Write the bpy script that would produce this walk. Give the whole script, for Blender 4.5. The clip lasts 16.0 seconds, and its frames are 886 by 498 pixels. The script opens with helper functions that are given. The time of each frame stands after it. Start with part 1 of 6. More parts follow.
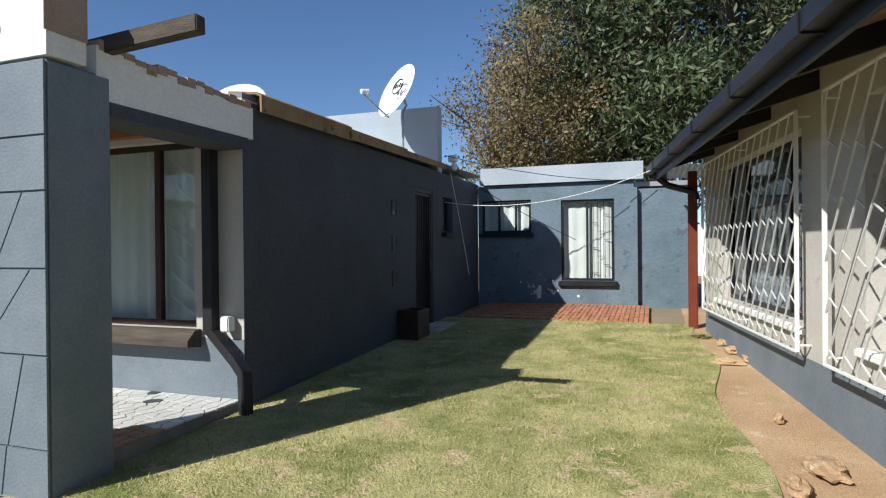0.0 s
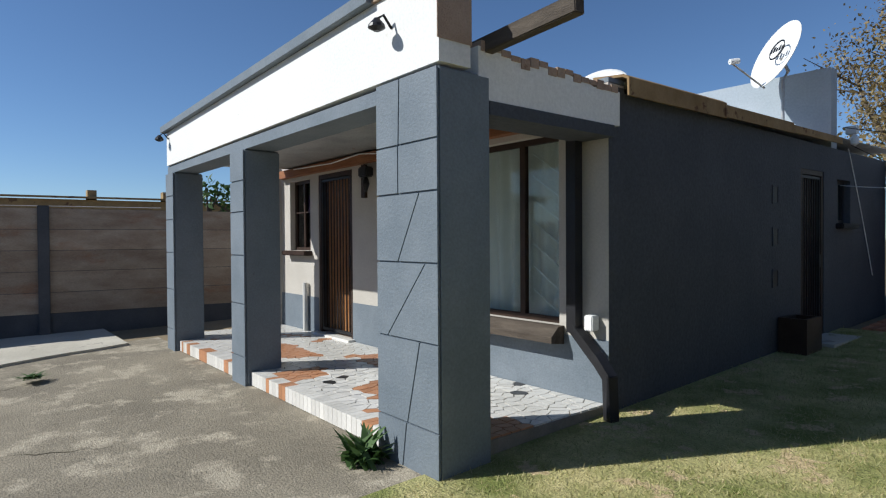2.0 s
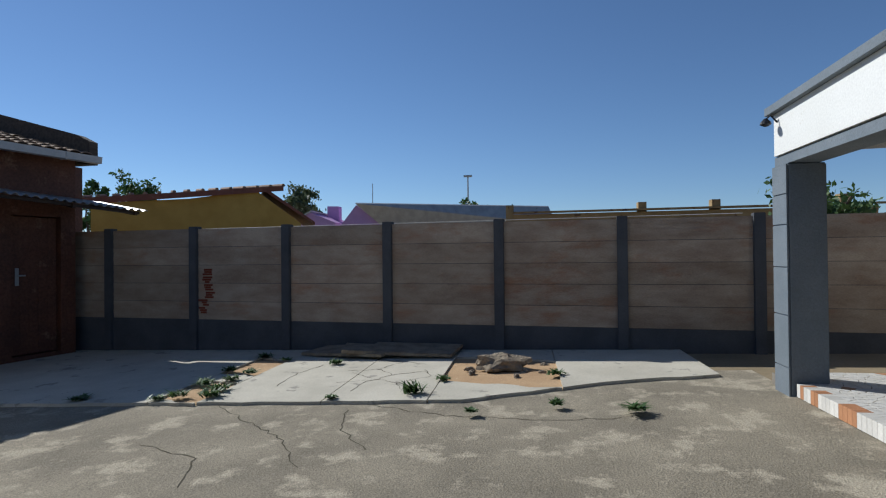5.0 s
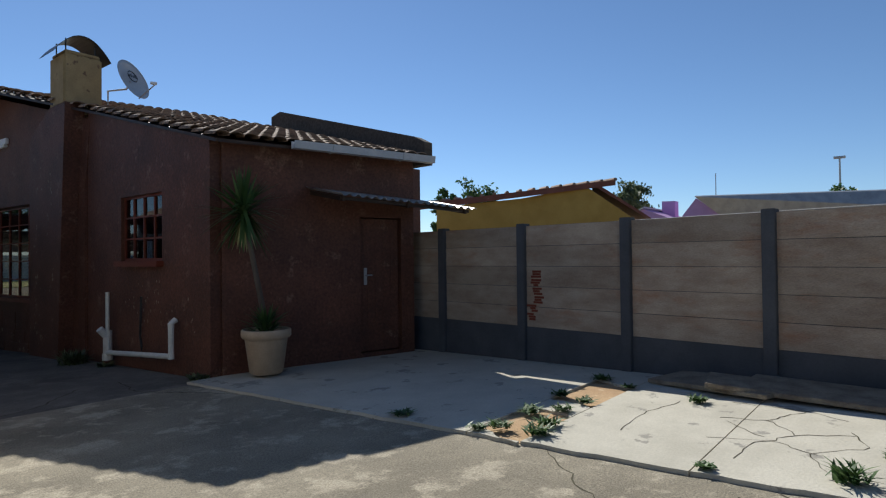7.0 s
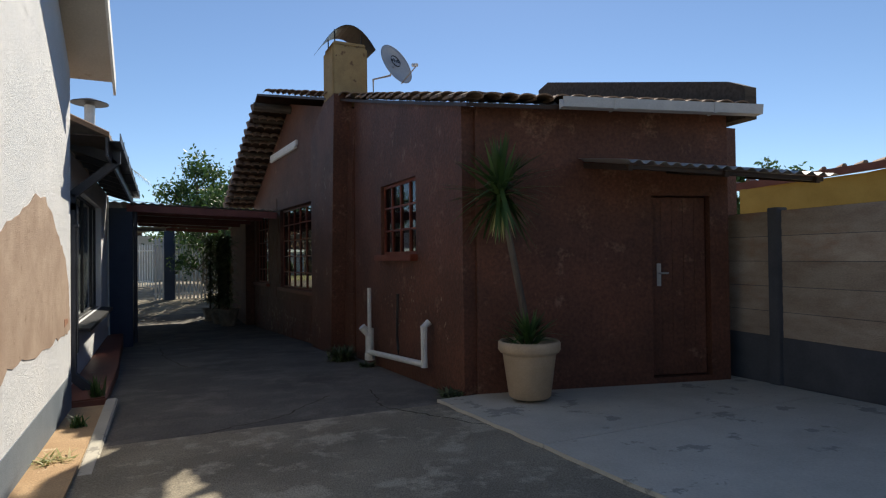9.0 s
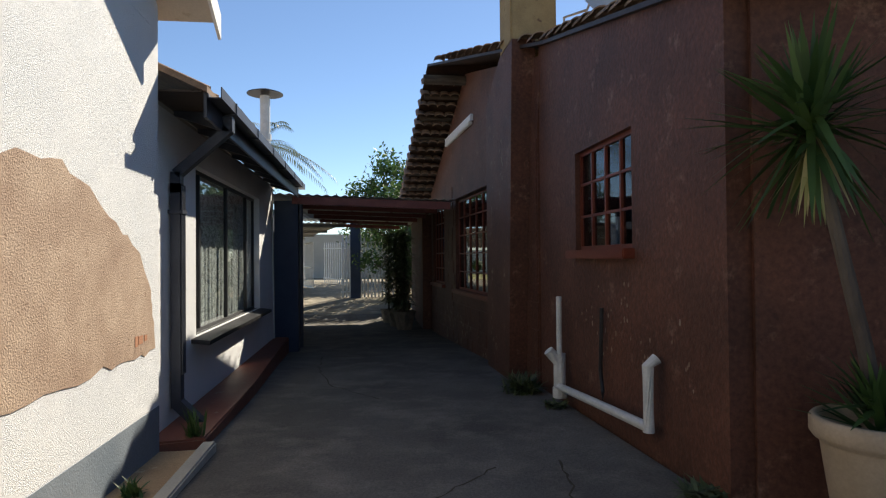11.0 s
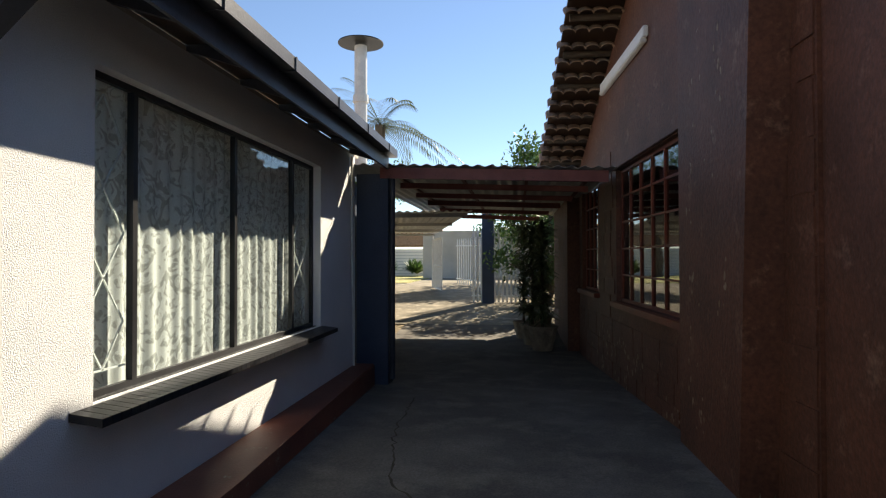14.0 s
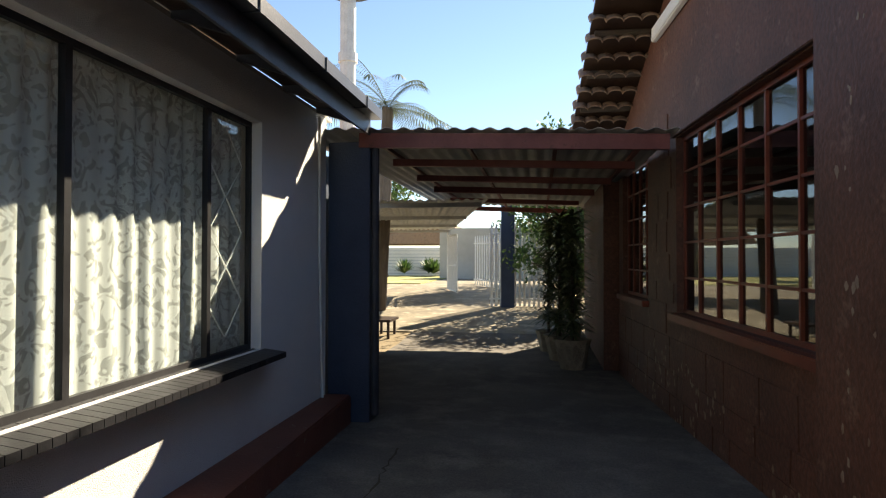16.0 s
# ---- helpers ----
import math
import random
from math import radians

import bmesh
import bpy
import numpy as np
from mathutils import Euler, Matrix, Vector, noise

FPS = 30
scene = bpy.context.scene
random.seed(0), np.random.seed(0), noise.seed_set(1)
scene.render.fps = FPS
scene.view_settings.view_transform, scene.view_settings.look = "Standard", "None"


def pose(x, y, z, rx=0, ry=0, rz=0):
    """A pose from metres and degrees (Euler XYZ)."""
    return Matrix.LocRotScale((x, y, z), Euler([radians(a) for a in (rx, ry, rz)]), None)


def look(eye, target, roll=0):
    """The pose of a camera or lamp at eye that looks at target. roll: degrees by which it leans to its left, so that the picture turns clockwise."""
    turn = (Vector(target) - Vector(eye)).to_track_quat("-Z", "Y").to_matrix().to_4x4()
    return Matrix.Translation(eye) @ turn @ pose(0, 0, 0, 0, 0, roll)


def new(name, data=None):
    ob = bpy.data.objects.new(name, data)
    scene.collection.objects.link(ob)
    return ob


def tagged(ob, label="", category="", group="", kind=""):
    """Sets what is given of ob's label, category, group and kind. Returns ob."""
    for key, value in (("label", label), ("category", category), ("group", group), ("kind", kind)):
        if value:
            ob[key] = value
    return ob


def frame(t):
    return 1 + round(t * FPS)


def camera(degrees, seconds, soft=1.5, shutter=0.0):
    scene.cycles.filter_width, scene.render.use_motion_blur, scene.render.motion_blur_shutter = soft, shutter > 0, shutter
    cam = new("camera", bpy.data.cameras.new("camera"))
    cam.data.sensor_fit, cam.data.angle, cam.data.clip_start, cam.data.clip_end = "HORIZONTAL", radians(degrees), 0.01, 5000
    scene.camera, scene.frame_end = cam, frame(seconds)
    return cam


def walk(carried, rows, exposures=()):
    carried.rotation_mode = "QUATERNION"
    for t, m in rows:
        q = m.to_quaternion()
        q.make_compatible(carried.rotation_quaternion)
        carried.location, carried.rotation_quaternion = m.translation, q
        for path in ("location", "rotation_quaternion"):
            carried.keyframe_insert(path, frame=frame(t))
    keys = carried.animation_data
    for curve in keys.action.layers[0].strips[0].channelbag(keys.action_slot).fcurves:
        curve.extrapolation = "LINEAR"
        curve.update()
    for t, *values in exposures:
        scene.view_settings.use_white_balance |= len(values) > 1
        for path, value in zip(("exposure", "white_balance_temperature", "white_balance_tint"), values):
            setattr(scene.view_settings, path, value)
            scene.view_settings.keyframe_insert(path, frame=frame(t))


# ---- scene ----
cam = camera(73.4, 16.0, soft=1.2)
METRES, EYE, TILT, LEAN, TURN = 16.0, 1.5, 0.0, 0.0, 19.4
ROWS = [
    (0.0, 0.0, 0.0, 0.0, -0.0, -0.25, 0.52),
    (0.5, -0.002, 0.0041, 0.0005, 7.01, -0.41, 0.51),
    (1.0, -0.0056, 0.01, 0.0011, 15.22, -0.65, 0.43),
    (1.5, -0.0108, 0.0154, 0.0016, 23.63, -0.8, 0.32),
    (2.0, -0.0212, 0.0194, 0.002, 31.41, -0.83, 0.36),
    (2.5, -0.0351, 0.0214, 0.0018, 38.75, -0.45, 0.4),
    (3.0, -0.0493, 0.0245, 0.0014, 46.16, -0.21, 0.36),
    (3.5, -0.068, 0.0275, 0.0023, 54.22, 0.03, 0.44),
    (4.0, -0.0884, 0.0304, 0.0023, 62.97, 0.22, 0.44),
    (6.5, -0.22, 0.0237, 0.0051, 101.01, 0.91, 0.69),
    (7.0, -0.249, 0.0168, 0.004, 109.38, 0.86, 0.62),
    (7.5, -0.2788, 0.0053, 0.0029, 116.05, 0.86, 0.65),
    (8.0, -0.311, -0.0067, 0.0014, 122.82, 0.85, 0.72),
    (8.5, -0.3416, -0.0295, 0.0005, 129.73, 0.84, 0.73),
    (9.0, -0.3693, -0.0592, 0.0011, 135.3, 0.79, 0.68),
    (9.5, -0.399, -0.091, 0.0011, 141.14, 0.8, 0.69),
    (10.0, -0.4275, -0.1263, 0.001, 145.46, 0.77, 0.64),
    (12.5, -0.5478, -0.3181, -0.0031, 163.19, 0.99, 0.27),
    (13.0, -0.5654, -0.3577, -0.0036, 164.87, 0.93, 0.2),
    (13.5, -0.5805, -0.3985, -0.0042, 166.47, 0.92, 0.23),
    (14.0, -0.594, -0.439, -0.0035, 167.69, 0.89, 0.12),
    (14.5, -0.6084, -0.4776, -0.0037, 168.17, 0.86, -0.01),
    (15.0, -0.6209, -0.5142, -0.0045, 168.62, 0.82, -0.05),
    (15.5, -0.631, -0.5483, -0.0051, 169.02, 0.85, -0.02),
    (16.0, -0.6419, -0.58, -0.0061, 169.84, 0.85, -0.08),
]
walk(cam, [(t, pose(0, 0, EYE, TILT, LEAN, TURN) @ pose(METRES * x, METRES * y, METRES * z, 90 + pitch, roll, yaw)) for t, x, y, z, yaw, pitch, roll in ROWS],
     [(0.0, 0.38, 6000, 9), (2.0, 0.14, 5900, 9), (4.0, -0.12, 5850, 9), (6.5, 0.15, 6000, 8), (8.0, 0.4, 6500, 9), (10.0, 0.75, 7000, 10), (12.5, 1.05, 7000, 9), (14.0, 1.25, 7500, 10), (16.0, 1.7, 8000, 10)])

# ---- world, sun, exposure ----
SUN_DIR = Vector((-0.66, -1.12, 1.0)).normalized()   # towards the sun
world = bpy.data.worlds.new("world")
scene.world = world
world.use_nodes = True
wn = world.node_tree
sky = wn.nodes.new("ShaderNodeTexSky")
sky.sky_type, sky.sun_disc = "NISHITA", False
sky.sun_elevation = math.asin(SUN_DIR.z)
sky.sun_rotation = math.atan2(SUN_DIR.x, SUN_DIR.y)
sky.altitude, sky.air_density, sky.dust_density, sky.ozone_density = 1500, 1.0, 0.1, 4.5
wn.links.new(sky.outputs[0], wn.nodes["Background"].inputs[0])
wn.nodes["Background"].inputs[1].default_value = 0.086
sun_data = bpy.data.lights.new("sun", "SUN")
sun_data.energy, sun_data.angle, sun_data.color = 5.0, radians(0.5), (1.0, 0.94, 0.83)
sun = new("sun", sun_data)
sun.matrix_world = look(SUN_DIR * 60, (0, 0, 0))

# ---- materials ----


def node(nt, kind, **values):
    n = nt.nodes.new(kind)
    for k, v in values.items():
        n.inputs[k.replace("_", " ")].default_value = v
    return n


def paint(name, c1, c2, scale=2.0, rough=0.8, bump=0.2, bscale=60.0, metal=0.0, c3=None, spots=0.62, spot_scale=5.0,
          random_v=0.0, stretch=(1, 1, 1), spec=0.3, dist=0.01, grain=0.08, edge=0.03):
    """Two-scale mottled surface: broad stain mix, fine grain, optional patches of c3, fine relief."""
    m = bpy.data.materials.new(name)
    m.use_nodes = True
    nt = m.node_tree
    b = nt.nodes["Principled BSDF"]
    b.inputs["Roughness"].default_value, b.inputs["Metallic"].default_value = rough, metal
    b.inputs["Specular IOR Level"].default_value = spec
    tc = nt.nodes.new("ShaderNodeTexCoord")
    mp = nt.nodes.new("ShaderNodeMapping")
    mp.inputs["Scale"].default_value = stretch
    nt.links.new(tc.outputs["Object"], mp.inputs[0])
    big = node(nt, "ShaderNodeTexNoise", Scale=scale, Detail=6.0, Roughness=0.6)
    fine = node(nt, "ShaderNodeTexNoise", Scale=bscale, Detail=4.0, Roughness=0.6)
    nt.links.new(mp.outputs[0], big.inputs["Vector"])
    nt.links.new(mp.outputs[0], fine.inputs["Vector"])
    ramp = nt.nodes.new("ShaderNodeValToRGB")
    ramp.color_ramp.elements[0].position, ramp.color_ramp.elements[1].position = 0.35, 0.65
    ramp.color_ramp.elements[0].color, ramp.color_ramp.elements[1].color = (*c1, 1), (*c2, 1)
    nt.links.new(big.outputs[0], ramp.inputs[0])
    out = ramp.outputs[0]
    if c3:
        sp = node(nt, "ShaderNodeTexNoise", Scale=spot_scale, Detail=7.0, Roughness=0.65)
        nt.links.new(mp.outputs[0], sp.inputs["Vector"])
        r3 = nt.nodes.new("ShaderNodeValToRGB")
        r3.color_ramp.elements[0].position, r3.color_ramp.elements[1].position = spots, spots + edge
        nt.links.new(sp.outputs[0], r3.inputs[0])
        mx = nt.nodes.new("ShaderNodeMixRGB")
        mx.inputs[2].default_value = (*c3, 1)
        nt.links.new(r3.outputs[0], mx.inputs[0])
        nt.links.new(out, mx.inputs[1])
        out = mx.outputs[0]
    hs = nt.nodes.new("ShaderNodeHueSaturation")
    nt.links.new(out, hs.inputs["Color"])
    gr = node(nt, "ShaderNodeMapRange", From_Min=0.3, From_Max=0.7, To_Min=1 - grain, To_Max=1 + grain)
    nt.links.new(fine.outputs[0], gr.inputs[0])
    val = gr.outputs[0]
    if random_v:
        oi = nt.nodes.new("ShaderNodeObjectInfo")
        rr = node(nt, "ShaderNodeMapRange", To_Min=1 - random_v, To_Max=1 + random_v)
        nt.links.new(oi.outputs["Random"], rr.inputs[0])
        mu = nt.nodes.new("ShaderNodeMath")
        mu.operation = "MULTIPLY"
        nt.links.new(val, mu.inputs[0])
        nt.links.new(rr.outputs[0], mu.inputs[1])
        val = mu.outputs[0]
    nt.links.new(val, hs.inputs["Value"])
    nt.links.new(hs.outputs[0], b.inputs["Base Color"])
    if bump:
        bp = node(nt, "ShaderNodeBump", Strength=bump, Distance=dist)
        nt.links.new(fine.outputs[0], bp.inputs["Height"])
        nt.links.new(bp.outputs[0], b.inputs["Normal"])
    return m


def glass_mat(name, reflect=0.1, tint=(0.9, 0.95, 0.95)):
    m = bpy.data.materials.new(name)
    m.use_nodes = True
    nt = m.node_tree
    nt.nodes.remove(nt.nodes["Principled BSDF"])
    tr = node(nt, "ShaderNodeBsdfTransparent", Color=(*tint, 1))
    gl = node(nt, "ShaderNodeBsdfGlossy", Roughness=0.02)
    lw = node(nt, "ShaderNodeLayerWeight", Blend=0.5)
    fr = nt.nodes.new("ShaderNodeMath")
    fr.operation = "POWER"
    fr.inputs[1].default_value = 5.0
    nt.links.new(lw.outputs["Facing"], fr.inputs[0])
    ad = nt.nodes.new("ShaderNodeMath")
    ad.operation, ad.use_clamp = "ADD", True
    ad.inputs[1].default_value = reflect
    mx = nt.nodes.new("ShaderNodeMixShader")
    nt.links.new(fr.outputs[0], ad.inputs[0])
    nt.links.new(ad.outputs[0], mx.inputs[0])
    nt.links.new(tr.outputs[0], mx.inputs[1])
    nt.links.new(gl.outputs[0], mx.inputs[2])
    nt.links.new(mx.outputs[0], nt.nodes["Material Output"].inputs[0])
    return m


def lace_mat(name, colour, cover=0.5, scale=9.0, thin=0.35):
    """Net curtain: diffuse and translucent cloth, with woven swirls where it is denser."""
    m = bpy.data.materials.new(name)
    m.use_nodes = True
    nt = m.node_tree
    nt.nodes.remove(nt.nodes["Principled BSDF"])
    tc = nt.nodes.new("ShaderNodeTexCoord")
    no = node(nt, "ShaderNodeTexNoise", Scale=scale, Detail=1.0, Distortion=2.2)
    nt.links.new(tc.outputs["Object"], no.inputs["Vector"])
    rp = nt.nodes.new("ShaderNodeValToRGB")
    e = rp.color_ramp.elements
    e[0].position, e[1].position = cover - 0.03, cover + 0.03
    e[0].color, e[1].color = (thin, thin, thin, 1), (0.97, 0.97, 0.97, 1)
    nt.links.new(no.outputs[0], rp.inputs[0])
    df = node(nt, "ShaderNodeBsdfDiffuse", Color=(*colour, 1))
    tl = node(nt, "ShaderNodeBsdfTranslucent", Color=(*colour, 1))
    tr = nt.nodes.new("ShaderNodeBsdfTransparent")
    m1, m2 = nt.nodes.new("ShaderNodeMixShader"), nt.nodes.new("ShaderNodeMixShader")
    m1.inputs[0].default_value = 0.3
    nt.links.new(df.outputs[0], m1.inputs[1])
    nt.links.new(tl.outputs[0], m1.inputs[2])
    nt.links.new(rp.outputs[0], m2.inputs[0])
    nt.links.new(tr.outputs[0], m2.inputs[1])
    nt.links.new(m1.outputs[0], m2.inputs[2])
    nt.links.new(m2.outputs[0], nt.nodes["Material Output"].inputs[0])
    return m


def leaf_mat(name, c1, c2, c3):
    m = bpy.data.materials.new(name)
    m.use_nodes = True
    nt = m.node_tree
    b = nt.nodes["Principled BSDF"]
    b.inputs["Roughness"].default_value = 0.55
    ge = nt.nodes.new("ShaderNodeNewGeometry")
    rp = nt.nodes.new("ShaderNodeValToRGB")
    e = rp.color_ramp.elements
    e[0].color, e[1].color = (*c1, 1), (*c3, 1)
    mid = e.new(0.5)
    mid.color = (*c2, 1)
    nt.links.new(ge.outputs["Random Per Island"], rp.inputs[0])
    nt.links.new(rp.outputs[0], b.inputs["Base Color"])
    tl = nt.nodes.new("ShaderNodeBsdfTranslucent")
    nt.links.new(rp.outputs[0], tl.inputs[0])
    mx = nt.nodes.new("ShaderNodeMixShader")
    mx.inputs[0].default_value = 0.25
    nt.links.new(b.outputs[0], mx.inputs[1])
    nt.links.new(tl.outputs[0], mx.inputs[2])
    nt.links.new(mx.outputs[0], nt.nodes["Material Output"].inputs[0])
    return m


GREY = paint("grey_masonry_paint", (0.145, 0.175, 0.205), (0.185, 0.215, 0.245), 2.2, 0.7, 0.45, 55, c3=(0.12, 0.14, 0.165), spots=0.68, spot_scale=14, grain=0.1, dist=0.01)
DARKGREY = paint("charcoal_masonry_paint", (0.058, 0.064, 0.077), (0.074, 0.081, 0.095), 1.2, 0.75, 0.8, 32, grain=0.18)
BLUEGREY = paint("blue_grey_brick_paint", (0.105, 0.15, 0.185), (0.145, 0.195, 0.235), 1.6, 0.6, 0.9, 22, c3=(0.09, 0.12, 0.15), spots=0.6)
PALEGREY = paint("pale_grey_parapet_paint", (0.33, 0.38, 0.42), (0.4, 0.44, 0.48), 1.5, 0.8, 0.3, 40)
WHITE = paint("white_plaster_paint", (0.74, 0.74, 0.71), (0.8, 0.8, 0.78), 1.0, 0.85, 0.1, 50, c3=(0.68, 0.66, 0.61), spots=0.66)
CREAM = paint("cream_plaster_paint", (0.46, 0.43, 0.38), (0.54, 0.51, 0.46), 1.0, 0.85, 0.25, 50, c3=(0.4, 0.36, 0.3), spots=0.66, spot_scale=2.5)
ROUGHCAST = paint("white_roughcast", (0.74, 0.75, 0.76), (0.8, 0.8, 0.8), 1.5, 0.9, 1.0, 120, dist=0.015, c3=(0.6, 0.6, 0.6), spots=0.68, spot_scale=20)
BAREPLASTER = paint("bare_sand_plaster", (0.36, 0.25, 0.18), (0.46, 0.34, 0.25), 3.0, 0.95, 0.9, 75, dist=0.012, c3=(0.3, 0.2, 0.14), spots=0.64, spot_scale=7)
RED = paint("ox_red_wall_paint", (0.085, 0.036, 0.023), (0.135, 0.054, 0.033), 1.3, 0.6, 0.6, 24, c3=(0.21, 0.12, 0.08), spots=0.585, spot_scale=3.0, dist=0.015, grain=0.3, edge=0.16)
REDTRIM = paint("red_oxide_gloss_paint", (0.14, 0.03, 0.016), (0.18, 0.04, 0.02), 3, 0.45, 0.2, 60)
FLAKED = paint("bare_plaster_flake", (0.24, 0.17, 0.12), (0.34, 0.27, 0.2), 6, 0.95, 0.4, 60)
MAROON = paint("maroon_steel_paint", (0.15, 0.045, 0.04), (0.2, 0.065, 0.055), 3, 0.5, 0.2, 50, c3=(0.1, 0.04, 0.03), spots=0.62)
REDSTEP = paint("red_polished_step", (0.16, 0.055, 0.035), (0.22, 0.08, 0.05), 2, 0.5, 0.3, 40, c3=(0.25, 0.2, 0.16), spots=0.64)
BLACK = paint("black_gloss_paint", (0.014, 0.014, 0.016), (0.025, 0.025, 0.028), 4, 0.4, 0.15, 70)
GUTTER = paint("dark_blue_grey_gutter_paint", (0.03, 0.034, 0.045), (0.05, 0.055, 0.07), 3, 0.4, 0.15, 50)
NAVY = paint("navy_wall_paint", (0.03, 0.045, 0.08), (0.04, 0.06, 0.1), 2, 0.6, 0.5, 40)
WHITEMETAL = paint("white_enamel_metal", (0.72, 0.72, 0.7), (0.8, 0.8, 0.78), 5, 0.4, 0.1, 60)
DISHGREY = paint("grey_enamel_dish", (0.42, 0.43, 0.45), (0.48, 0.49, 0.5), 5, 0.45, 0.1, 60)
PVC = paint("white_plastic_pipe", (0.58, 0.58, 0.55), (0.68, 0.68, 0.65), 6, 0.35, 0.1, 50, c3=(0.4, 0.36, 0.3), spots=0.68)
TIMBER = paint("weathered_timber", (0.06, 0.047, 0.037), (0.11, 0.09, 0.07), 3, 0.85, 0.6, 40, stretch=(1, 6, 6))
REDWOOD = paint("reddish_roof_timber", (0.22, 0.085, 0.035), (0.32, 0.14, 0.06), 3, 0.6, 0.3, 40, stretch=(1, 8, 8))
DOORWOOD = paint("varnished_door_timber", (0.2, 0.085, 0.03), (0.36, 0.18, 0.07), 4, 0.45, 0.3, 40, stretch=(12, 12, 1))
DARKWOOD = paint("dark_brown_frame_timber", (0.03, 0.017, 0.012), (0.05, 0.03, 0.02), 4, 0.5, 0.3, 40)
RUST = paint("rusty_ochre_flashing", (0.22, 0.14, 0.06), (0.32, 0.22, 0.11), 3, 0.8, 0.5, 30, c3=(0.12, 0.06, 0.03), spots=0.6)
ZINC = paint("weathered_zinc_sheet", (0.34, 0.34, 0.34), (0.44, 0.44, 0.43), 2, 0.45, 0.15, 40, metal=0.6, c3=(0.3, 0.22, 0.16), spots=0.66)
SHEET = paint("painted_roof_sheet", (0.4, 0.4, 0.39), (0.5, 0.5, 0.48), 2, 0.6, 0.15, 40)
ASPHALT = paint("worn_asphalt", (0.2, 0.174, 0.13), (0.3, 0.262, 0.195), 0.9, 0.95, 1.0, 70, dist=0.012, c3=(0.4, 0.35, 0.265), spots=0.53, spot_scale=2.6, grain=0.35, edge=0.09)
CONCRETE = paint("pale_concrete_slab", (0.43, 0.4, 0.33), (0.52, 0.485, 0.405), 1.4, 0.9, 0.5, 45, c3=(0.3, 0.28, 0.24), spots=0.6, spot_scale=2.5)
SOIL = paint("orange_sandy_soil", (0.4, 0.26, 0.145), (0.5, 0.345, 0.2), 1.6, 1.0, 0.8, 70, dist=0.012, c3=(0.55, 0.42, 0.27), spots=0.62, grain=0.2)
EARTH = paint("dry_ground", (0.2, 0.16, 0.1), (0.28, 0.22, 0.14), 0.5, 1.0, 0.8, 20)
LAWN = paint("winter_lawn", (0.22, 0.25, 0.07), (0.6, 0.53, 0.25), 2.2, 1.0, 1.0, 60, dist=0.03, c3=(0.6, 0.47, 0.27), spots=0.57, spot_scale=3.5, grain=0.25)
PRECAST = paint("precast_concrete_panel", (0.29, 0.22, 0.165), (0.41, 0.34, 0.265), 1.6, 0.9, 0.8, 40, c3=(0.31, 0.165, 0.1), spots=0.54, spot_scale=1.1, edge=0.2, random_v=0.14, stretch=(1, 1, 3), grain=0.16)
POST = paint("charcoal_painted_post", (0.06, 0.065, 0.075), (0.085, 0.09, 0.1), 2, 0.8, 0.4, 40)
TILE_W = paint("white_mosaic_tile", (0.62, 0.6, 0.55), (0.72, 0.7, 0.66), 2.0, 0.3, 0.1, 60, random_v=0.12, spec=0.5)
TILE_T = paint("terracotta_mosaic_tile", (0.4, 0.19, 0.095), (0.48, 0.24, 0.125), 3.0, 0.4, 0.15, 60, random_v=0.15)
TILE_B = paint("black_mosaic_tile", (0.03, 0.03, 0.03), (0.05, 0.05, 0.05), 3.0, 0.3, 0.1, 60)
GROUT = paint("grey_tile_grout", (0.2, 0.18, 0.15), (0.28, 0.25, 0.21), 4, 0.95, 0.5, 60)
BRICKPAVE = paint("terracotta_paving_brick", (0.36, 0.16, 0.09), (0.44, 0.21, 0.12), 6, 0.9, 0.5, 50, random_v=0.15)
CLAY = paint("weathered_clay_tile", (0.2, 0.13, 0.09), (0.32, 0.22, 0.15), 5, 0.9, 0.6, 40, random_v=0.25, c3=(0.13, 0.1, 0.08), spots=0.58)
TAN = paint("tan_chimney_plaster", (0.28, 0.2, 0.1), (0.36, 0.26, 0.13), 3, 0.9, 0.5, 40, c3=(0.16, 0.1, 0.06), spots=0.6)
POTCLAY = paint("buff_plastic_pot", (0.4, 0.3, 0.2), (0.46, 0.35, 0.24), 4, 0.6, 0.2, 50)
YELLOW = paint("ochre_yellow_wall_paint", (0.42, 0.26, 0.06), (0.5, 0.32, 0.08), 1.2, 0.85, 0.2, 40)
LILAC = paint("lilac_wall_paint", (0.42, 0.26, 0.46), (0.48, 0.3, 0.52), 1.2, 0.85, 0.2, 40)
BARK = paint("tree_bark", (0.09, 0.07, 0.055), (0.16, 0.13, 0.1), 3, 0.95, 1.0, 20, stretch=(1, 1, 0.25), dist=0.03)
DARKCONC = paint("oil_stained_concrete", (0.1, 0.09, 0.077), (0.155, 0.14, 0.12), 0.8, 0.85, 0.8, 45, c3=(0.2, 0.178, 0.148), spots=0.48, spot_scale=2.0, grain=0.25, edge=0.2)
CRACK = paint("dirt_filled_crack", (0.06, 0.05, 0.035), (0.09, 0.08, 0.05), 6, 1.0, 0.2, 40)
ROCK = paint("crumbling_rubble", (0.2, 0.16, 0.12), (0.32, 0.27, 0.2), 5, 1.0, 1.0, 22, dist=0.04)
WIRE = paint("dark_cable", (0.02, 0.02, 0.02), (0.04, 0.04, 0.04), 4, 0.6, 0.0, 20)
CURTAIN = paint("white_curtain_cloth", (0.66, 0.64, 0.6), (0.74, 0.72, 0.68), 3, 0.9, 0.1, 60)
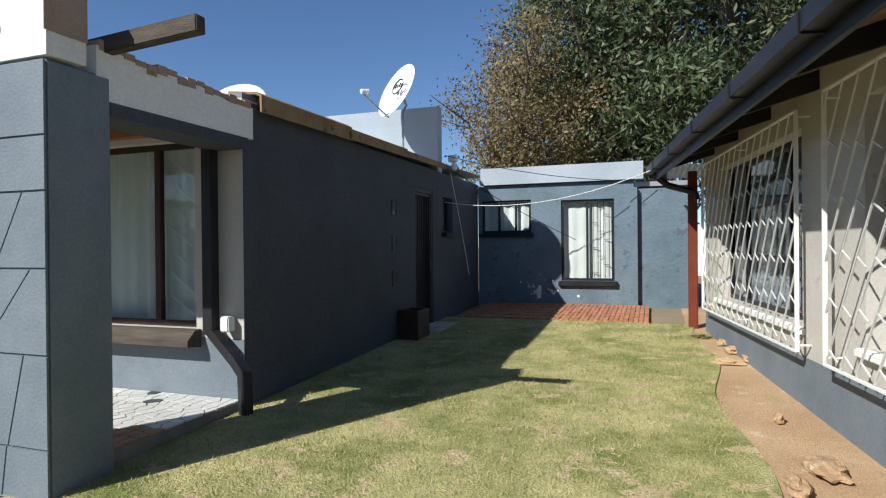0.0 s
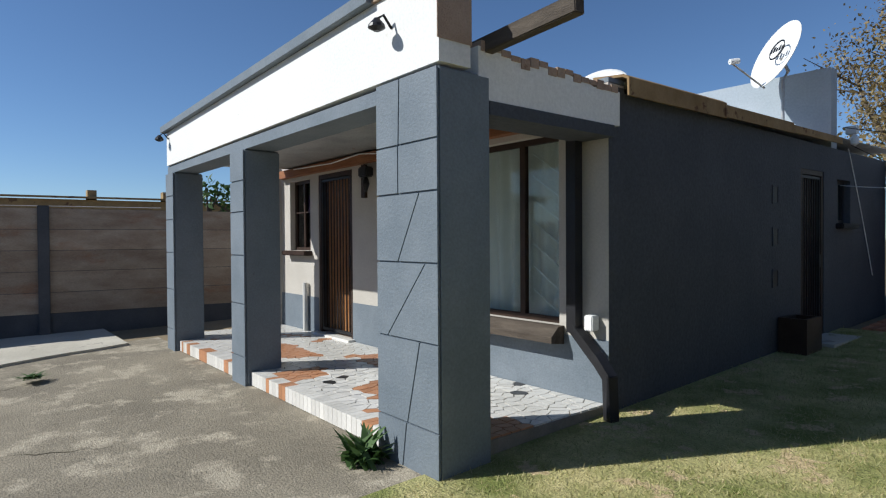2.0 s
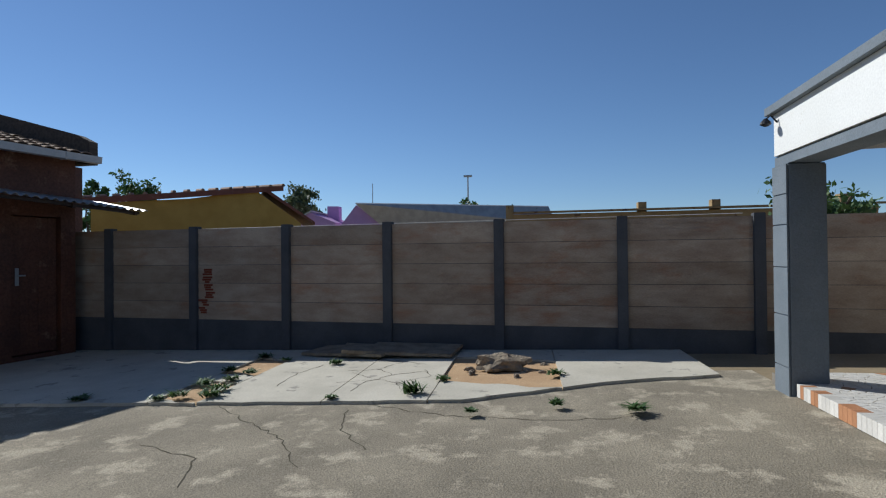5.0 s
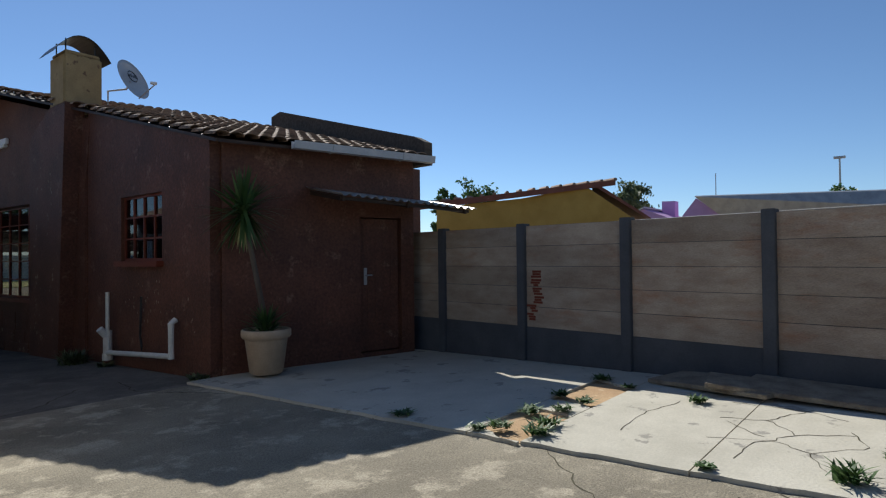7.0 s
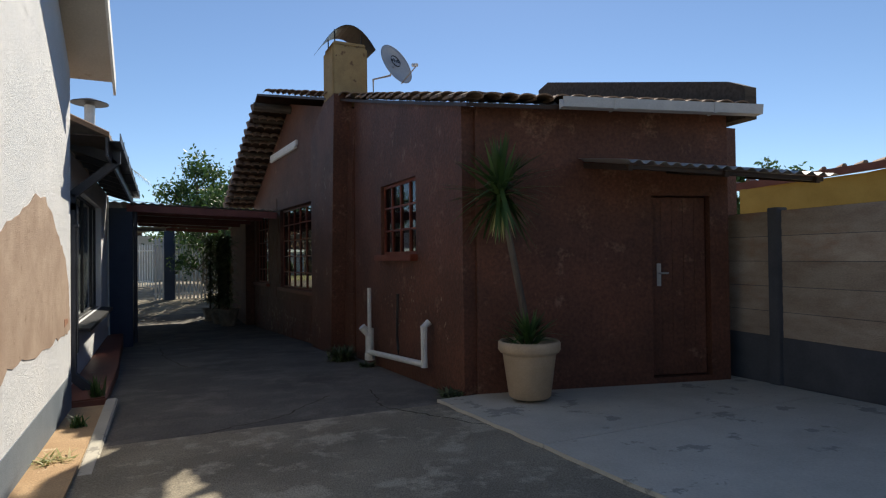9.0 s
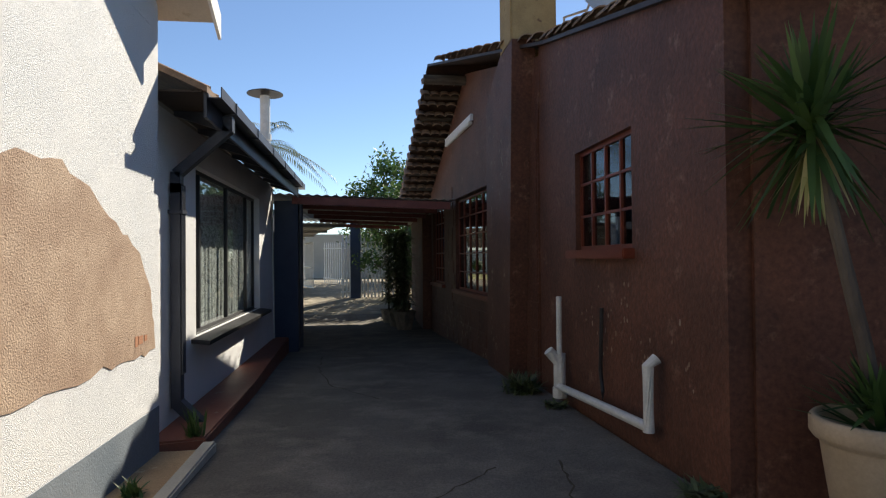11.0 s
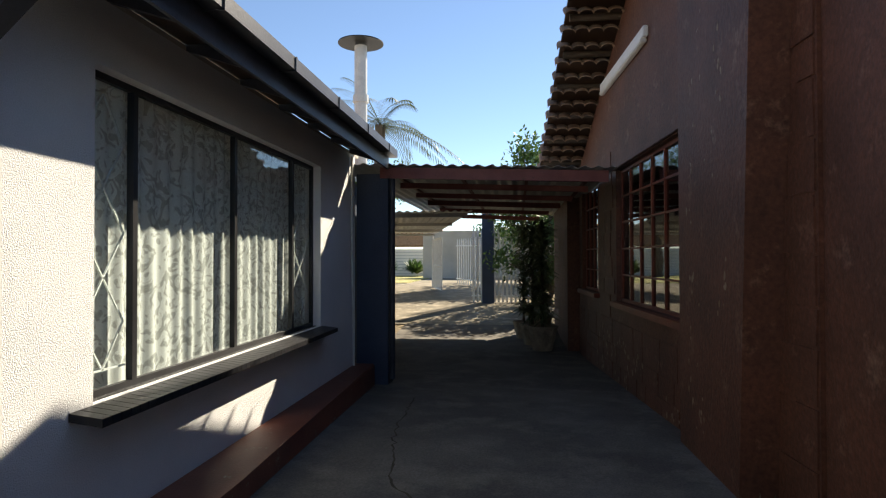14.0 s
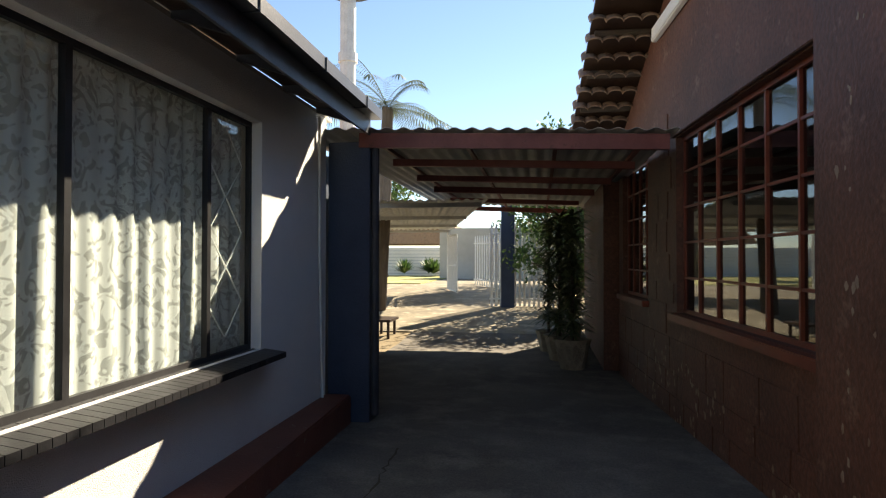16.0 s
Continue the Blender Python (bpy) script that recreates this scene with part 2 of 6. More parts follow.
# near-black colour that stands in for the shade of unlit rooms
ROOMSHADE = paint("dark_room_shade", (0.05, 0.045, 0.04), (0.07, 0.06, 0.055), 2, 0.9, 0.1, 20)
GLASS = glass_mat("window_glass", 0.03)
GLASSDARK = glass_mat("mirroring_window_glass", 0.09, (0.6, 0.65, 0.68))
GLASSBLUE = glass_mat("reflective_window_glass", 0.035, (0.6, 0.65, 0.7))
LACE = lace_mat("lace_net_curtain", (0.92, 0.93, 0.9), 0.45, 8.0, 0.58)
NET = lace_mat("plain_net_curtain", (0.6, 0.58, 0.54), 0.35, 20.0, 0.8)
LEAF_G = leaf_mat("grey_green_leaf", (0.045, 0.07, 0.027), (0.085, 0.115, 0.047), (0.16, 0.185, 0.09))
LEAF_B = leaf_mat("autumn_brown_leaf", (0.13, 0.1, 0.038), (0.22, 0.165, 0.065), (0.3, 0.225, 0.11))
LEAF_D = leaf_mat("bright_green_leaf", (0.03, 0.07, 0.015), (0.06, 0.12, 0.03), (0.1, 0.17, 0.05))
LEAF_P = leaf_mat("palm_leaf", (0.06, 0.09, 0.05), (0.1, 0.13, 0.08), (0.15, 0.18, 0.12))
BLADE = leaf_mat("grass_blade", (0.2, 0.25, 0.06), (0.38, 0.36, 0.14), (0.55, 0.46, 0.24))
LED = paint("lamp_diffuser", (0.68, 0.68, 0.62), (0.74, 0.74, 0.7), 3, 0.4, 0.05, 40)

# ---- building helpers ----


def gz(y):
    """Height of the yard, which falls towards the street."""
    if y < -38:
        return 0.15
    if y < -26:
        return -0.63 + 0.78 * (-26 - y) / 12
    return 0.07 + 0.032 * max(-22, min(12, y))


def thing(name, label, category, group="", at=(0, 0, 0), kind=""):
    ob = new(name)
    ob.matrix_world = Matrix.Translation(at)
    return tagged(ob, label, category, group, kind)


def link(name, me, mat, parent=None, label=""):
    me.materials.append(mat)
    ob = new(name, me)
    if parent is not None:
        ob.parent = parent
        up, p = Matrix.Identity(4), parent
        while p is not None:
            up = p.matrix_parent_inverse @ p.matrix_basis @ up if p.parent else p.matrix_basis @ up
            p = p.parent
        ob.matrix_parent_inverse = up.inverted()
    if label:
        ob["label"] = label
    return ob


def part(name, bm, mat, parent=None, label="", smooth=False):
    me = bpy.data.meshes.new(name)
    bmesh.ops.recalc_face_normals(bm, faces=bm.faces[:])
    for f in bm.faces:
        f.smooth = smooth
    bm.to_mesh(me)
    bm.free()
    return link(name, me, mat, parent, label)


def setting(name, bm, mat, label, category):
    return tagged(part(name, bm, mat), label, category, kind="structure")


FACES = ((0, 1, 3, 2), (4, 6, 7, 5), (0, 4, 5, 1), (2, 3, 7, 6), (0, 2, 6, 4), (1, 5, 7, 3))


def box(bm, x0, x1, y0, y1, z0, z1, m=None):
    vs = []
    for x in (x0, x1):
        for y in (y0, y1):
            for z in (z0, z1):
                v = Vector((x, y, z))
                vs.append(bm.verts.new(m @ v if m else v))
    for f in FACES:
        bm.faces.new([vs[i] for i in f])
    return vs


def boxes(*rows, m=None):
    bm = bmesh.new()
    for r in rows:
        box(bm, *r, m=m)
    return bm


def bevelled(bm, w=0.008):
    bmesh.ops.bevel(bm, geom=bm.edges[:], offset=w, segments=2, affect="EDGES")
    return bm


def bar(bm, p, q, w, h, up=(0, 0, 1)):
    """A bar of section w by h from p to q."""
    p, q = Vector(p), Vector(q)
    d = (q - p).normalized()
    s = d.cross(Vector(up))
    s = s.normalized() if s.length > 1e-4 else Vector((1, 0, 0))
    u = s.cross(d)
    vs = [bm.verts.new(e + s * (a * w / 2) + u * (b * h / 2)) for e in (p, q) for a in (-1, 1) for b in (-1, 1)]
    for f in FACES:
        bm.faces.new([vs[i] for i in f])


def tube(bm, pts, r, n=8, r1=None):
    pts = [Vector(p) for p in pts]
    rings = []
    for i, p in enumerate(pts):
        d = (pts[min(i + 1, len(pts) - 1)] - pts[max(i - 1, 0)]).normalized()
        a = d.cross(Vector((0, 0, 1)))
        a = a.normalized() if a.length > 1e-3 else Vector((1, 0, 0))
        b = d.cross(a)
        rr = r if r1 is None else r + (r1 - r) * i / (len(pts) - 1)
        rings.append([bm.verts.new(p + (a * math.cos(2 * math.pi * k / n) + b * math.sin(2 * math.pi * k / n)) * rr) for k in range(n)])
    for u, v in zip(rings, rings[1:]):
        for k in range(n):
            bm.faces.new((u[k], u[(k + 1) % n], v[(k + 1) % n], v[k]))
    bm.faces.new(rings[0][::-1])
    bm.faces.new(rings[-1])


def lathe(bm, profile, centre, n=24):
    c = Vector(centre)
    rings = [[bm.verts.new(c + Vector((r * math.cos(2 * math.pi * k / n), r * math.sin(2 * math.pi * k / n), z))) for k in range(n)] for r, z in profile]
    for u, v in zip(rings, rings[1:]):
        for k in range(n):
            bm.faces.new((u[k], u[(k + 1) % n], v[(k + 1) % n], v[k]))
    bm.faces.new(rings[0][::-1])
    bm.faces.new(rings[-1])


def prism(bm, ring, off):
    """A slab from a ring of points, pushed along off."""
    a = [bm.verts.new(Vector(p)) for p in ring]
    b = [bm.verts.new(Vector(p) + Vector(off)) for p in ring]
    bm.faces.new(a[::-1])
    bm.faces.new(b)
    for i in range(len(a)):
        j = (i + 1) % len(a)
        bm.faces.new((a[i], a[j], b[j], b[i]))


def wall_frame(p, q):
    """Local frame of a wall seen from outside, p at the viewer's left: u along, n outwards, z up."""
    p, q = Vector((*p, 0)), Vector((*q, 0))
    u = (q - p).normalized()
    n = Vector((u.y, -u.x, 0))
    m = Matrix.Identity(4)
    m.col[0], m.col[1], m.col[2], m.col[3] = (*u, 0), (*n, 0), (0, 0, 1, 0), (*p, 1)
    return m, (q - p).length


def wall_cut(m, length, z0, z1, holes, thick=0.2):
    """Wall of real thickness with holes (u0, u1, z0, z1) right through it."""
    bm = bmesh.new()
    us = sorted({0.0, length, *[h[0] for h in holes], *[h[1] for h in holes]})
    for a, b in zip(us, us[1:]):
        mid = (a + b) / 2
        spans, z = [], z0
        for h in sorted((h for h in holes if h[0] < mid < h[1]), key=lambda h: h[2]):
            spans.append((z, h[2]))
            z = h[3]
        spans.append((z, z1))
        for s, e in spans:
            if e - s > 1e-4:
                box(bm, a, b, -thick, 0, s, e, m)
    bmesh.ops.remove_doubles(bm, verts=bm.verts[:], dist=1e-4)
    return bm


def window(name, label, m, u0, u1, z0, z1, ups, bars, mat, sill_mat=None, glass=GLASS, depth=0.08, fw=0.045, mw=0.04,
           sill=(0.09, 0.07), bw=0.02, curtain=None):
    """Framed window in a wall hole: frame, mullions at ups, glazing bars (u0, z0, u1, z1), panes, sill."""
    w = thing(name, label, "window", kind="structure", at=m @ Vector(((u0 + u1) / 2, 0, z0)))
    d0, d1 = -depth - 0.04, -depth
    fr = boxes((u0, u1, d0, d1, z0, z0 + fw), (u0, u1, d0, d1, z1 - fw, z1), (u0, u0 + fw, d0, d1, z0 + fw, z1 - fw),
               (u1 - fw, u1, d0, d1, z0 + fw, z1 - fw), m=m)
    part("window_frame", fr, mat, w)
    edges = [u0 + fw, *[x for c in ups for x in (c - mw / 2, c + mw / 2)], u1 - fw]
    for c in ups:
        part("mullion", boxes((c - mw / 2, c + mw / 2, d0 - 0.005, d1 + 0.004, z0 + fw, z1 - fw), m=m), mat, w)
    for a, za, b, zb in bars:
        bm = bmesh.new()
        bar(bm, m @ Vector((a, d1 - 0.014, za)), m @ Vector((b, d1 - 0.014, zb)), bw, bw)
        part("glazing_bar", bm, mat, w)
    for a, b in zip(edges[::2], edges[1::2]):
        p = part("pane", boxes((a - 0.01, b + 0.01, d0 + 0.014, d0 + 0.018, z0 + fw - 0.01, z1 - fw + 0.01), m=m), glass, w)
        p.visible_shadow = False
    if sill_mat:
        out, th = sill
        bm = boxes((u0 - 0.05, u1 + 0.05, -depth, out, z0 - th, z0 - 0.003), m=m)
        part("window_sill", bevelled(bm, 0.01), sill_mat, w)
    if curtain:
        n0, mat_c, folds = curtain
        n = max(24, int((u1 - u0) * 40))
        bm = bmesh.new()
        rows = []
        for zz in (z0 - 0.03, (z0 + z1) / 2, z1 + 0.03):
            rows.append([bm.verts.new(m @ Vector((u0 - 0.05 + (u1 - u0 + 0.1) * i / n, n0 + folds * math.sin(i * 0.9) * (1 + 0.5 * math.sin(i * 0.23 + zz)), zz))) for i in range(n + 1)])
        for r, s in zip(rows, rows[1:]):
            for i in range(n):
                bm.faces.new((r[i], r[i + 1], s[i + 1], s[i]))
        c = part("curtain", bm, mat_c, w, "hanging folds behind glass: pale curtain, or dark room-shade sheet", smooth=True)
    return w


def corrugated(bm, p, u, v, lu, lv, pitch=0.076, amp=0.012, thick=0.004, lift=0.0):
    """Corrugated sheet from p: lu along u (waves across u), lv along v."""
    p, u, v = Vector(p), Vector(u).normalized(), Vector(v).normalized()
    n = u.cross(v).normalized()
    if n.z < 0:
        n = -n
    k = int(lu / pitch * 6)
    top = []
    for s in (thick, 0):
        top.append([[bm.verts.new(p + u * (lu * i / k) + v * (lv * j) + n * (amp * math.sin(2 * math.pi * lu * i / k / pitch) + s + lift)) for i in range(k + 1)] for j in (0, 1)])
    for rows, flip in ((top[0], False), (top[1], True)):
        for i in range(k):
            f = (rows[0][i], rows[0][i + 1], rows[1][i + 1], rows[1][i])
            bm.faces.new(f[::-1] if flip else f)
    for j in (0, 1):
        for i in range(k):
            bm.faces.new((top[0][j][i], top[0][j][i + 1], top[1][j][i + 1], top[1][j][i]))
    for i in (0, k):
        bm.faces.new((top[0][0][i], top[0][1][i], top[1][1][i], top[1][0][i]))


def sheet(name, ring_fn, x0, x1, y0, y1, lift, mat, label, category, step=0.5):
    """Ground cover that follows the yard."""
    bm = bmesh.new()
    ys = [y0 + (y1 - y0) * j / max(1, round((y1 - y0) / step)) for j in range(max(1, round((y1 - y0) / step)) + 1)]
    rows = []
    for y in ys:
        a, b = ring_fn(y) if ring_fn else (x0, x1)
        rows.append([bm.verts.new((a + (b - a) * i / 8, y, gz(y) + lift)) for i in range(9)])
    for r, s in zip(rows, rows[1:]):
        for i in range(8):
            bm.faces.new((r[i], r[i + 1], s[i + 1], s[i]))
    ext = bmesh.ops.extrude_face_region(bm, geom=bm.faces[:])
    for v in [e for e in ext["geom"] if isinstance(e, bmesh.types.BMVert)]:
        v.co.z -= 0.0
    for r in rows:
        for v in r:
            v.co.z -= 0.12
    return setting(name, bm, mat, label, category)


def leaves(n, centre_fn, size, stretch=1.0, droop=0.0, seed=1):
    """Many small two-sided leaves as one mesh."""
    rng = np.random.default_rng(seed)
    c = centre_fn(n, rng)
    n = len(c)
    a = rng.normal(size=(n, 3))
    a[:, 2] = a[:, 2] * (1 - droop) - droop * 1.5
    a /= np.linalg.norm(a, axis=1)[:, None]
    b = np.cross(a, rng.normal(size=(n, 3)))
    b /= np.linalg.norm(b, axis=1)[:, None]
    s = size * rng.uniform(0.6, 1.4, (n, 1))
    v = np.stack([c - a * s * stretch, c + b * s * 0.5, c + a * s * stretch, c - b * s * 0.5], 1).reshape(-1, 3)
    me = bpy.data.meshes.new("crown")
    me.from_pydata(v.tolist(), [], np.arange(4 * n).reshape(-1, 4).tolist())
    return me


def strips(rows, name="leaf"):
    """Long narrow leaves: each row is base, tip, width, sag, side."""
    vs, fs = [], []
    for base, tip, w, sag in rows:
        base, tip = Vector(base), Vector(tip)
        d = tip - base
        s = d.cross(Vector((0, 0, 1)))
        s = s.normalized() if s.length > 1e-4 else Vector((1, 0, 0))
        o = len(vs)
        for i in range(4):
            f = i / 3
            p = base + d * f + Vector((0, 0, -sag * f * f))
            ww = w * (1 - f) ** 0.6 * (0.6 + 0.8 * min(f * 3, 1)) / 2 + 0.0005
            vs += [p - s * ww, p + s * ww]
        for i in range(3):
            k = o + 2 * i
            fs.append((k, k + 1, k + 3, k + 2))
    me = bpy.data.meshes.new(name)
    me.from_pydata([tuple(v) for v in vs], [], fs)
    return me

# ---- ground ----
bm = bmesh.new()
gys = [-400, -120, -60, -38, -34, -30, -26, -22, -16, -10, -4, 2, 8, 12, 30, 100, 400]
gxs = [-400, -120, -60, -30, -16, -8, 0, 8, 20, 60, 150, 400]
grid = [[bm.verts.new((x, y, gz(y) - 0.03)) for x in gxs] for y in gys]
for r, s in zip(grid, grid[1:]):
    for i in range(len(gxs) - 1):
        bm.faces.new((r[i], r[i + 1], s[i + 1], s[i]))
setting("ground", bm, EARTH, "dry brown earth around the yard", "ground")
sheet("driveway", lambda y: ((-9.75 if y > -1 else -8.55) if y > -5 else (-8.62 if y > -14 else -8.75 + 0.07 * (-14 - y)), -3.22 if y > -3 else -4.2), 0, 0, -9.3, 2.42, 0.0, ASPHALT,
      "worn grey asphalt driveway with pale patches and cracks", "driveway")
sheet("corridor_floor", lambda y: (-8.6 if y > -14 else -8.75 + 0.07 * (-14 - y), -4.1 if y > -19 else -3.3), 0, 0, -27.5, -9.3, 0.0, DARKCONC, "dark oil-stained concrete between the houses", "driveway")
sheet("street_drive", lambda y: (-7.0, 3.0), 0, 0, -60, -27.5, 0.0, ASPHALT, "sunlit tar drive beyond the carport", "driveway", 2.0)
sheet("lawn", lambda y: (-3.2, 0.56 + 0.08 * math.sin(y * 2.1)), 0, 0, -3.0, 9.02, 0.01, LAWN, "short patchy winter lawn between the houses", "lawn", 0.25)
sheet("soil_strip", lambda y: (0.45, 2.2 - 0.13 * y), 0, 0, -3.0, 10.85, -0.005, SOIL, "bare orange sandy soil beside the house", "soil")
sheet("far_lawn", lambda y: (-1.0, 12.0), 0, 0, -58, -40, 0.04, LAWN, "green lawn strip by the street wall", "lawn", 3.0)


def apron_x(y):
    """Inner and outer edge of the concrete apron: the boundary wall and the tar."""
    edge = -8.25 - 0.02 * max(0, y + 2.4) if y < -0.9 else -8.28 - 0.497 * (y + 0.9) if y < 0.75 else -9.1 - 0.22 * (y - 0.75)
    return -11.66 + 0.12 * (y + 2.5), edge


# concrete apron in cast bays, with planting beds left open between them
apron = tagged(new("pavement"), "pale cracked concrete apron along the boundary wall", "pavement", kind="structure")
for a, b, opened in ((-9.4, -7.2, ()), (-7.2, -4.36, ()), (-4.36, -3.78, ((-11.1, -9.87), (-9.42, -8.42))), (-3.78, -2.38, ()), (-2.38, -1.25, ()),
                     (-1.25, 0.15, ((-10.9, -9.22),)), (0.15, 1.95, ())):
    for k in range(len(opened) + 1):
        lo = opened[k - 1][1] if k else None
        hi = opened[k][0] if k < len(opened) else None
        bm = bmesh.new()
        ys = [a + 0.006 + (b - a - 0.012) * j / 8 for j in range(9)]
        wob = [0.035 * math.sin(9.1 * y + 3 * k) + 0.02 * math.sin(23 * y) for y in ys]
        ring = [(apron_x(y)[0] if lo is None else lo + w + 0.35 * (y - a), y) for y, w in zip(ys, wob)]
        ring += [(apron_x(y)[1] + 0.4 * w if hi is None else hi + w + 0.35 * (y - a), y) for y, w in zip(reversed(ys), reversed(wob))]
        prism(bm, [(x, y, gz(y) - 0.07) for x, y in ring], (0, 0, 0.105))
        part("slab", bm, CONCRETE, apron)
sheet("planting_soil", lambda y: (apron_x(y)[0] + 0.2, apron_x(y)[1] - 0.03), 0, 0, -4.4, 0.2, 0.008, SOIL, "bare orange soil where the concrete is broken", "soil")

# ---- house with the porch ----
m_front, L = wall_frame((-9.0, 4.0), (-3.123, 4.0))
fu = lambda x: x + 9.0
setting("wall_porch_front", wall_cut(m_front, L, 0.1, 2.72, [(fu(-8.69), fu(-8.04), 1.4, 2.41), (fu(-7.8), fu(-6.9), 0.3, 2.43), (fu(-5.73), fu(-3.6), 0.83, 2.41)]),
        CREAM, "cream painted plaster wall behind the porch", "wall")
for a, b in ((-9.0, -7.8), (-6.9, -5.73), (-5.73, -3.6), (-3.6, -3.12)):
    bm = boxes((fu(a), fu(b), 0.0, 0.004, 0.1, 0.76), m=m_front)
    setting("trim", bm, GREY, "grey painted dado band", "trim")
m_side, L = wall_frame((-3.12, 4.2), (-3.12, 10.88))
setting("corner_pier", boxes((-3.123, -3.119, 4.003, 4.197, 0.1, 2.7)), DARKGREY, "charcoal house corner", "wall")
setting("wall_house_side", wall_cut(m_side, L, 0.05, 2.66, [(3.48, 4.2, 0.28, 2.34), (4.65, 5.15, 1.72, 2.28)]), DARKGREY, "charcoal painted plaster side wall", "wall")
setting("wall_house_back", boxes((-9.0, -3.32, 10.9, 11.1, 0.1, 2.66)), DARKGREY, "charcoal plaster wall", "wall")
setting("wall_house_west", boxes((-9.2, -9.0, 3.8, 11.1, 0.0, 2.66)), CREAM, "cream plaster wall", "wall")
setting("wall_porch_gap", boxes((-9.0, -3.12, 4.0, 4.2, 2.724, 2.76)), GREY, "grey painted parapet strip", "wall")
bm = bmesh.new()
corrugated(bm, (-9.2, 4.2, 2.74), (1, 0, 0), (0, 1, 0.012), 6.1, 7.0)
setting("roof_house", bm, ZINC, "flat weathered corrugated iron roof", "roof")
# rusted flashing along the roof edge
flash = thing("roof_flashing", "rusty ochre metal flashing along the roof edge", "flashing", at=(-3.1, 4.2, 2.7))
for i in range(3):
    y0, y1 = 4.12 + 1.52 * i, 4.12 + 1.52 * (i + 1) + 0.04
    bm = bmesh.new()
    prof = [(-3.35, 2.82), (-3.07, 2.79 - 0.01 * i), (-3.02, 2.76), (-3.02, 2.62 + 0.03 * i), (-3.035, 2.62 + 0.03 * i), (-3.04, 2.75), (-3.08, 2.77), (-3.35, 2.80)]
    prism(bm, [(x + 0.006 * (i % 2), y0, z) for x, z in prof], (0, y1 - y0, 0.02))
    part("flashing_sheet", bm, RUST, flash)
setting("wall_roof_parapet", boxes((-8.0, -3.14, 8.7, 8.9, 2.66, 3.68)), PALEGREY, "pale grey roof parapet wall", "wall")

# porch: slab, beams, parapet, ceiling
setting("porch_slab", boxes((-9.0, -3.14, 2.36, 4.0, 0.0, 0.262)), GROUT, "raised porch slab", "floor")
setting("porch_beam_front", boxes((-8.74, -3.70, 2.32, 2.62, 2.42, 2.515)), GREY, "grey painted porch beam", "beam")
bm = bmesh.new()
prism(bm, [(-8.7, 2.3, 2.522), (-3.05, 2.3, 2.55), (-3.05, 2.3, 3.06), (-3.7, 2.3, 3.07), (-8.7, 2.3, 2.95)], (0, 0.24, 0))
setting("porch_parapet_front", bm, WHITE, "white painted porch parapet", "parapet")
bm = bmesh.new()
prism(bm, [(-8.78, 2.24, 2.952), (-3.72, 2.24, 3.073), (-3.72, 2.24, 3.15), (-8.78, 2.24, 3.03)], (0, 0.36, 0))
setting("porch_coping", bm, GREY, "grey concrete coping on the parapet", "coping")
# broken corner top with bare plaster
bm = bmesh.new()
random.seed(4)
top = [(-3.72, 3.1)] + [(-3.72 + 0.66 * i / 7, 3.12 + 0.16 * random.random()) for i in range(1, 7)] + [(-3.054, 3.02)]
prism(bm, [(-3.72, 2.28, 3.074)] + [(x, 2.28, z) for x, z in top] + [(-3.054, 2.28, 3.064)], (0, 0.34, 0))
setting("parapet_corner_top", bm, BAREPLASTER, "broken plaster corner of the parapet", "parapet")
setting("bare_corner", boxes((-3.049, -3.043, 2.285, 2.545, 2.68, 3.05)), BAREPLASTER, "bare brown plaster on the parapet corner", "parapet")
setting("porch_beam_side", boxes((-3.4, -3.065, 2.714, 4.0, 2.3, 2.385)), DARKGREY, "charcoal painted porch side beam", "beam")
bm = bmesh.new()
ys = [2.622 + 1.45 * i / 14 for i in range(15)]
prism(bm, [(-3.07, 2.622, 2.387), (-3.07, 4.07, 2.387)] + [(-3.07, y, 2.70 - 0.06 * (y - 2.6) / 1.45 + 0.02 * math.sin(y * 23) * math.sin(y * 7)) for y in reversed(ys)], (-0.24, 0, 0))
setting("porch_parapet_side", bm, WHITE, "white side parapet with a broken top edge", "parapet")
bm = bmesh.new()
for i in range(16):
    y = 2.64 + 0.088 * i
    zt = 2.715 - 0.06 * (y - 2.6) / 1.45 + random.uniform(-0.01, 0.03)
    box(bm, -3.30, -3.063, y, y + 0.08, zt - random.uniform(0.03, 0.07), zt)
setting("parapet_side_rubble", bm, BAREPLASTER, "exposed brown mortar along the broken edge", "parapet")
bm = bmesh.new()
bar(bm, (-3.4, 2.72, 2.71), (-2.36, 2.68, 2.75), 0.075, 0.1)
tagged(part("roof_beam_stub", bevelled(bm, 0.006), TIMBER), "weathered grey timber beam end jutting from the parapet", "beam")
bm = bmesh.new()
corrugated(bm, (-8.7, 2.62, 2.56), (1, 0, 0), (0, 1, 0.03), 5.3, 1.38)
setting("ceiling", bm, ZINC, "corrugated iron porch ceiling", "ceiling")
setting("ceiling_east", boxes((-3.41, -3.4, 2.63, 3.99, 2.47, 2.6)), CREAM, "plaster strip over the side beam", "ceiling")
bm = boxes((-8.9, -3.42, 3.90, 3.995, 2.46, 2.57))
tagged(part("ceiling_purlin", bm, REDWOOD), "reddish timber purlin along the porch wall", "beam")
bm = bmesh.new()
tube(bm, [(-8.3, 3.88, 2.55), (-7.2, 3.87, 2.52), (-6.5, 3.87, 2.56), (-5.9, 3.87, 2.5), (-5.2, 3.87, 2.55), (-4.4, 3.87, 2.53)], 0.008, 6)
tagged(part("porch_cable", bm, WHITEMETAL), "loose pale cable along the porch timber", "cable")


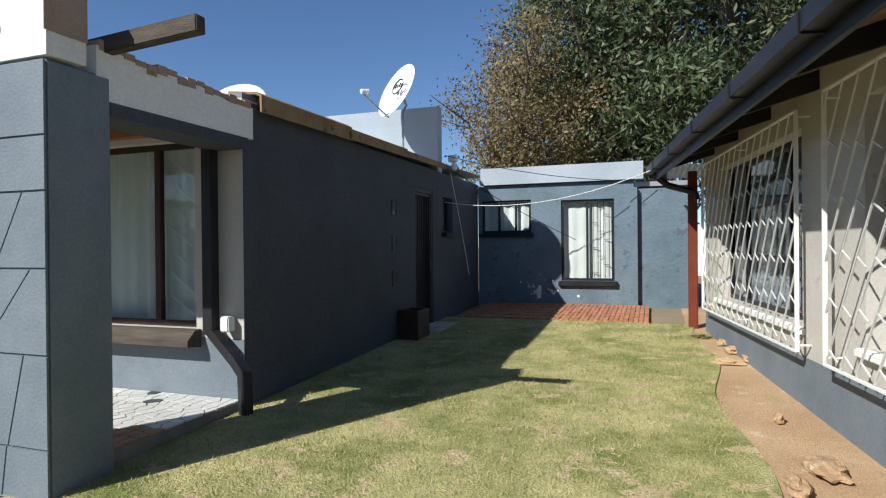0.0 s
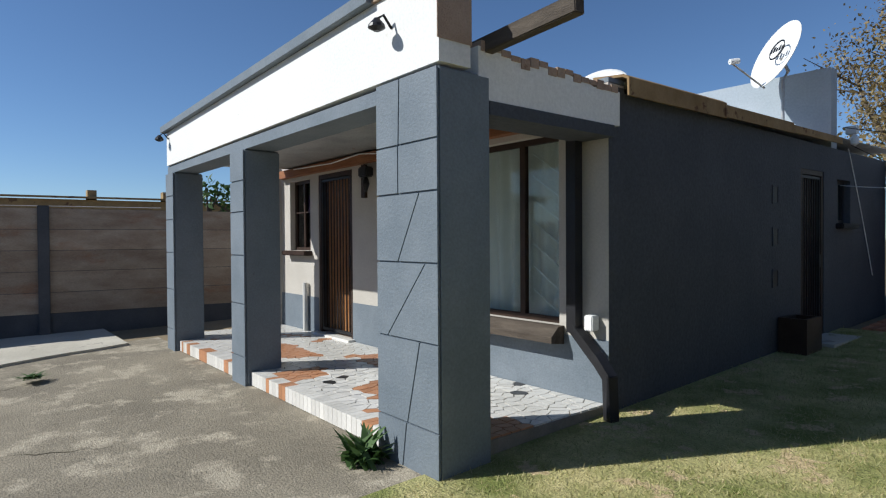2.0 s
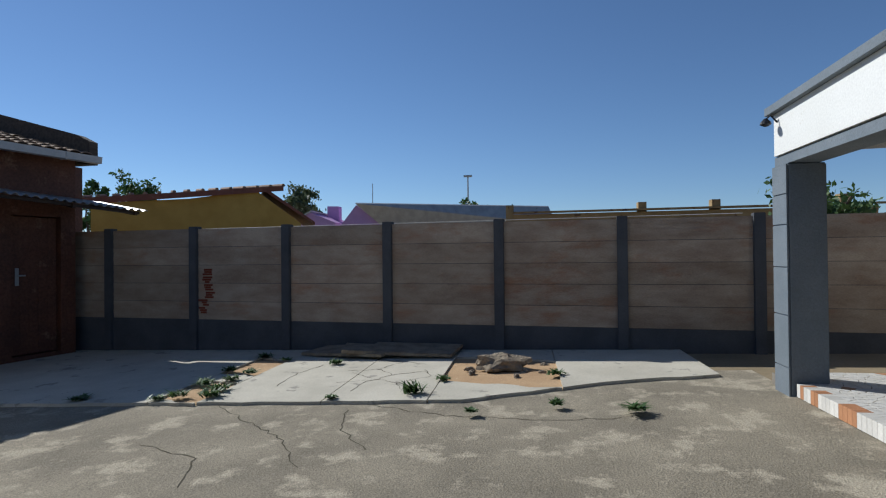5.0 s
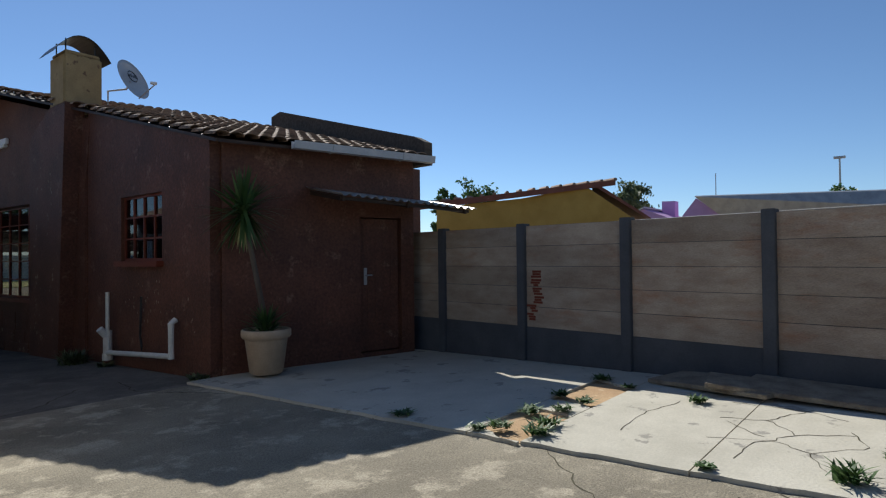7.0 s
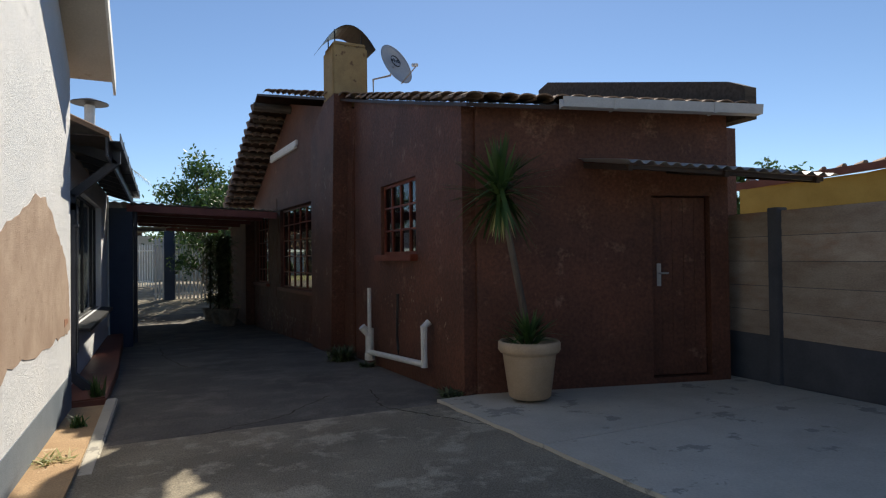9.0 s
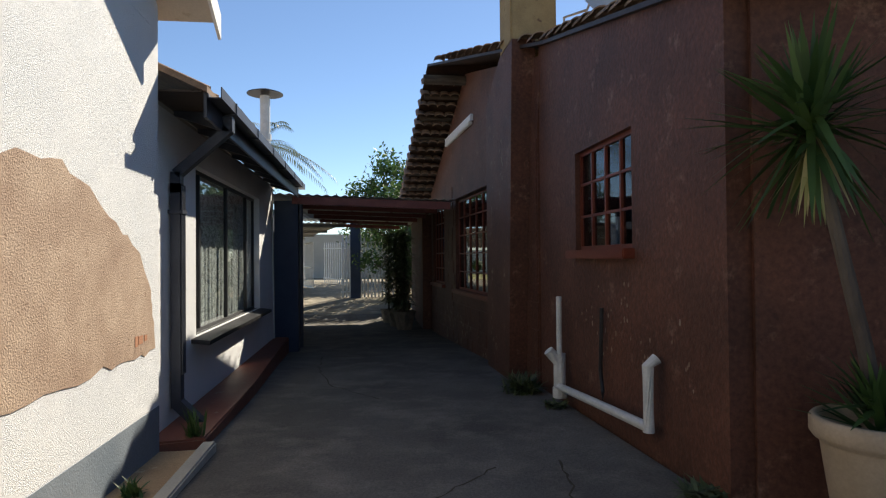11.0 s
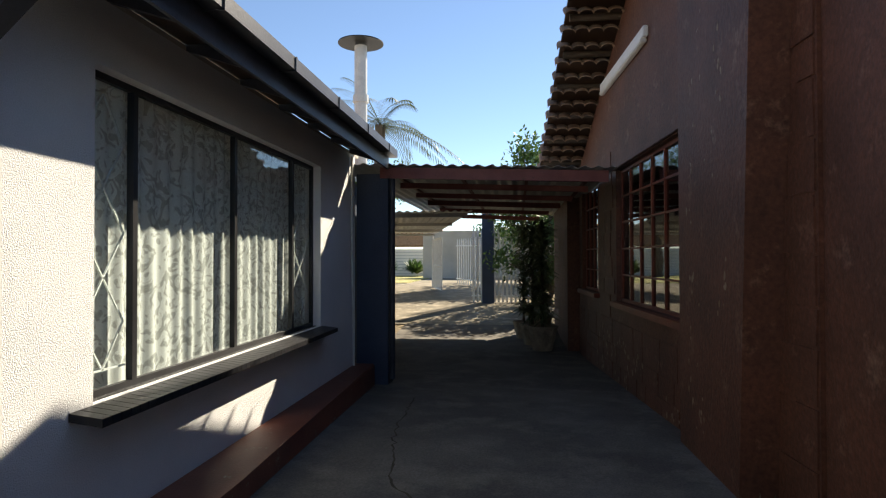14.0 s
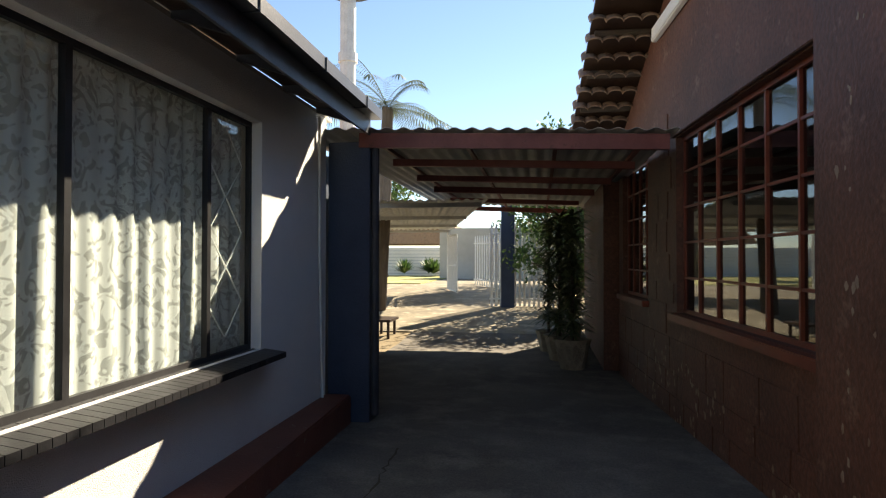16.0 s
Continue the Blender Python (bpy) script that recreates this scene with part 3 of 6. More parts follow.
def pillar(x0, x1, y0, y1, z1, label, cut_seed):
    """Pillar whose front is scored into big irregular blocks with slanting cuts."""
    p = thing("porch_pillar", label, "pillar", "porch pillars", at=((x0 + x1) / 2, (y0 + y1) / 2, 0.1))
    part("shaft", bevelled(boxes((x0, x1, y0 + 0.012, y1, 0.0, z1)), 0.012), GREY, p)
    rng = random.Random(cut_seed)
    rows = (0.0, 0.42, 0.93, 1.4, 1.82, 2.12, z1)
    g = 0.006
    for k, (a, b) in enumerate(zip(rows, rows[1:])):
        tilt = rng.uniform(-0.03, 0.03)
        f = (0.45, 0.62, 0.5, 0.55, 0.38, 0.4)[k]
        slant = (0.1, 0.2, 0.62, 0.35, 0.0, 0.02)[k] * (x1 - x0)
        xm = x0 + (x1 - x0) * f
        l = [(x0 + 0.002, a + g), (xm - slant / 2 - g, a + g), (xm + slant / 2 - g, b - g + tilt * 0), (x0 + 0.002, b - g)]
        r = [(xm - slant / 2 + g, a + g), (x1 - 0.002, a + g), (x1 - 0.002, b - g), (xm + slant / 2 + g, b - g)]
        for ring in ((l, r) if x1 - x0 > 0.5 else ([(x0 + 0.002, a + g), (x1 - 0.002, a + g), (x1 - 0.002, b - g), (x0 + 0.002, b - g)],)):
            bm = bmesh.new()
            prism(bm, [(x, y0 + 0.0125, z) for x, z in ring], (0, -0.0125, 0))
            part("scored_block", bm, GREY, p)
    return p


pillar(-3.69, -3.06, 2.29, 2.71, 2.53, "wide grey pillar scored into stone-like blocks beside the lawn", 1)
pillar(-6.37, -6.02, 2.29, 2.66, 2.415, "grey porch pillar with scored front", 2)
pillar(-8.74, -8.41, 2.29, 2.66, 2.415, "grey porch pillar with scored front near the boundary wall", 3)

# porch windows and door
# this curtain is a near-black sheet painted as the unlit room
window("window_1", "small porch window with dark frame and sloping sill", m_front, fu(-8.69), fu(-8.04), 1.4, 2.41, [fu(-8.37)], [(fu(-8.69), 1.95, fu(-8.04), 1.95)], DARKWOOD, DARKWOOD, GLASSBLUE, sill=(0.12, 0.07), curtain=(-0.3, ROOMSHADE, 0.01))
w2 = window("window_2", "large porch window with brown frames and white curtains", m_front, fu(-5.73), fu(-3.6), 0.83, 2.41, [fu(-5.05), fu(-4.08)], [], DARKWOOD, None, GLASS, fw=0.05, mw=0.06, curtain=(-0.2, CURTAIN, 0.03))
bm = bmesh.new()
for i in range(7):
    bar(bm, m_front @ Vector((fu(-4.03), -0.16, 2.3 - 0.2 * i)), m_front @ Vector((fu(-3.66), -0.16, 2.05 - 0.2 * i)), 0.01, 0.01)
part("burglar_bar", bm, WHITEMETAL, w2, "thin slanting burglar bars")
bm = bmesh.new()
prism(bm, [(-5.8, 3.93, 0.83), (-5.8, 4.0, 0.83), (-5.8, 4.0, 0.68), (-5.8, 3.84, 0.70), (-5.8, 3.84, 0.75)], (2.25, 0, 0))
part("window_sill", bm, TIMBER, w2, "sloping dark weathered sill")


def gate_door(name, label, m, u0, u1, z0, z1, leaf_mat, bar_mat, inset=0.1, bars=9):
    d = thing(name, label, "door", kind="structure", at=m @ Vector(((u0 + u1) / 2, 0, z0)))
    part("door_frame", boxes((u0, u0 + 0.06, -inset - 0.06, -0.01, z0, z1), (u1 - 0.06, u1, -inset - 0.06, -0.01, z0, z1), (u0 + 0.06, u1 - 0.06, -inset - 0.06, -0.01, z1 - 0.06, z1), m=m), DARKWOOD, d)
    n = 6
    for i in range(n):
        a, b = u0 + 0.06 + (u1 - u0 - 0.12) * i / n, u0 + 0.06 + (u1 - u0 - 0.12) * (i + 1) / n
        part("plank", boxes((a + 0.002, b - 0.002, -inset - 0.05, -inset - 0.008, z0 + 0.02, z1 - 0.06), m=m), leaf_mat, d)
    gate = part("gate_frame", boxes((u0 + 0.06, u0 + 0.09, -0.05, -0.02, z0 + 0.03, z1 - 0.07), (u1 - 0.09, u1 - 0.06, -0.05, -0.02, z0 + 0.03, z1 - 0.07), (u0 + 0.09, u1 - 0.09, -0.05, -0.02, z0 + 0.03, z0 + 0.07),
                                     (u0 + 0.09, u1 - 0.09, -0.05, -0.02, z1 - 0.1, z1 - 0.07), m=m), bar_mat, d, "black steel security gate")
    for i in range(bars):
        a = u0 + 0.1 + (u1 - u0 - 0.2) * (i + 0.5) / bars
        bm = bmesh.new()
        bar(bm, m @ Vector((a, -0.035, z0 + 0.07)), m @ Vector((a, -0.035, z1 - 0.1)), 0.012, 0.012, (0, 1, 0))
        part("bar", bm, bar_mat, gate)
    part("lock_box", boxes((u1 - 0.12, u1 - 0.07, -0.06, -0.01, z0 + 0.9, z0 + 1.05), m=m), bar_mat, d)
    return d


gate_door("door_1", "varnished plank door behind a black security gate", m_front, fu(-7.8), fu(-6.9), 0.3, 2.43, DOORWOOD, BLACK)
gate_door("door_2", "dark side door behind a black barred gate", m_side, 3.48, 4.2, 0.28, 2.34, DARKWOOD, BLACK, bars=7)
setting("door_step", boxes((-7.85, -6.85, 3.9, 4.0, 0.262, 0.3)), TILE_W, "white tiled door sill", "step")
setting("side_step", boxes((-3.12, -2.75, 7.6, 8.5, 0.2, 0.36)), CONCRETE, "small concrete step at the side door", "step")
window("window_3", "narrow dark window in the side wall", m_side, 4.65, 5.15, 1.72, 2.28, [4.9], [], BLACK, BLACK, GLASS, curtain=(-0.2, CURTAIN, 0.01))
for i, z in enumerate((2.0, 1.55, 1.1)):
    v = thing("air_vent", "dark recessed air brick in the charcoal wall", "vent", "air bricks", at=(-3.12, 7.0, z))
    part("vent_frame", boxes((-3.119, -3.108, 6.9, 7.05, z - 0.1, z - 0.085), (-3.119, -3.108, 6.9, 7.05, z + 0.085, z + 0.1), (-3.119, -3.108, 6.9, 6.915, z - 0.085, z + 0.085), (-3.119, -3.108, 7.035, 7.05, z - 0.085, z + 0.085)), DARKGREY, v)
    part("vent_plate", boxes((-3.119, -3.114, 6.915, 7.035, z - 0.085, z + 0.085)), BLACK, v)
b = thing("storage_box", "dark open box standing by the side door", "box", at=(-2.95, 7.2, 0.3))
part("body", boxes((-3.1, -2.82, 7.02, 7.06, 0.28, 0.68), (-3.1, -2.82, 7.4, 7.44, 0.28, 0.68), (-3.1, -3.06, 7.06, 7.4, 0.28, 0.68), (-2.86, -2.82, 7.06, 7.4, 0.28, 0.68), (-3.06, -2.86, 7.06, 7.4, 0.28, 0.32)), DARKWOOD, b)
# downpipe at the porch corner
d = thing("downpipe", "black square downpipe with a kinked outlet", "downpipe", at=(-3.35, 3.95, 0.3))
bm = bmesh.new()
bar(bm, (-3.4, 3.94, 2.42), (-3.4, 3.94, 0.8), 0.09, 0.09, (0, 1, 0))
part("upright", bm, BLACK, d)
bm = bmesh.new()
for p, q in (((-3.4, 3.94, 0.84), (-3.14, 3.9, 0.62)), ((-3.16, 3.9, 0.65), (-3.02, 3.88, 0.5)), ((-3.03, 3.88, 0.52), (-3.0, 3.86, 0.12))):
    bar(bm, p, q, 0.08, 0.08, (0.3, 1, 0))
part("shoe", bm, BLACK, d)
bm = boxes((-3.28, -3.2, 3.9, 3.99, 0.83, 0.95))
tagged(part("tap_box", bevelled(bm, 0.008), WHITE), "small white plastic box on the wall corner", "box")
bm = bmesh.new()
tube(bm, [(-8.12, 3.95, 0.27), (-8.12, 3.95, 0.95)], 0.035, 10)
tagged(part("standpipe", bm, PVC), "white plastic pipe standing by the porch wall", "pipe")
l = thing("wall_lantern", "black outdoor lantern on a timber bracket", "lamp", at=(-6.45, 3.95, 2.3))
part("bracket", boxes((-6.62, -6.54, 3.96, 3.999, 2.05, 2.45)), DARKWOOD, l)
part("housing", bevelled(boxes((-6.5, -6.32, 3.84, 3.95, 2.28, 2.4)), 0.015), BLACK, l)
bm = bmesh.new()
lathe(bm, [(0.015, 0.1), (0.035, 0.07), (0.045, 0.02), (0.02, -0.06), (0.005, -0.08)], (-6.4, 3.89, 2.18), 12)
part("globe", bm, BLACK, l)
v = thing("wall_vent", "brown louvred vent in the porch wall", "vent", at=(-6.05, 3.99, 2.3))
part("frame", boxes((-6.15, -5.92, 3.985, 3.999, 2.25, 2.42)), TAN, v)
for i in range(4):
    part("slat", boxes((-6.14, -5.93, 3.972, 3.984, 2.265 + 0.038 * i, 2.285 + 0.038 * i)), DARKWOOD, v)
for x, y in ((-3.52, 2.27), (-8.62, 2.27)):
    s = thing("security_lamp", "small black lamp hooked on the white parapet", "lamp", "parapet lamps", at=(x, y, 2.85))
    bm = bmesh.new()
    tube(bm, [(x, y + 0.03, 2.86), (x, y - 0.03, 2.93), (x, y - 0.07, 2.9)], 0.009, 6)
    part("arm", bm, BLACK, s)
    bm = bmesh.new()
    lathe(bm, [(0.015, 0.06), (0.05, 0.02), (0.055, 0.0), (0.02, -0.02)], (x, y - 0.08, 2.84), 12)
    part("shade", bm, BLACK, s)


def dish(name, label, centre, facing, radius, mat, foot, arm_len=0.55, group="satellite dishes", logo=True):
    """Offset dish with back bracket, arm and receiver head."""
    t = thing(name, label, "satellite dish", group, at=foot)
    m = look(centre, Vector(centre) + Vector(facing))
    bm = bmesh.new()
    n, k = 28, 7
    rings = []
    for side in (0, 0.008):
        for j in range(1, k + 1):
            r = radius * j / k
            rings.append([bm.verts.new(m @ Vector((r * math.cos(2 * math.pi * i / n) * 0.92, r * math.sin(2 * math.pi * i / n), 0.14 * radius - 0.25 * radius * (j / k) ** 2 + side))) for i in range(n)])
    for u, v in list(zip(rings[:k], rings[1:k])) + list(zip(rings[k:], rings[k + 1:])):
        for i in range(n):
            bm.faces.new((u[i], u[(i + 1) % n], v[(i + 1) % n], v[i]))
    for i in range(n):
        bm.faces.new((rings[k - 1][i], rings[k - 1][(i + 1) % n], rings[-1][(i + 1) % n], rings[-1][i]))
    bm.faces.new(rings[0])
    bm.faces.new(rings[k])
    part("reflector", bm, mat, t, smooth=True)
    if logo:
        bm = bmesh.new()
        for r in (0.28,):
            for i in range(20):
                a0, a1 = 2 * math.pi * i / 20, 2 * math.pi * (i + 1) / 20
                bar(bm, m @ Vector((radius * r * math.cos(a0), radius * (0.15 + r * math.sin(a0)), -0.10 * radius)), m @ Vector((radius * r * math.cos(a1), radius * (0.15 + r * math.sin(a1)), -0.10 * radius)), 0.008, 0.02)
        for i in range(5):
            box(bm, radius * (-0.3 + 0.12 * i), radius * (-0.22 + 0.12 * i), radius * 0.08, radius * (0.2 + 0.05 * (i % 2)), -0.12 * radius, -0.11 * radius, m)
        part("emblem", bm, BLACK, t, "dark printed emblem bars")
    back = m @ Vector((0, -radius * 0.25, 0.2))
    bm = bmesh.new()
    tube(bm, [m @ Vector((0, 0, 0.1 * radius)), back, (foot[0], foot[1], back.z - 0.1), foot], 0.022, 8)
    part("mast", bm, ZINC, t)
    head = m @ Vector((0, -radius * 0.75, -arm_len))
    bm = bmesh.new()
    tube(bm, [m @ Vector((0, -radius * 0.98, 0)), head], 0.012, 6)
    part("arm", bm, ZINC, t)
    bm = bmesh.new()
    tube(bm, [head, head + (m @ Vector((0, 0, 0)) - head).normalized() * 0.12], 0.035, 10)
    part("receiver", bm, WHITEMETAL, t)
    return t


dish("satellite_dish", "white satellite dish with a dark emblem on the parapet", (-3.57, 8.2, 3.82), (-0.5, -0.75, 0.4), 0.45, WHITEMETAL, (-3.55, 8.3, 2.8))
dish("satellite_dish", "small pale dish lying behind the porch parapet", (-3.75, 4.75, 2.88), (0.2, -0.6, 0.55), 0.3, WHITEMETAL, (-3.75, 4.9, 2.75), 0.2, logo=False)

# ---- blue-grey outbuilding ----
m_b, L = wall_frame((-3.12, 10.9), (-0.3, 10.9))
bu = lambda x: x + 3.12
setting("wall_blue", wall_cut(m_b, L, 0.3, 2.62, [(bu(-3.05), bu(-2.11), 1.74, 2.35), (bu(-1.56), bu(-0.63), 0.86, 2.32)]), BLUEGREY, "blue-grey painted brick wall with flaking spots", "wall")
m_b2, L2 = wall_frame((-0.3, 10.97), (0.6, 10.97))
setting("wall_blue_end", wall_cut(m_b2, L2, 0.3, 2.48, []), BLUEGREY, "pale blue-grey brick wall end", "wall")
setting("wall_blue_far", boxes((0.4, 0.6, 11.17, 15, 0.3, 2.48), (-3.3, 0.4, 14.8, 15.0, 0.3, 2.5)), BLUEGREY, "blue-grey wall", "wall")
setting("blue_pilaster", boxes((-0.36, -0.24, 10.85, 10.965, 0.3, 2.5)), BLUEGREY, "blue-grey pilaster", "pilaster")
setting("blue_parapet", boxes((-3.05, -0.14, 10.82, 11.1, 2.64, 2.95)), PALEGREY, "pale grey parapet of the outbuilding", "parapet")
setting("roof_blue", boxes((-3.3, 0.75, 11.0, 15.1, 2.52, 2.6)), ZINC, "flat outbuilding roof", "roof")
setting("baseboard", boxes((-2.45, -1.7, 10.86, 10.9, 0.40, 0.44)), BLACK, "dark pipe cover at the wall foot", "trim")
window("window_4", "wide high window with black frame and curtains", m_b, bu(-3.05), bu(-2.11), 1.74, 2.35, [bu(-2.72), bu(-2.4)], [], BLACK, BLACK, GLASS, depth=0.03, sill=(0.07, 0.08), curtain=(-0.12, CURTAIN, 0.015))
w4 = window("window_5", "white-curtained window with black frame and burglar bars", m_b, bu(-1.56), bu(-0.63), 0.86, 2.32, [bu(-1.1)], [], BLACK, BLACK, GLASS, depth=0.03, sill=(0.07, 0.1), curtain=(-0.14, CURTAIN, 0.012))
bm = bmesh.new()
for i in range(4):
    u = bu(-1.02) + 0.1 * i
    bar(bm, m_b @ Vector((u, -0.09, 0.92)), m_b @ Vector((u, -0.09, 2.27)), 0.009, 0.009, (0, 1, 0))
for i in range(9):
    z = 1.0 + 0.15 * i
    u = bu(-1.02) + 0.1 * (i * 2 % 3)
    bar(bm, m_b @ Vector((u, -0.09, z)), m_b @ Vector((u + 0.1, -0.09, z)), 0.009, 0.009)
part("burglar_bar", bm, BLACK, w4)
flakes = thing("paint_flake", "white patches where blue paint has flaked", "paint flakes", at=(-2.0, 10.9, 0.6), kind="structure")
bm = bmesh.new()
rf = random.Random(8)
for i in range(26):
    x, z, r = rf.gauss(-2.05, 0.25), rf.gauss(0.72, 0.1), rf.uniform(0.008, 0.03)
    prism(bm, [(x + r * math.cos(a) * rf.uniform(0.6, 1.3), 10.898, z + r * math.sin(a) * rf.uniform(0.6, 1.5)) for a in (0.3, 1.5, 2.7, 3.9, 5.2)], (0, -0.003, 0))
prism(bm, [(-2.0, 10.898, 0.52), (-1.94, 10.898, 0.54), (-1.92, 10.898, 0.74), (-1.97, 10.898, 0.78), (-2.03, 10.898, 0.66)], (0, -0.003, 0))
part("flake", bm, WHITE, flakes)
pave = tagged(new("pavement_strip"), "terracotta brick paving along the outbuilding", "pavement", kind="structure")
brick_me = None
for i in range(40):
    for j in range(6):
        x, y = -2.9 + 0.075 * i * 0.95, 9.03 + 0.31 * j
        if brick_me is None:
            bm = boxes((0, 0.066, 0, 0.3, -0.06, 0.0))
            brick_me = part("brick", bevelled(bm, 0.004), BRICKPAVE, pave)
            brick_me.location = (x, y, gz(y) + 0.035)
        else:
            o = brick_me.copy()
            scene.collection.objects.link(o)
            o.location = (x, y, gz(y) + 0.035 + 0.004 * math.sin(i * 3.1 + j))

# ---- house with the barred windows ----
RX = lambda y: 1.8 - 0.1316 * y
m_r, LR = wall_frame((RX(8.6), 8.6), (RX(-1.0), -1.0))
ru = lambda y: (8.6 - y) * math.hypot(1, 0.1316)
setting("wall_barred", wall_cut(m_r, LR, 0.0, 2.78, [(ru(7.95), ru(5.3), 0.85, 2.4), (ru(4.3), ru(1.6), 0.85, 2.4)]), CREAM, "cream plaster house wall", "wall")
for a, b in ((8.6, -1.0),):
    setting("trim", boxes((ru(a), ru(b), 0.0, 0.005, 0.0, 0.62), m=m_r), GREY, "grey painted dado", "trim")
for i, (a, b) in enumerate(((7.95, 5.3), (4.3, 1.6))):
    hu0, hu1 = ru(a), ru(b)
    ups = [hu0 + (hu1 - hu0) * f for f in (0.25, 0.75)]
    bars_ = [(hu0, 1.37, hu1, 1.37), (hu0, 1.88, hu1, 1.88)]
    window("window_%d" % (6 + i), "steel window with small panes behind a white grille", m_r, hu0, hu1, 0.85, 2.4, ups, bars_, BLACK, WHITE, GLASSBLUE, depth=0.14, sill=(0.05, 0.06), curtain=(-0.3, CURTAIN, 0.02))
setting("wall_barred_end", boxes((RX(8.6) + 0.2, 6, 8.4, 8.6, 0, 2.78)), WHITE, "white plaster end wall", "wall")


def grille(y0, y1, z0, z1):
    """White burglar grille of slanting bars with zigzag links, on stand-offs."""
    g = thing("window_grille", "white painted burglar grille of slanting zigzag bars", "burglar grille", "grilles", at=m_r @ Vector((ru(y0), 0.1, z0)))
    u0, u1 = ru(y0), ru(y1)
    fr = bmesh.new()
    n = 0.1
    P = lambda u, z: m_r @ Vector((u, n, z))
    for p, q in ((P(u0, z0), P(u1, z0)), (P(u0, z0), P(u0, z1)), (P(u1, z0), P(u1, z1)), (P(u0, z1), P(u1, z1))):
        bar(fr, p, q, 0.012, 0.03, m_r.col[1][:3])
    part("grille_frame", fr, WHITEMETAL, g)
    step = 0.215
    k = int((u1 - u0) / step)
    rise = z1 - z0
    for i in range(-8, k + 1):
        a = u0 + step * i
        pts = [(a, z0), (a + rise * 0.62, z1)]
        lo, hi = 0.0, 1.0
        if pts[0][0] < u0:
            lo = (u0 - pts[0][0]) / (pts[1][0] - pts[0][0])
        if pts[1][0] > u1:
            hi = (u1 - pts[0][0]) / (pts[1][0] - pts[0][0])
        if hi - lo < 0.05:
            continue
        bm = bmesh.new()
        Q = lambda f: P(a + rise * 0.62 * f, z0 + rise * f)
        bar(bm, Q(lo), Q(hi), 0.01, 0.011, m_r.col[1][:3])
        f = lo + 0.06
        while f < hi - 0.1:
            uu, zz = a + rise * 0.62 * f, z0 + rise * f
            if uu + step * 0.5 < u1:
                bar(bm, P(uu, zz), P(min(u1, uu + step * 0.52), zz - 0.06), 0.009, 0.009, m_r.col[1][:3])
            f += 0.17
        part("bar", bm, PVC, g)
    for uu in (u0, (u0 + u1) / 2, u1):
        for zz in (z0 + 0.05, z1 - 0.05):
            so = bmesh.new()
            bar(so, m_r @ Vector((uu, 0, zz)), P(uu, zz), 0.012, 0.012)
            part("stand_off", so, WHITEMETAL, g)


grille(8.3, 5.13, 0.68, 2.5)
grille(4.63, 1.4, 0.68, 2.52)
bm = bmesh.new()
prism(bm, [m_r @ Vector((-0.15, 0.62, 2.56)), m_r @ Vector((-0.15, -5.0, 4.3)), m_r @ Vector((LR, -5.0, 4.3)), m_r @ Vector((LR, 0.62, 2.56))], (0, 0, 0.06))
setting("roof_barred", bm, CLAY, "dark roof slope over the barred windows", "roof")
for i in range(9):
    bm = bmesh.new()
    u = 0.5 + 1.05 * i
    bar(bm, m_r @ Vector((u, 0.6, 2.5)), m_r @ Vector((u, -0.05, 2.7)), 0.05, 0.14)
    tagged(part("rafter_end", bm, BLACK), "black painted rafter end under the eave", "rafter", "rafter ends")


def gutter(name, label, p, q, mat, w=0.12, h=0.1):
    """Square-section eaves gutter open at the top."""
    p, q = Vector(p), Vector(q)
    s = (q - p).normalized().cross(Vector((0, 0, 1))).normalized()
    prof = [(-w / 2, h / 2), (-w / 2, -h / 2), (w / 2, -h / 2), (w / 2 + 0.015, h / 2), (w / 2 + 0.005, h / 2), (w / 2 - 0.01, -h / 2 + 0.01), (-w / 2 + 0.01, -h / 2 + 0.01), (-w / 2 + 0.01, h / 2)]
    g = thing(name, label, "gutter", "gutters", at=p)
    bm = bmesh.new()
    prism(bm, [p + s * a + Vector((0, 0, b)) for a, b in prof], q - p)
    part("channel", bm, mat, g)
    n = max(2, int((q - p).length / 1.1))
    for i in range(n):
        c = p.lerp(q, (i + 0.5) / n)
        d = (q - p).normalized() * 0.015
        bm = bmesh.new()
        prism(bm, [c - d + s * a + Vector((0, 0, b)) for a, b in ((-w / 2 - 0.004, h / 2), (-w / 2 - 0.004, -h / 2 - 0.004), (w / 2 + 0.004, -h / 2 - 0.004), (w / 2 + 0.02, h / 2), (w / 2 + 0.028, h / 2), (w / 2 + 0.01, -h / 2 - 0.012), (-w / 2 - 0.012, -h / 2 - 0.012), (-w / 2 - 0.012, h / 2))], d * 2)
        part("bracket", bm, mat, g)
    return g


gutter("roof_gutter", "black metal eaves gutter", m_r @ Vector((LR, 0.66, 2.55)), m_r @ Vector((-0.2, 0.66, 2.52)), BLACK)
bm = bmesh.new()
bar(bm, m_r @ Vector((-0.2, 0.6, 2.47)), m_r @ Vector((LR, 0.6, 2.5)), 0.03, 0.17)
tagged(part("fascia_board", bm, BLACK), "black fascia board under the gutter", "fascia")
bm = bmesh.new()
tube(bm, [m_r @ Vector((-0.1, 0.64, 2.46)), m_r @ Vector((-0.1, 0.45, 2.3)), m_r @ Vector((-0.12, 0.1, 2.2)), m_r @ Vector((-0.12, 0.08, 2.1))], 0.045, 8)
tagged(part("gutter_outlet", bm, BLACK), "black gutter outlet pipe", "downpipe")
p = RX(8.85)
bm = boxes((p - 0.17, p - 0.05, 8.78, 8.9, 0.2, 2.5))
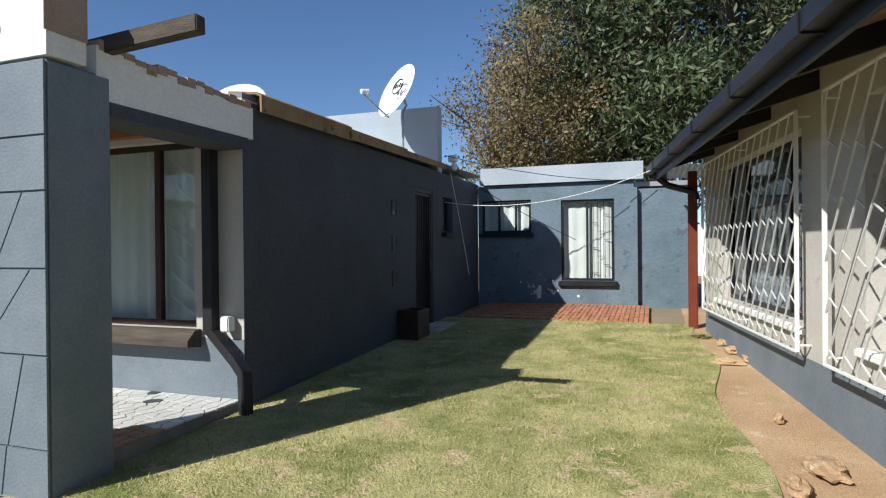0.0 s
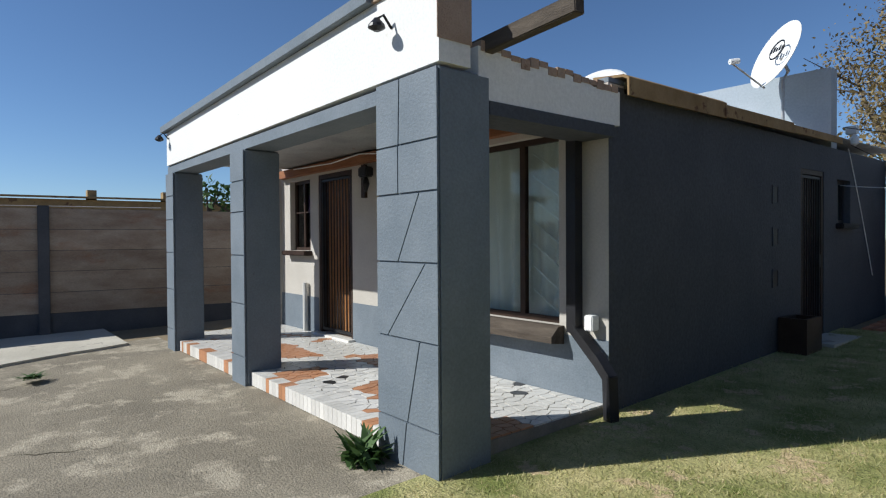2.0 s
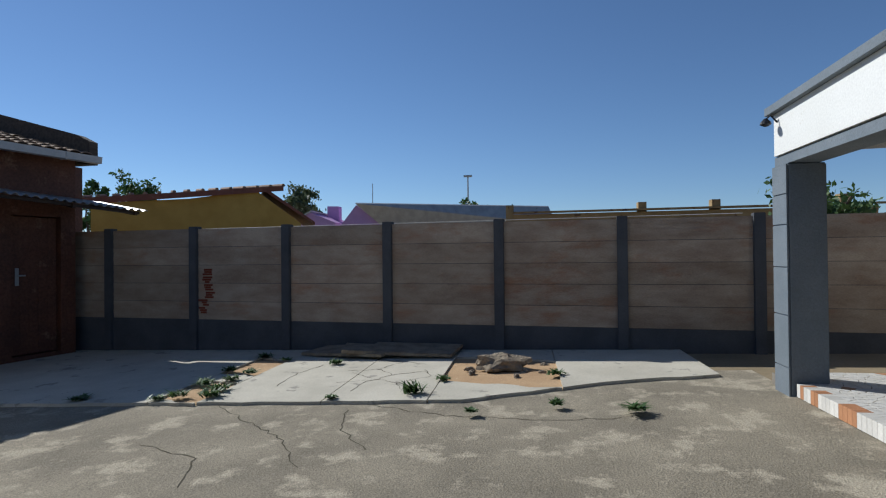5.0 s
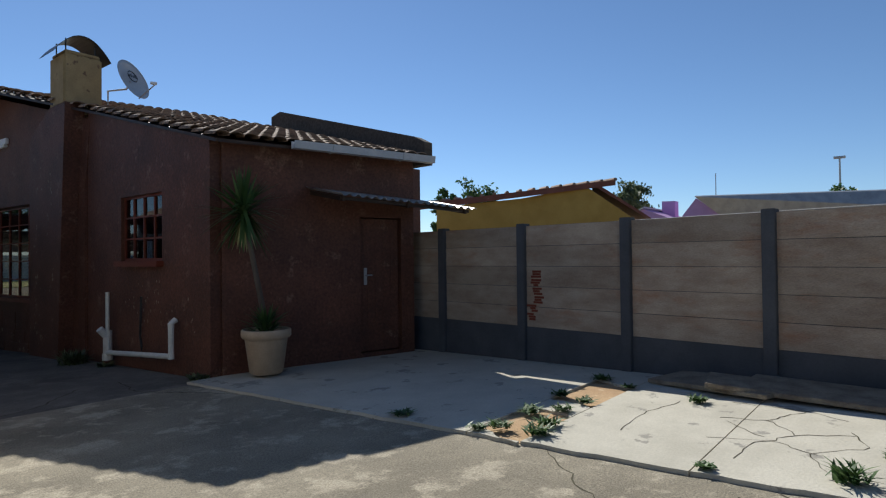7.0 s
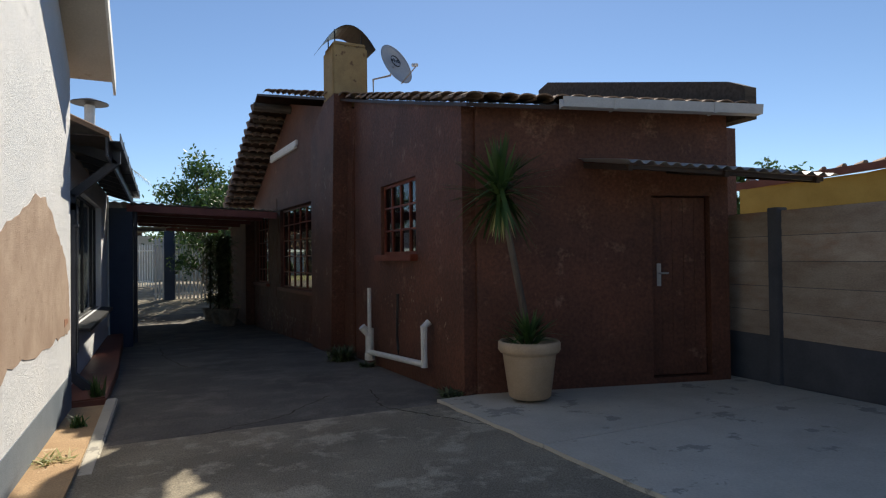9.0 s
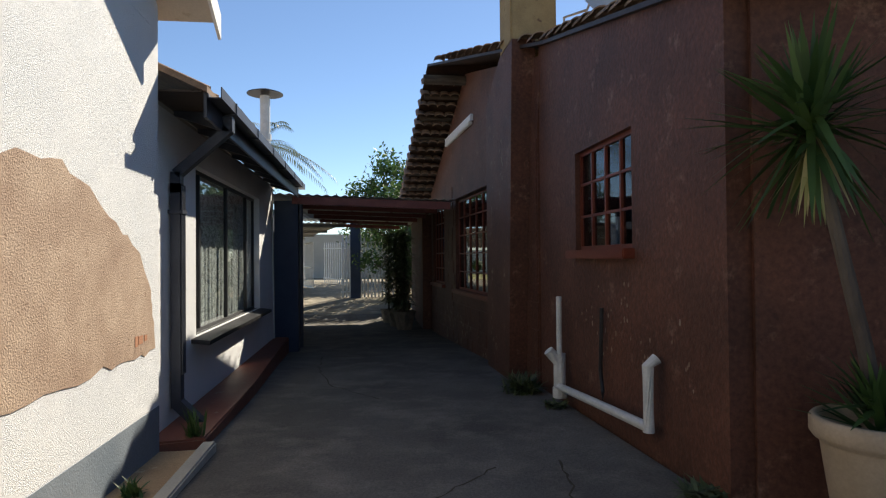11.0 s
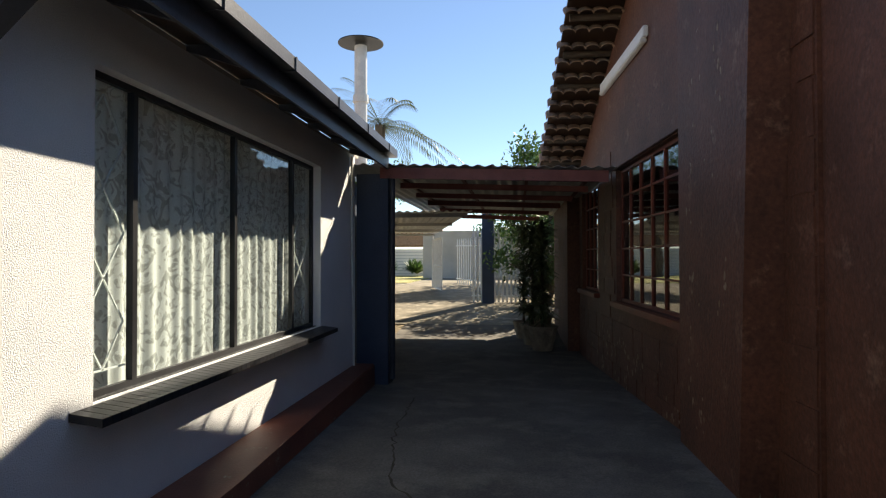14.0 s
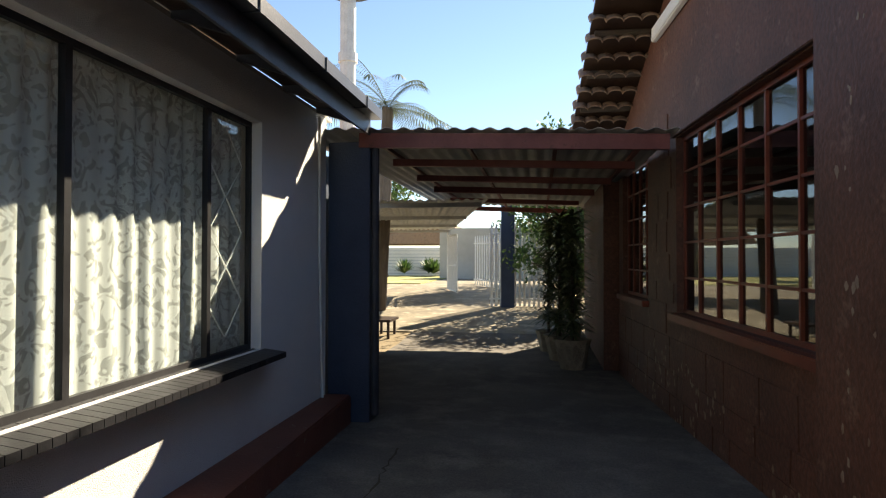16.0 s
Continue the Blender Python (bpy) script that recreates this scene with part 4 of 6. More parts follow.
tagged(part("veranda_post", bevelled(bm, 0.01), REDTRIM), "red oxide painted post at the house corner", "post")
bm = bmesh.new()
corrugated(bm, (p - 0.4, 8.7, 2.58), (1, 0, 0), (0, 1, 0), 4.0, 1.8)
setting("roof_walkway", bm, ZINC, "corrugated roof over the walkway", "roof")
setting("wall_distant", boxes((0.2, 6, 22, 22.2, 0.3, 2.1)), WHITE, "white wall behind the houses", "wall")

# ---- boundary wall of precast panels ----
BX = lambda y: -11.7 + 0.12 * (y + 2.5)
bwall = thing("boundary_wall", "precast concrete boundary wall with charcoal posts", "wall", at=(-11.7, -2.5, 0), kind="structure")
posts_y = [-8.9] + [-9.7 + 1.814 * i for i in range(1, 13)]
m_bd, _ = wall_frame((BX(-12), -12), (BX(14), 14))
bvu = lambda y: (y + 12) * math.hypot(1, 0.12)
for y in posts_y:
    u = bvu(y)
    z0 = gz(y) - 0.1
    part("post", bevelled(boxes((u - 0.075, u + 0.075, -0.1, 0.075, z0, 2.1), m=m_bd), 0.008), POST, bwall)
for k, (a, b) in enumerate(zip(posts_y, posts_y[1:])):
    ua, ub = bvu(a) + 0.06, bvu(b) - 0.06
    part("base_panel", boxes((ua, ub, -0.04, 0.012, -0.5, 0.45), m=m_bd), POST, bwall, "charcoal painted bottom panel")
    # backing added only to keep sunlight from showing through the panel joints
    part("joint_backing", boxes((ua, ub, -0.028, -0.012, 0.45, 2.06), m=m_bd), POST, bwall)
    for i in range(5):
        z = 0.454 + 0.322 * i
        bm = bmesh.new()
        for j in range(4):
            zz = z + 0.0805 * j
            box(bm, ua, ub, -0.03, 0.0 + 0.005 * (j % 2), zz, zz + (0.0805 if j < 3 else 0.0735), m_bd)
        part("panel", bm, PRECAST, bwall)
bm = bmesh.new()
rr = random.Random(3)
for i in range(6):
    y = -5.78 + 0.03 * math.sin(i)
    u = bvu(y)
    z = 0.56 + 0.135 * i
    for j in range(3):
        zz = z + 0.04 * j
        box(bm, u - rr.uniform(0.03, 0.13) - (0.12 if i < 2 else 0), u + rr.uniform(0.03, 0.1) - (0.12 if i < 2 else 0), 0.006, 0.009, zz, zz + 0.035, m_bd)
tagged(part("paint_smear", bm, REDTRIM), "dark red paint smeared on the wall panel", "paint mark")
# rubble by the wall
rr = random.Random(5)


def rock(name, label, c, s, seed, mat=ROCK):
    bm = bmesh.new()
    bmesh.ops.create_icosphere(bm, subdivisions=3, radius=1)
    for v in bm.verts:
        n = v.co.normalized()
        k = 1 + 0.45 * noise.noise(n * 1.7 + Vector((seed, 0, 0))) + 0.2 * noise.noise(n * 5 + Vector((0, seed, 0)))
        v.co = Vector((n.x * s[0] * k, n.y * s[1] * k, max(-0.25, n.z) * s[2] * k))
        v.co += Vector(c)
    return tagged(part(name, bm, mat), label, "rock", "rubble")


rock("rubble_lump", "crumbling lump of broken masonry on bare soil", (-9.95, -0.55, 0.12), (0.2, 0.33, 0.15), 2.0)
for i in range(9):
    rock("small_stone", "small broken stone on the soil", (rr.uniform(-10.6, -9.4), rr.uniform(-1.1, 0.05), 0.07), (rr.uniform(0.03, 0.08), rr.uniform(0.03, 0.08), 0.04), i * 3.3)
for i, (x, y, a, b, r) in enumerate(((-11.28, -2.9, 0.75, 0.38, 10), (-11.15, -1.95, 0.7, 0.4, 24), (-11.1, -2.5, 0.5, 0.3, 40))):
    bm = boxes((-a, a, -b, b, 0, 0.05), m=pose(x, y, gz(y) + 0.07 + 0.02 * i, 2, 3 * (i - 1), r + 60))
    tagged(part("broken_slab", bevelled(bm, 0.008), ROCK), "grey broken concrete slab lying by the wall", "slab", "broken slabs")
for i in range(8):
    y = rr.uniform(2.8, 8.2)
    rock("soil_stone", "pale stone on the sandy soil strip", (rr.uniform(0.7, 0.95), y, gz(y) + 0.02), (rr.uniform(0.03, 0.14), rr.uniform(0.04, 0.18), 0.05), i * 1.7, SOIL)


def weed(x, y, r, h, n, seed, label="green weed tuft in a pavement crack", mat=LEAF_D, lift=0.05, w=0.025):
    rw = random.Random(seed)
    z = gz(y) + lift
    rows = []
    for i in range(n):
        a, d = rw.uniform(0, 6.28), r * rw.uniform(0.3, 1)
        rows.append(((x + rw.gauss(0, r * 0.25), y + rw.gauss(0, r * 0.25), z), (x + d * math.cos(a), y + d * math.sin(a), z + h * rw.uniform(0.4, 1)), w * rw.uniform(0.6, 1.3), 0.3 * h))
    ob = link("weed", strips(rows), mat)
    return tagged(ob, label, "weed", "weeds")


for i, (x, y, r, h) in enumerate(((-8.55, -1.45, 0.2, 0.2), (-7.75, -0.75, 0.1, 0.05), (-8.0, 0.05, 0.1, 0.08), (-10.4, -2.9, 0.16, 0.1), (-8.5, -4.15, 0.18, 0.1), (-8.5, -3.75, 0.2, 0.13), (-8.8, -3.8, 0.2, 0.13),
                                  (-9.15, -4.2, 0.2, 0.1), (-9.35, -3.95, 0.16, 0.1), (-8.35, -4.3, 0.12, 0.08), (-10.0, -4.3, 0.16, 0.09), (-9.8, -3.9, 0.16, 0.09), (-11.1, -4.3, 0.2, 0.09), (-10.75, -3.8, 0.12, 0.07),
                                  (-7.8, 0.73, 0.2, 0.08), (-9.45, 0.12, 0.16, 0.09), (-9.2, -1.2, 0.14, 0.08), (-8.4, -5.3, 0.18, 0.06), (-8.35, -2.3, 0.1, 0.05))):
    weed(x, y, r, h, 60, i)
weed(-3.62, 2.15, 0.22, 0.34, 90, 50, "bushy green weed at the pillar foot", LEAF_D, 0.0, 0.04)
weed(-4.5, -11.6, 0.14, 0.55, 80, 51, "tall feathery weed by the white wall", LEAF_D, 0.0, 0.02)
weed(-4.45, -10.2, 0.14, 0.25, 60, 52, "green weed by the white wall", LEAF_D, 0.0, 0.02)
weed(-8.25, -13.6, 0.4, 0.4, 260, 53, "low dark weeds below the red wall", LEAF_G, 0.0, 0.03)
weed(-8.4, -12.6, 0.22, 0.14, 70, 54, "low dark weeds below the red wall", LEAF_G, 0.0, 0.03)
weed(-8.55, -9.6, 0.3, 0.15, 80, 55, "low weeds at the red wall corner", LEAF_G, 0.0, 0.03)
weed(0.55, 8.1, 0.22, 0.1, 60, 56, "grass tuft at the lawn edge", BLADE, 0.0, 0.02)
weed(-4.4, -8.9, 0.3, 0.12, 70, 57, "dry stalks at the wall foot", BLADE, 0.0, 0.02)

# ---- red building ----
def fr(x, y):
    """The yard front of the red building and its roof stand askew to the passage wall."""
    d = max(0.0, -8.65 - x)
    return x + 0.27 * d, y + 0.21 * d


m_a, LA = wall_frame((-8.65, -14.0), (-8.65, -9.45))
au = lambda y: y + 14.0
setting("wall_red_north", wall_cut(m_a, LA, -0.6, 3.34, [(au(-12.5), au(-10.95), 1.57, 2.73)], 0.25), RED, "ox-red painted plaster wall, worn and patched", "wall")
m_a2, LA2 = wall_frame((-7.99, -23.0), (-8.62, -14.0))
S2 = math.hypot(1, 0.07)
a2u = lambda y: (y + 23.0) * S2
setting("wall_red_south", wall_cut(m_a2, LA2, -0.9, 3.35, [(a2u(-19.65), a2u(-16.35), 0.75, 2.85), (a2u(-23 + 0.3), a2u(-21.0), 0.8, 2.85)], 0.25), RED, "ox-red wall scored into blocks", "wall")
bm = bmesh.new()
prism(bm, [m_a2 @ Vector((0, 0, 3.352)), m_a2 @ Vector((LA2, 0, 3.352)), (-8.65, -13.9, 4.4), m_a2 @ Vector((a2u(-18.5), 0, 5.55))], m_a2.col[1].xyz * -0.25)
setting("wall_red_gable", bm, RED, "ox-red gable wall", "wall")
bm = bmesh.new()
prism(bm, [(-8.651, -14.0, 3.342), (-8.651, -9.46, 3.342), (-8.651, -9.46, 3.415), (-8.651, -13.99, 4.555)], (-0.25, 0, 0))
setting("wall_red_gable_north", bm, RED, "ox-red gable wall", "wall")
m_f, LF = wall_frame((-8.82, -9.4), fr(-13.45, -9.452))
setting("wall_red_front", wall_cut(m_f, LF, -0.6, 3.43, [(2.36, 3.2, -0.1, 2.3)], 0.25), RED, "ox-red wall facing the yard", "wall")
# added near-black ceiling: blocks sky seen through the panes, darkens the windows
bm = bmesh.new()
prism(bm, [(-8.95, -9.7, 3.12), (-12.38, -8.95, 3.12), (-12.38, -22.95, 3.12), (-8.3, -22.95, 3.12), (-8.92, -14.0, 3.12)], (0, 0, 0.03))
setting("ceiling_red", bm, ROOMSHADE, "added near-black ceiling that keeps sky light out of the red building", "ceiling")
setting("wall_red_back", boxes((-12.65, -12.4, -23, -8.7, -0.8, 3.3), (-12.4, -8.1, -23.3, -23.05, -0.8, 3.3)), RED, "ox-red rear walls", "wall")
d = thing("door_3", "closed ox-red plank door under the awning", "door", kind="structure", at=m_f @ Vector((2.8, 0, -0.1)))
for i in range(5):
    part("plank", boxes((2.38 + 0.16 * i, 2.536 + 0.16 * i, -0.14, -0.09, -0.08, 2.28), m=m_f), RED, d)
bm = bmesh.new()
tube(bm, [m_f @ Vector((2.5, -0.09, 1.27)), m_f @ Vector((2.5, -0.04, 1.27)), m_f @ Vector((2.61, -0.04, 1.27))], 0.012, 8)
part("door_handle", bm, ZINC, d)
part("lock_plate", boxes((2.47, 2.53, -0.09, -0.084, 1.1, 1.4), m=m_f), ZINC, d)

ub = au(-12.5), au(-10.95)
ups = [ub[0] + (ub[1] - ub[0]) * f for f in (0.25, 0.5, 0.75)]
window("window_8", "red steel window with small square panes", m_a, ub[0], ub[1], 1.57, 2.73, ups, [(ub[0], 1.57 + 1.16 * f, ub[1], 1.57 + 1.16 * f) for f in (0.34, 0.67)], REDTRIM, REDTRIM, GLASSBLUE, depth=0.06, mw=0.035, sill=(0.12, 0.1), bw=0.028)
for name, (a, b), z0, z1 in (("window_9", (-19.65, -16.35), 0.75, 2.85), ("window_10", (-22.7, -21.0), 0.8, 2.85)):
    u0, u1 = a2u(a), a2u(b)
    n = 6 if name == "window_9" else 4
    ups = [u0 + (u1 - u0) * i / n for i in range(1, n)]
    window(name, "large dark red cottage-pane window", m_a2, u0, u1, z0, z1, ups, [(u0, z0 + (z1 - z0) * f, u1, z0 + (z1 - z0) * f) for f in (0.2, 0.4, 0.6, 0.8)], REDTRIM, REDTRIM, GLASSDARK, depth=0.08, mw=0.03, sill=(0.1, 0.09), bw=0.025)
setting("window_hood", bevelled(boxes((a2u(-19.75), a2u(-16.25), 0.0, 0.05, 2.86, 2.93), m=m_a2), 0.008), RED, "raised red plaster hood over the window", "trim")
setting("wall_red_extension", boxes((-8.2, -7.75, -28.0, -23.31, -0.9, 2.85)), RED, "low ox-red wall under the carport", "wall")
# blocks scored into the red plaster
scored = bpy.data.objects["wall_red_south"]
rs = random.Random(21)
z = -0.55
while z < 3.2:
    hgt = rs.uniform(0.26, 0.42)
    u = 0.02
    while u < LA2 - 0.1:
        wd = rs.uniform(0.4, 0.8)
        e = min(u + wd, LA2 - 0.01)
        yc = -23.0 + (u + e) / 2 / S2
        clash = any(e > w0 - 0.06 and u < w1 + 0.06 and z + hgt > z0 - 0.12 and z < z1 + 0.1 for w0, w1, z0, z1 in ((a2u(-19.65), a2u(-16.35), 0.75, 2.85), (a2u(-22.7), a2u(-21.0), 0.8, 2.85)))
        if not clash and not -16.25 < yc < -14.4:
            bm = bmesh.new()
            k = rs.uniform(-0.02, 0.02)
            prism(bm, [m_a2 @ Vector((u + 0.013, 0.0005, z + 0.013)), m_a2 @ Vector((e - 0.013, 0.0005, z + 0.013 + k * 0)), m_a2 @ Vector((e - 0.013 + k, 0.0005, min(z + hgt, 3.34) - 0.013)), m_a2 @ Vector((u + 0.013 + k, 0.0005, min(z + hgt, 3.34) - 0.013))], m_a2.col[1].xyz * 0.014)
            part("scored_block", bm, RED, scored)
        u = e
    z += hgt
# paint flaked off the red wall, thickest along its damp foot
flaked = thing("paint_flake", "pale patches where red paint has flaked off the damp plaster", "paint flakes", at=(-8.3, -17.0, 0.0), kind="structure")
rs = random.Random(33)


def flake(bm, m, u, n, z, r):
    k = rs.randint(6, 9)
    prism(bm, [m @ Vector((u + r * rs.uniform(0.4, 1.1) * math.cos(6.283 * i / k), n, z + r * rs.uniform(0.7, 1.8) * math.sin(6.283 * i / k))) for i in range(k)], m.col[1].xyz * 0.0025)


for c in range(16):
    bm = bmesh.new()
    uc, zc = a2u(rs.uniform(-22.0, -16.3)), -0.45 + 0.7 * rs.random() ** 1.6
    for k in range(rs.randint(5, 11)):
        flake(bm, m_a2, uc + rs.gauss(0, 0.16), 0.0148, zc + rs.gauss(0, 0.1), rs.uniform(0.008, 0.035))
    part("flake", bm, FLAKED, flaked)
m_br, _ = wall_frame((-8.3, -16.2), (-8.3, -14.6))
for c in range(9):
    bm = bmesh.new()
    uc, zc = rs.uniform(0.1, 1.4), rs.uniform(-0.4, 3.6)
    for k in range(rs.randint(4, 9)):
        flake(bm, m_br, max(0.05, min(1.5, uc + rs.gauss(0, 0.07))), 0.001, zc + rs.gauss(0, 0.18), rs.uniform(0.008, 0.03))
    part("flake", bm, FLAKED, flaked)
for c in range(8):
    bm = bmesh.new()
    uc, zc = rs.uniform(0.2, 4.3), rs.uniform(-0.3, 1.2)
    for k in range(rs.randint(3, 7)):
        flake(bm, m_a, max(0.05, min(4.5, uc + rs.gauss(0, 0.12))), 0.001, zc + rs.gauss(0, 0.1), rs.uniform(0.006, 0.022))
    part("flake", bm, FLAKED, flaked)
# chimney breast and stack
wb = thing("white_card", "white card standing on the window ledge", "card", at=(-8.82, -11.85, 1.57))
part("card", bevelled(boxes((-8.86, -8.83, -12.05, -11.7, 1.572, 1.92)), 0.004), WHITE, wb)
ch = thing("chimney", "tan plastered chimney on a red breast with a curved black cowl", "chimney", at=(-8.4, -15.3, -0.4))
bm = bmesh.new()
prism(bm, [(-8.3, -16.2, -0.8), (-8.3, -14.6, -0.8), (-8.3, -14.18, 4.74), (-8.3, -14.97, 4.74), (-8.3, -15.6, 4.5), (-8.3, -16.2, 4.2)], (-0.36, 0, 0))
part("breast", bm, RED, ch)
part("chimney_shaft", bevelled(boxes((-9.0, -8.29, -14.95, -14.2, 4.7, 5.72)), 0.03), TAN, ch)
part("cap", bevelled(boxes((-8.97, -8.32, -14.92, -14.23, 5.72, 5.8)), 0.02), TAN, ch)
bm = bmesh.new()
prof = [(-0.62 + 1.24 * i / 12, 6.12 - 0.42 * (abs(-0.62 + 1.24 * i / 12) / 0.62) ** 2) for i in range(13)]
prism(bm, [(-8.63 + a * 0.85, -14.95, z) for a, z in prof] + [(-8.63 + a * 0.85, -14.95, z - 0.012) for a, z in reversed(prof)], (0, 0.8, 0))
cow = part("cowl", bm, BLACK, ch, "curved black sheet-metal cowl")
for x in (-8.9, -8.36):
    for y in (-14.8, -14.3):
        bm = bmesh.new()
        bar(bm, (x, y, 5.75), (x, y, 6.04), 0.02, 0.02, (0, 1, 0))
        part("cowl_leg", bm, BLACK, ch)
dish("satellite_dish", "grey satellite dish with printed emblem beside the chimney", (-9.55, -14.1, 5.42), (-0.42, 0.86, 0.4), 0.45, DISHGREY, (-9.15, -14.3, 4.6), 0.5)
# fluorescent fitting on the gable
lf = thing("tube_light", "white fluorescent batten fitting on the red gable", "lamp", at=m_a2 @ Vector((a2u(-19.2), 0, 4.35)))
part("housing", bevelled(boxes((a2u(-20.5), a2u(-17.8), 0.0, 0.07, 4.36, 4.5), m=m_a2), 0.01), WHITEMETAL, lf)
part("diffuser", bevelled(boxes((a2u(-20.45), a2u(-17.85), 0.004, 0.09, 4.29, 4.357), m=m_a2), 0.015), LED, lf)
# waste pipe
wp = thing("waste_pipe", "white plastic waste pipe with a rodding eye on the red wall", "pipe", at=(-8.5, -12.7, -0.3))
for name, pts, r in (("upright", [(-8.5, -12.72, 0.25), (-8.5, -12.72, 1.0)], 0.035), ("gully_bend", [(-8.5, -12.72, 0.3), (-8.5, -12.72, -0.22)], 0.075), ("rodding_eye", [(-8.5, -12.72, 0.18), (-8.36, -12.72, 0.34)], 0.065),
                     ("run", [(-8.48, -12.7, -0.1), (-8.5, -11.6, -0.03), (-8.52, -10.4, 0.04)], 0.045), ("riser", [(-8.52, -10.4, 0.0), (-8.52, -10.4, 0.56), (-8.6, -10.4, 0.62)], 0.05)):
    bm = bmesh.new()
    tube(bm, pts, r, 12)
    part(name, bm, PVC, wp, smooth=False)
bm = bmesh.new()
tube(bm, [(-8.5, -12.72, -0.24), (-8.5, -12.72, -0.12)], 0.09, 12)
part("collar", bm, PVC, wp)
bm = bmesh.new()
tube(bm, [(-8.6, -11.6, 0.95), (-8.58, -11.6, 0.3), (-8.56, -11.5, 0.1), (-8.58, -11.55, -0.1)], 0.022, 8)
tagged(part("water_pipe", bm, BLACK), "thin dark water pipe on the red wall", "pipe")

# roof: rafters under clay pantiles
EAVE, RIDGE, SOUTH = (-9.1, 3.36), (-18.5, 5.74), (-23.6, 3.3)


def verge(y):
    return -8.55 if y > -13.5 else -8.55 + 0.22 * (-13.5 - y) if y > -18.5 else -7.45 + 0.07 * (-18.5 - y)


def roof_z(y):
    (a, za), (b, zb) = (EAVE, RIDGE) if y > RIDGE[0] else (SOUTH, RIDGE)
    return za + (zb - za) * (y - a) / (b - a)


bm = bmesh.new()
ys = [-9.15, -11, -13.5, -16, -18.5, -20, -22, -23.6]
up = [[bm.verts.new((*fr(x, y), roof_z(y))) for x in (verge(y) - 0.02, -11.5, -13.7)] for y in ys]
lo = [[bm.verts.new((*fr(x, y), roof_z(y) - 0.05)) for x in (verge(y) - 0.02, -11.5, -13.7)] for y in ys]
for a, b in zip(range(len(ys)), range(1, len(ys))):
    for i in (0, 1):
        bm.faces.new((up[a][i], up[a][i + 1], up[b][i + 1], up[b][i]))
        bm.faces.new((lo[a][i], lo[b][i], lo[b][i + 1], lo[a][i + 1]))
    for i in (0, 2):
        bm.faces.new((up[a][i], up[b][i], lo[b][i], lo[a][i]))
for j in (0, len(ys) - 1):
    for i in (0, 1):
        bm.faces.new((up[j][i], up[j][i + 1], lo[j][i + 1], lo[j][i]))
roof = setting("roof_red", bm, DARKWOOD, "clay pantile roof of the red building", "roof")
bm = bmesh.new()
tube(bm, [(-9.2, -18.5, 5.4), (-7.38, -18.5, 5.4)], 0.11, 12)
tagged(part("ridge_log", bm, TIMBER), "round gum-pole ridge beam jutting from the gable", "beam", "gum poles")
for i in range(6):
    y = -19.3 - 0.72 * i
    bm = bmesh.new()
    tube(bm, [(-9.2, y, roof_z(y) - 0.12), (verge(y) - 0.08, y, roof_z(y) - 0.12)], 0.06, 10)
    tagged(part("purlin_log", bm, TIMBER), "round gum-pole purlin under the verge tiles", "beam", "gum poles")
gutter("roof_gutter", "pale grey gutter along the red eave", (*fr(-10.0, -9.0), 3.37), (*fr(-13.5, -9.0), 3.35), DISHGREY, 0.14, 0.12)
bm = bmesh.new()
prism(bm, [(*fr(x, y), z) for x, y, z in ((-13.5, -9.2, 3.3), (-13.5, -9.2, 3.72), (-13.55, -9.5, 3.86), (-14.0, -14.2, 5.14), (-14.05, -14.6, 5.07), (-14.05, -14.6, 3.3))], (-0.22, 0, 0))
setting("wall_red_parapet", bm, TIMBER, "grey-brown stepped parapet at the roof end", "parapet")
aw = thing("awning", "corrugated iron awning over the door on timber poles", "awning", at=(-11.5, -8.6, 2.7))
m_aw = m_f.copy()
bm = bmesh.new()
aw_p, aw_v = m_aw @ Vector((3.95, 0.02, 2.62)), m_aw.col[1].xyz + Vector((0, 0, -0.17))
corrugated(bm, aw_p, -m_aw.col[0].xyz + Vector((0, 0, 0.05)), aw_v, 2.6, 1.3, 0.15, 0.02)
part("sheeting", bm, ZINC, aw)
for u in (1.45, 2.6, 3.75):
    bm = bmesh.new()
    bar(bm, m_aw @ Vector((u, 0.0, 2.56 + 0.05 * (3.85 - u))), m_aw @ Vector((u, 1.24, 2.35 + 0.05 * (3.85 - u))), 0.05, 0.07)
    part("rafter", bm, DARKWOOD, aw)
bm = bmesh.new()
bar(bm, m_aw @ Vector((1.4, 1.18, 2.49)), m_aw @ Vector((3.85, 1.18, 2.37)), 0.05, 0.05)
part("edge_beam", bm, DARKWOOD, aw)
# potted yucca
pot = thing("plant_pot", "large buff plant pot with a moulded rim", "plant pot", at=(-9.15, -8.75, -0.13))
bm = bmesh.new()
lathe(bm, [(0.22, 0.0), (0.245, 0.02), (0.31, 0.5), (0.32, 0.52), (0.345, 0.53), (0.365, 0.56), (0.365, 0.64), (0.35, 0.66), (0.32, 0.66), (0.31, 0.6), (0.05, 0.58)], (-9.15, -8.75, -0.13), 36)
part("pot", bm, POTCLAY, pot, smooth=True)
yu = thing("yucca", "yucca with a thin bare trunk and a spiky leaf head", "plant", at=(-9.15, -8.75, 0.45))
bm = bmesh.new()
top_y = Vector((-8.9, -8.95, 2.3))
tube(bm, [(-9.15, -8.75, 0.45), (-9.1, -8.8, 0.95), (-9.0, -8.87, 1.6), top_y], 0.05, 10, 0.035)
part("trunk", bm, BARK, yu)
ry = random.Random(11)


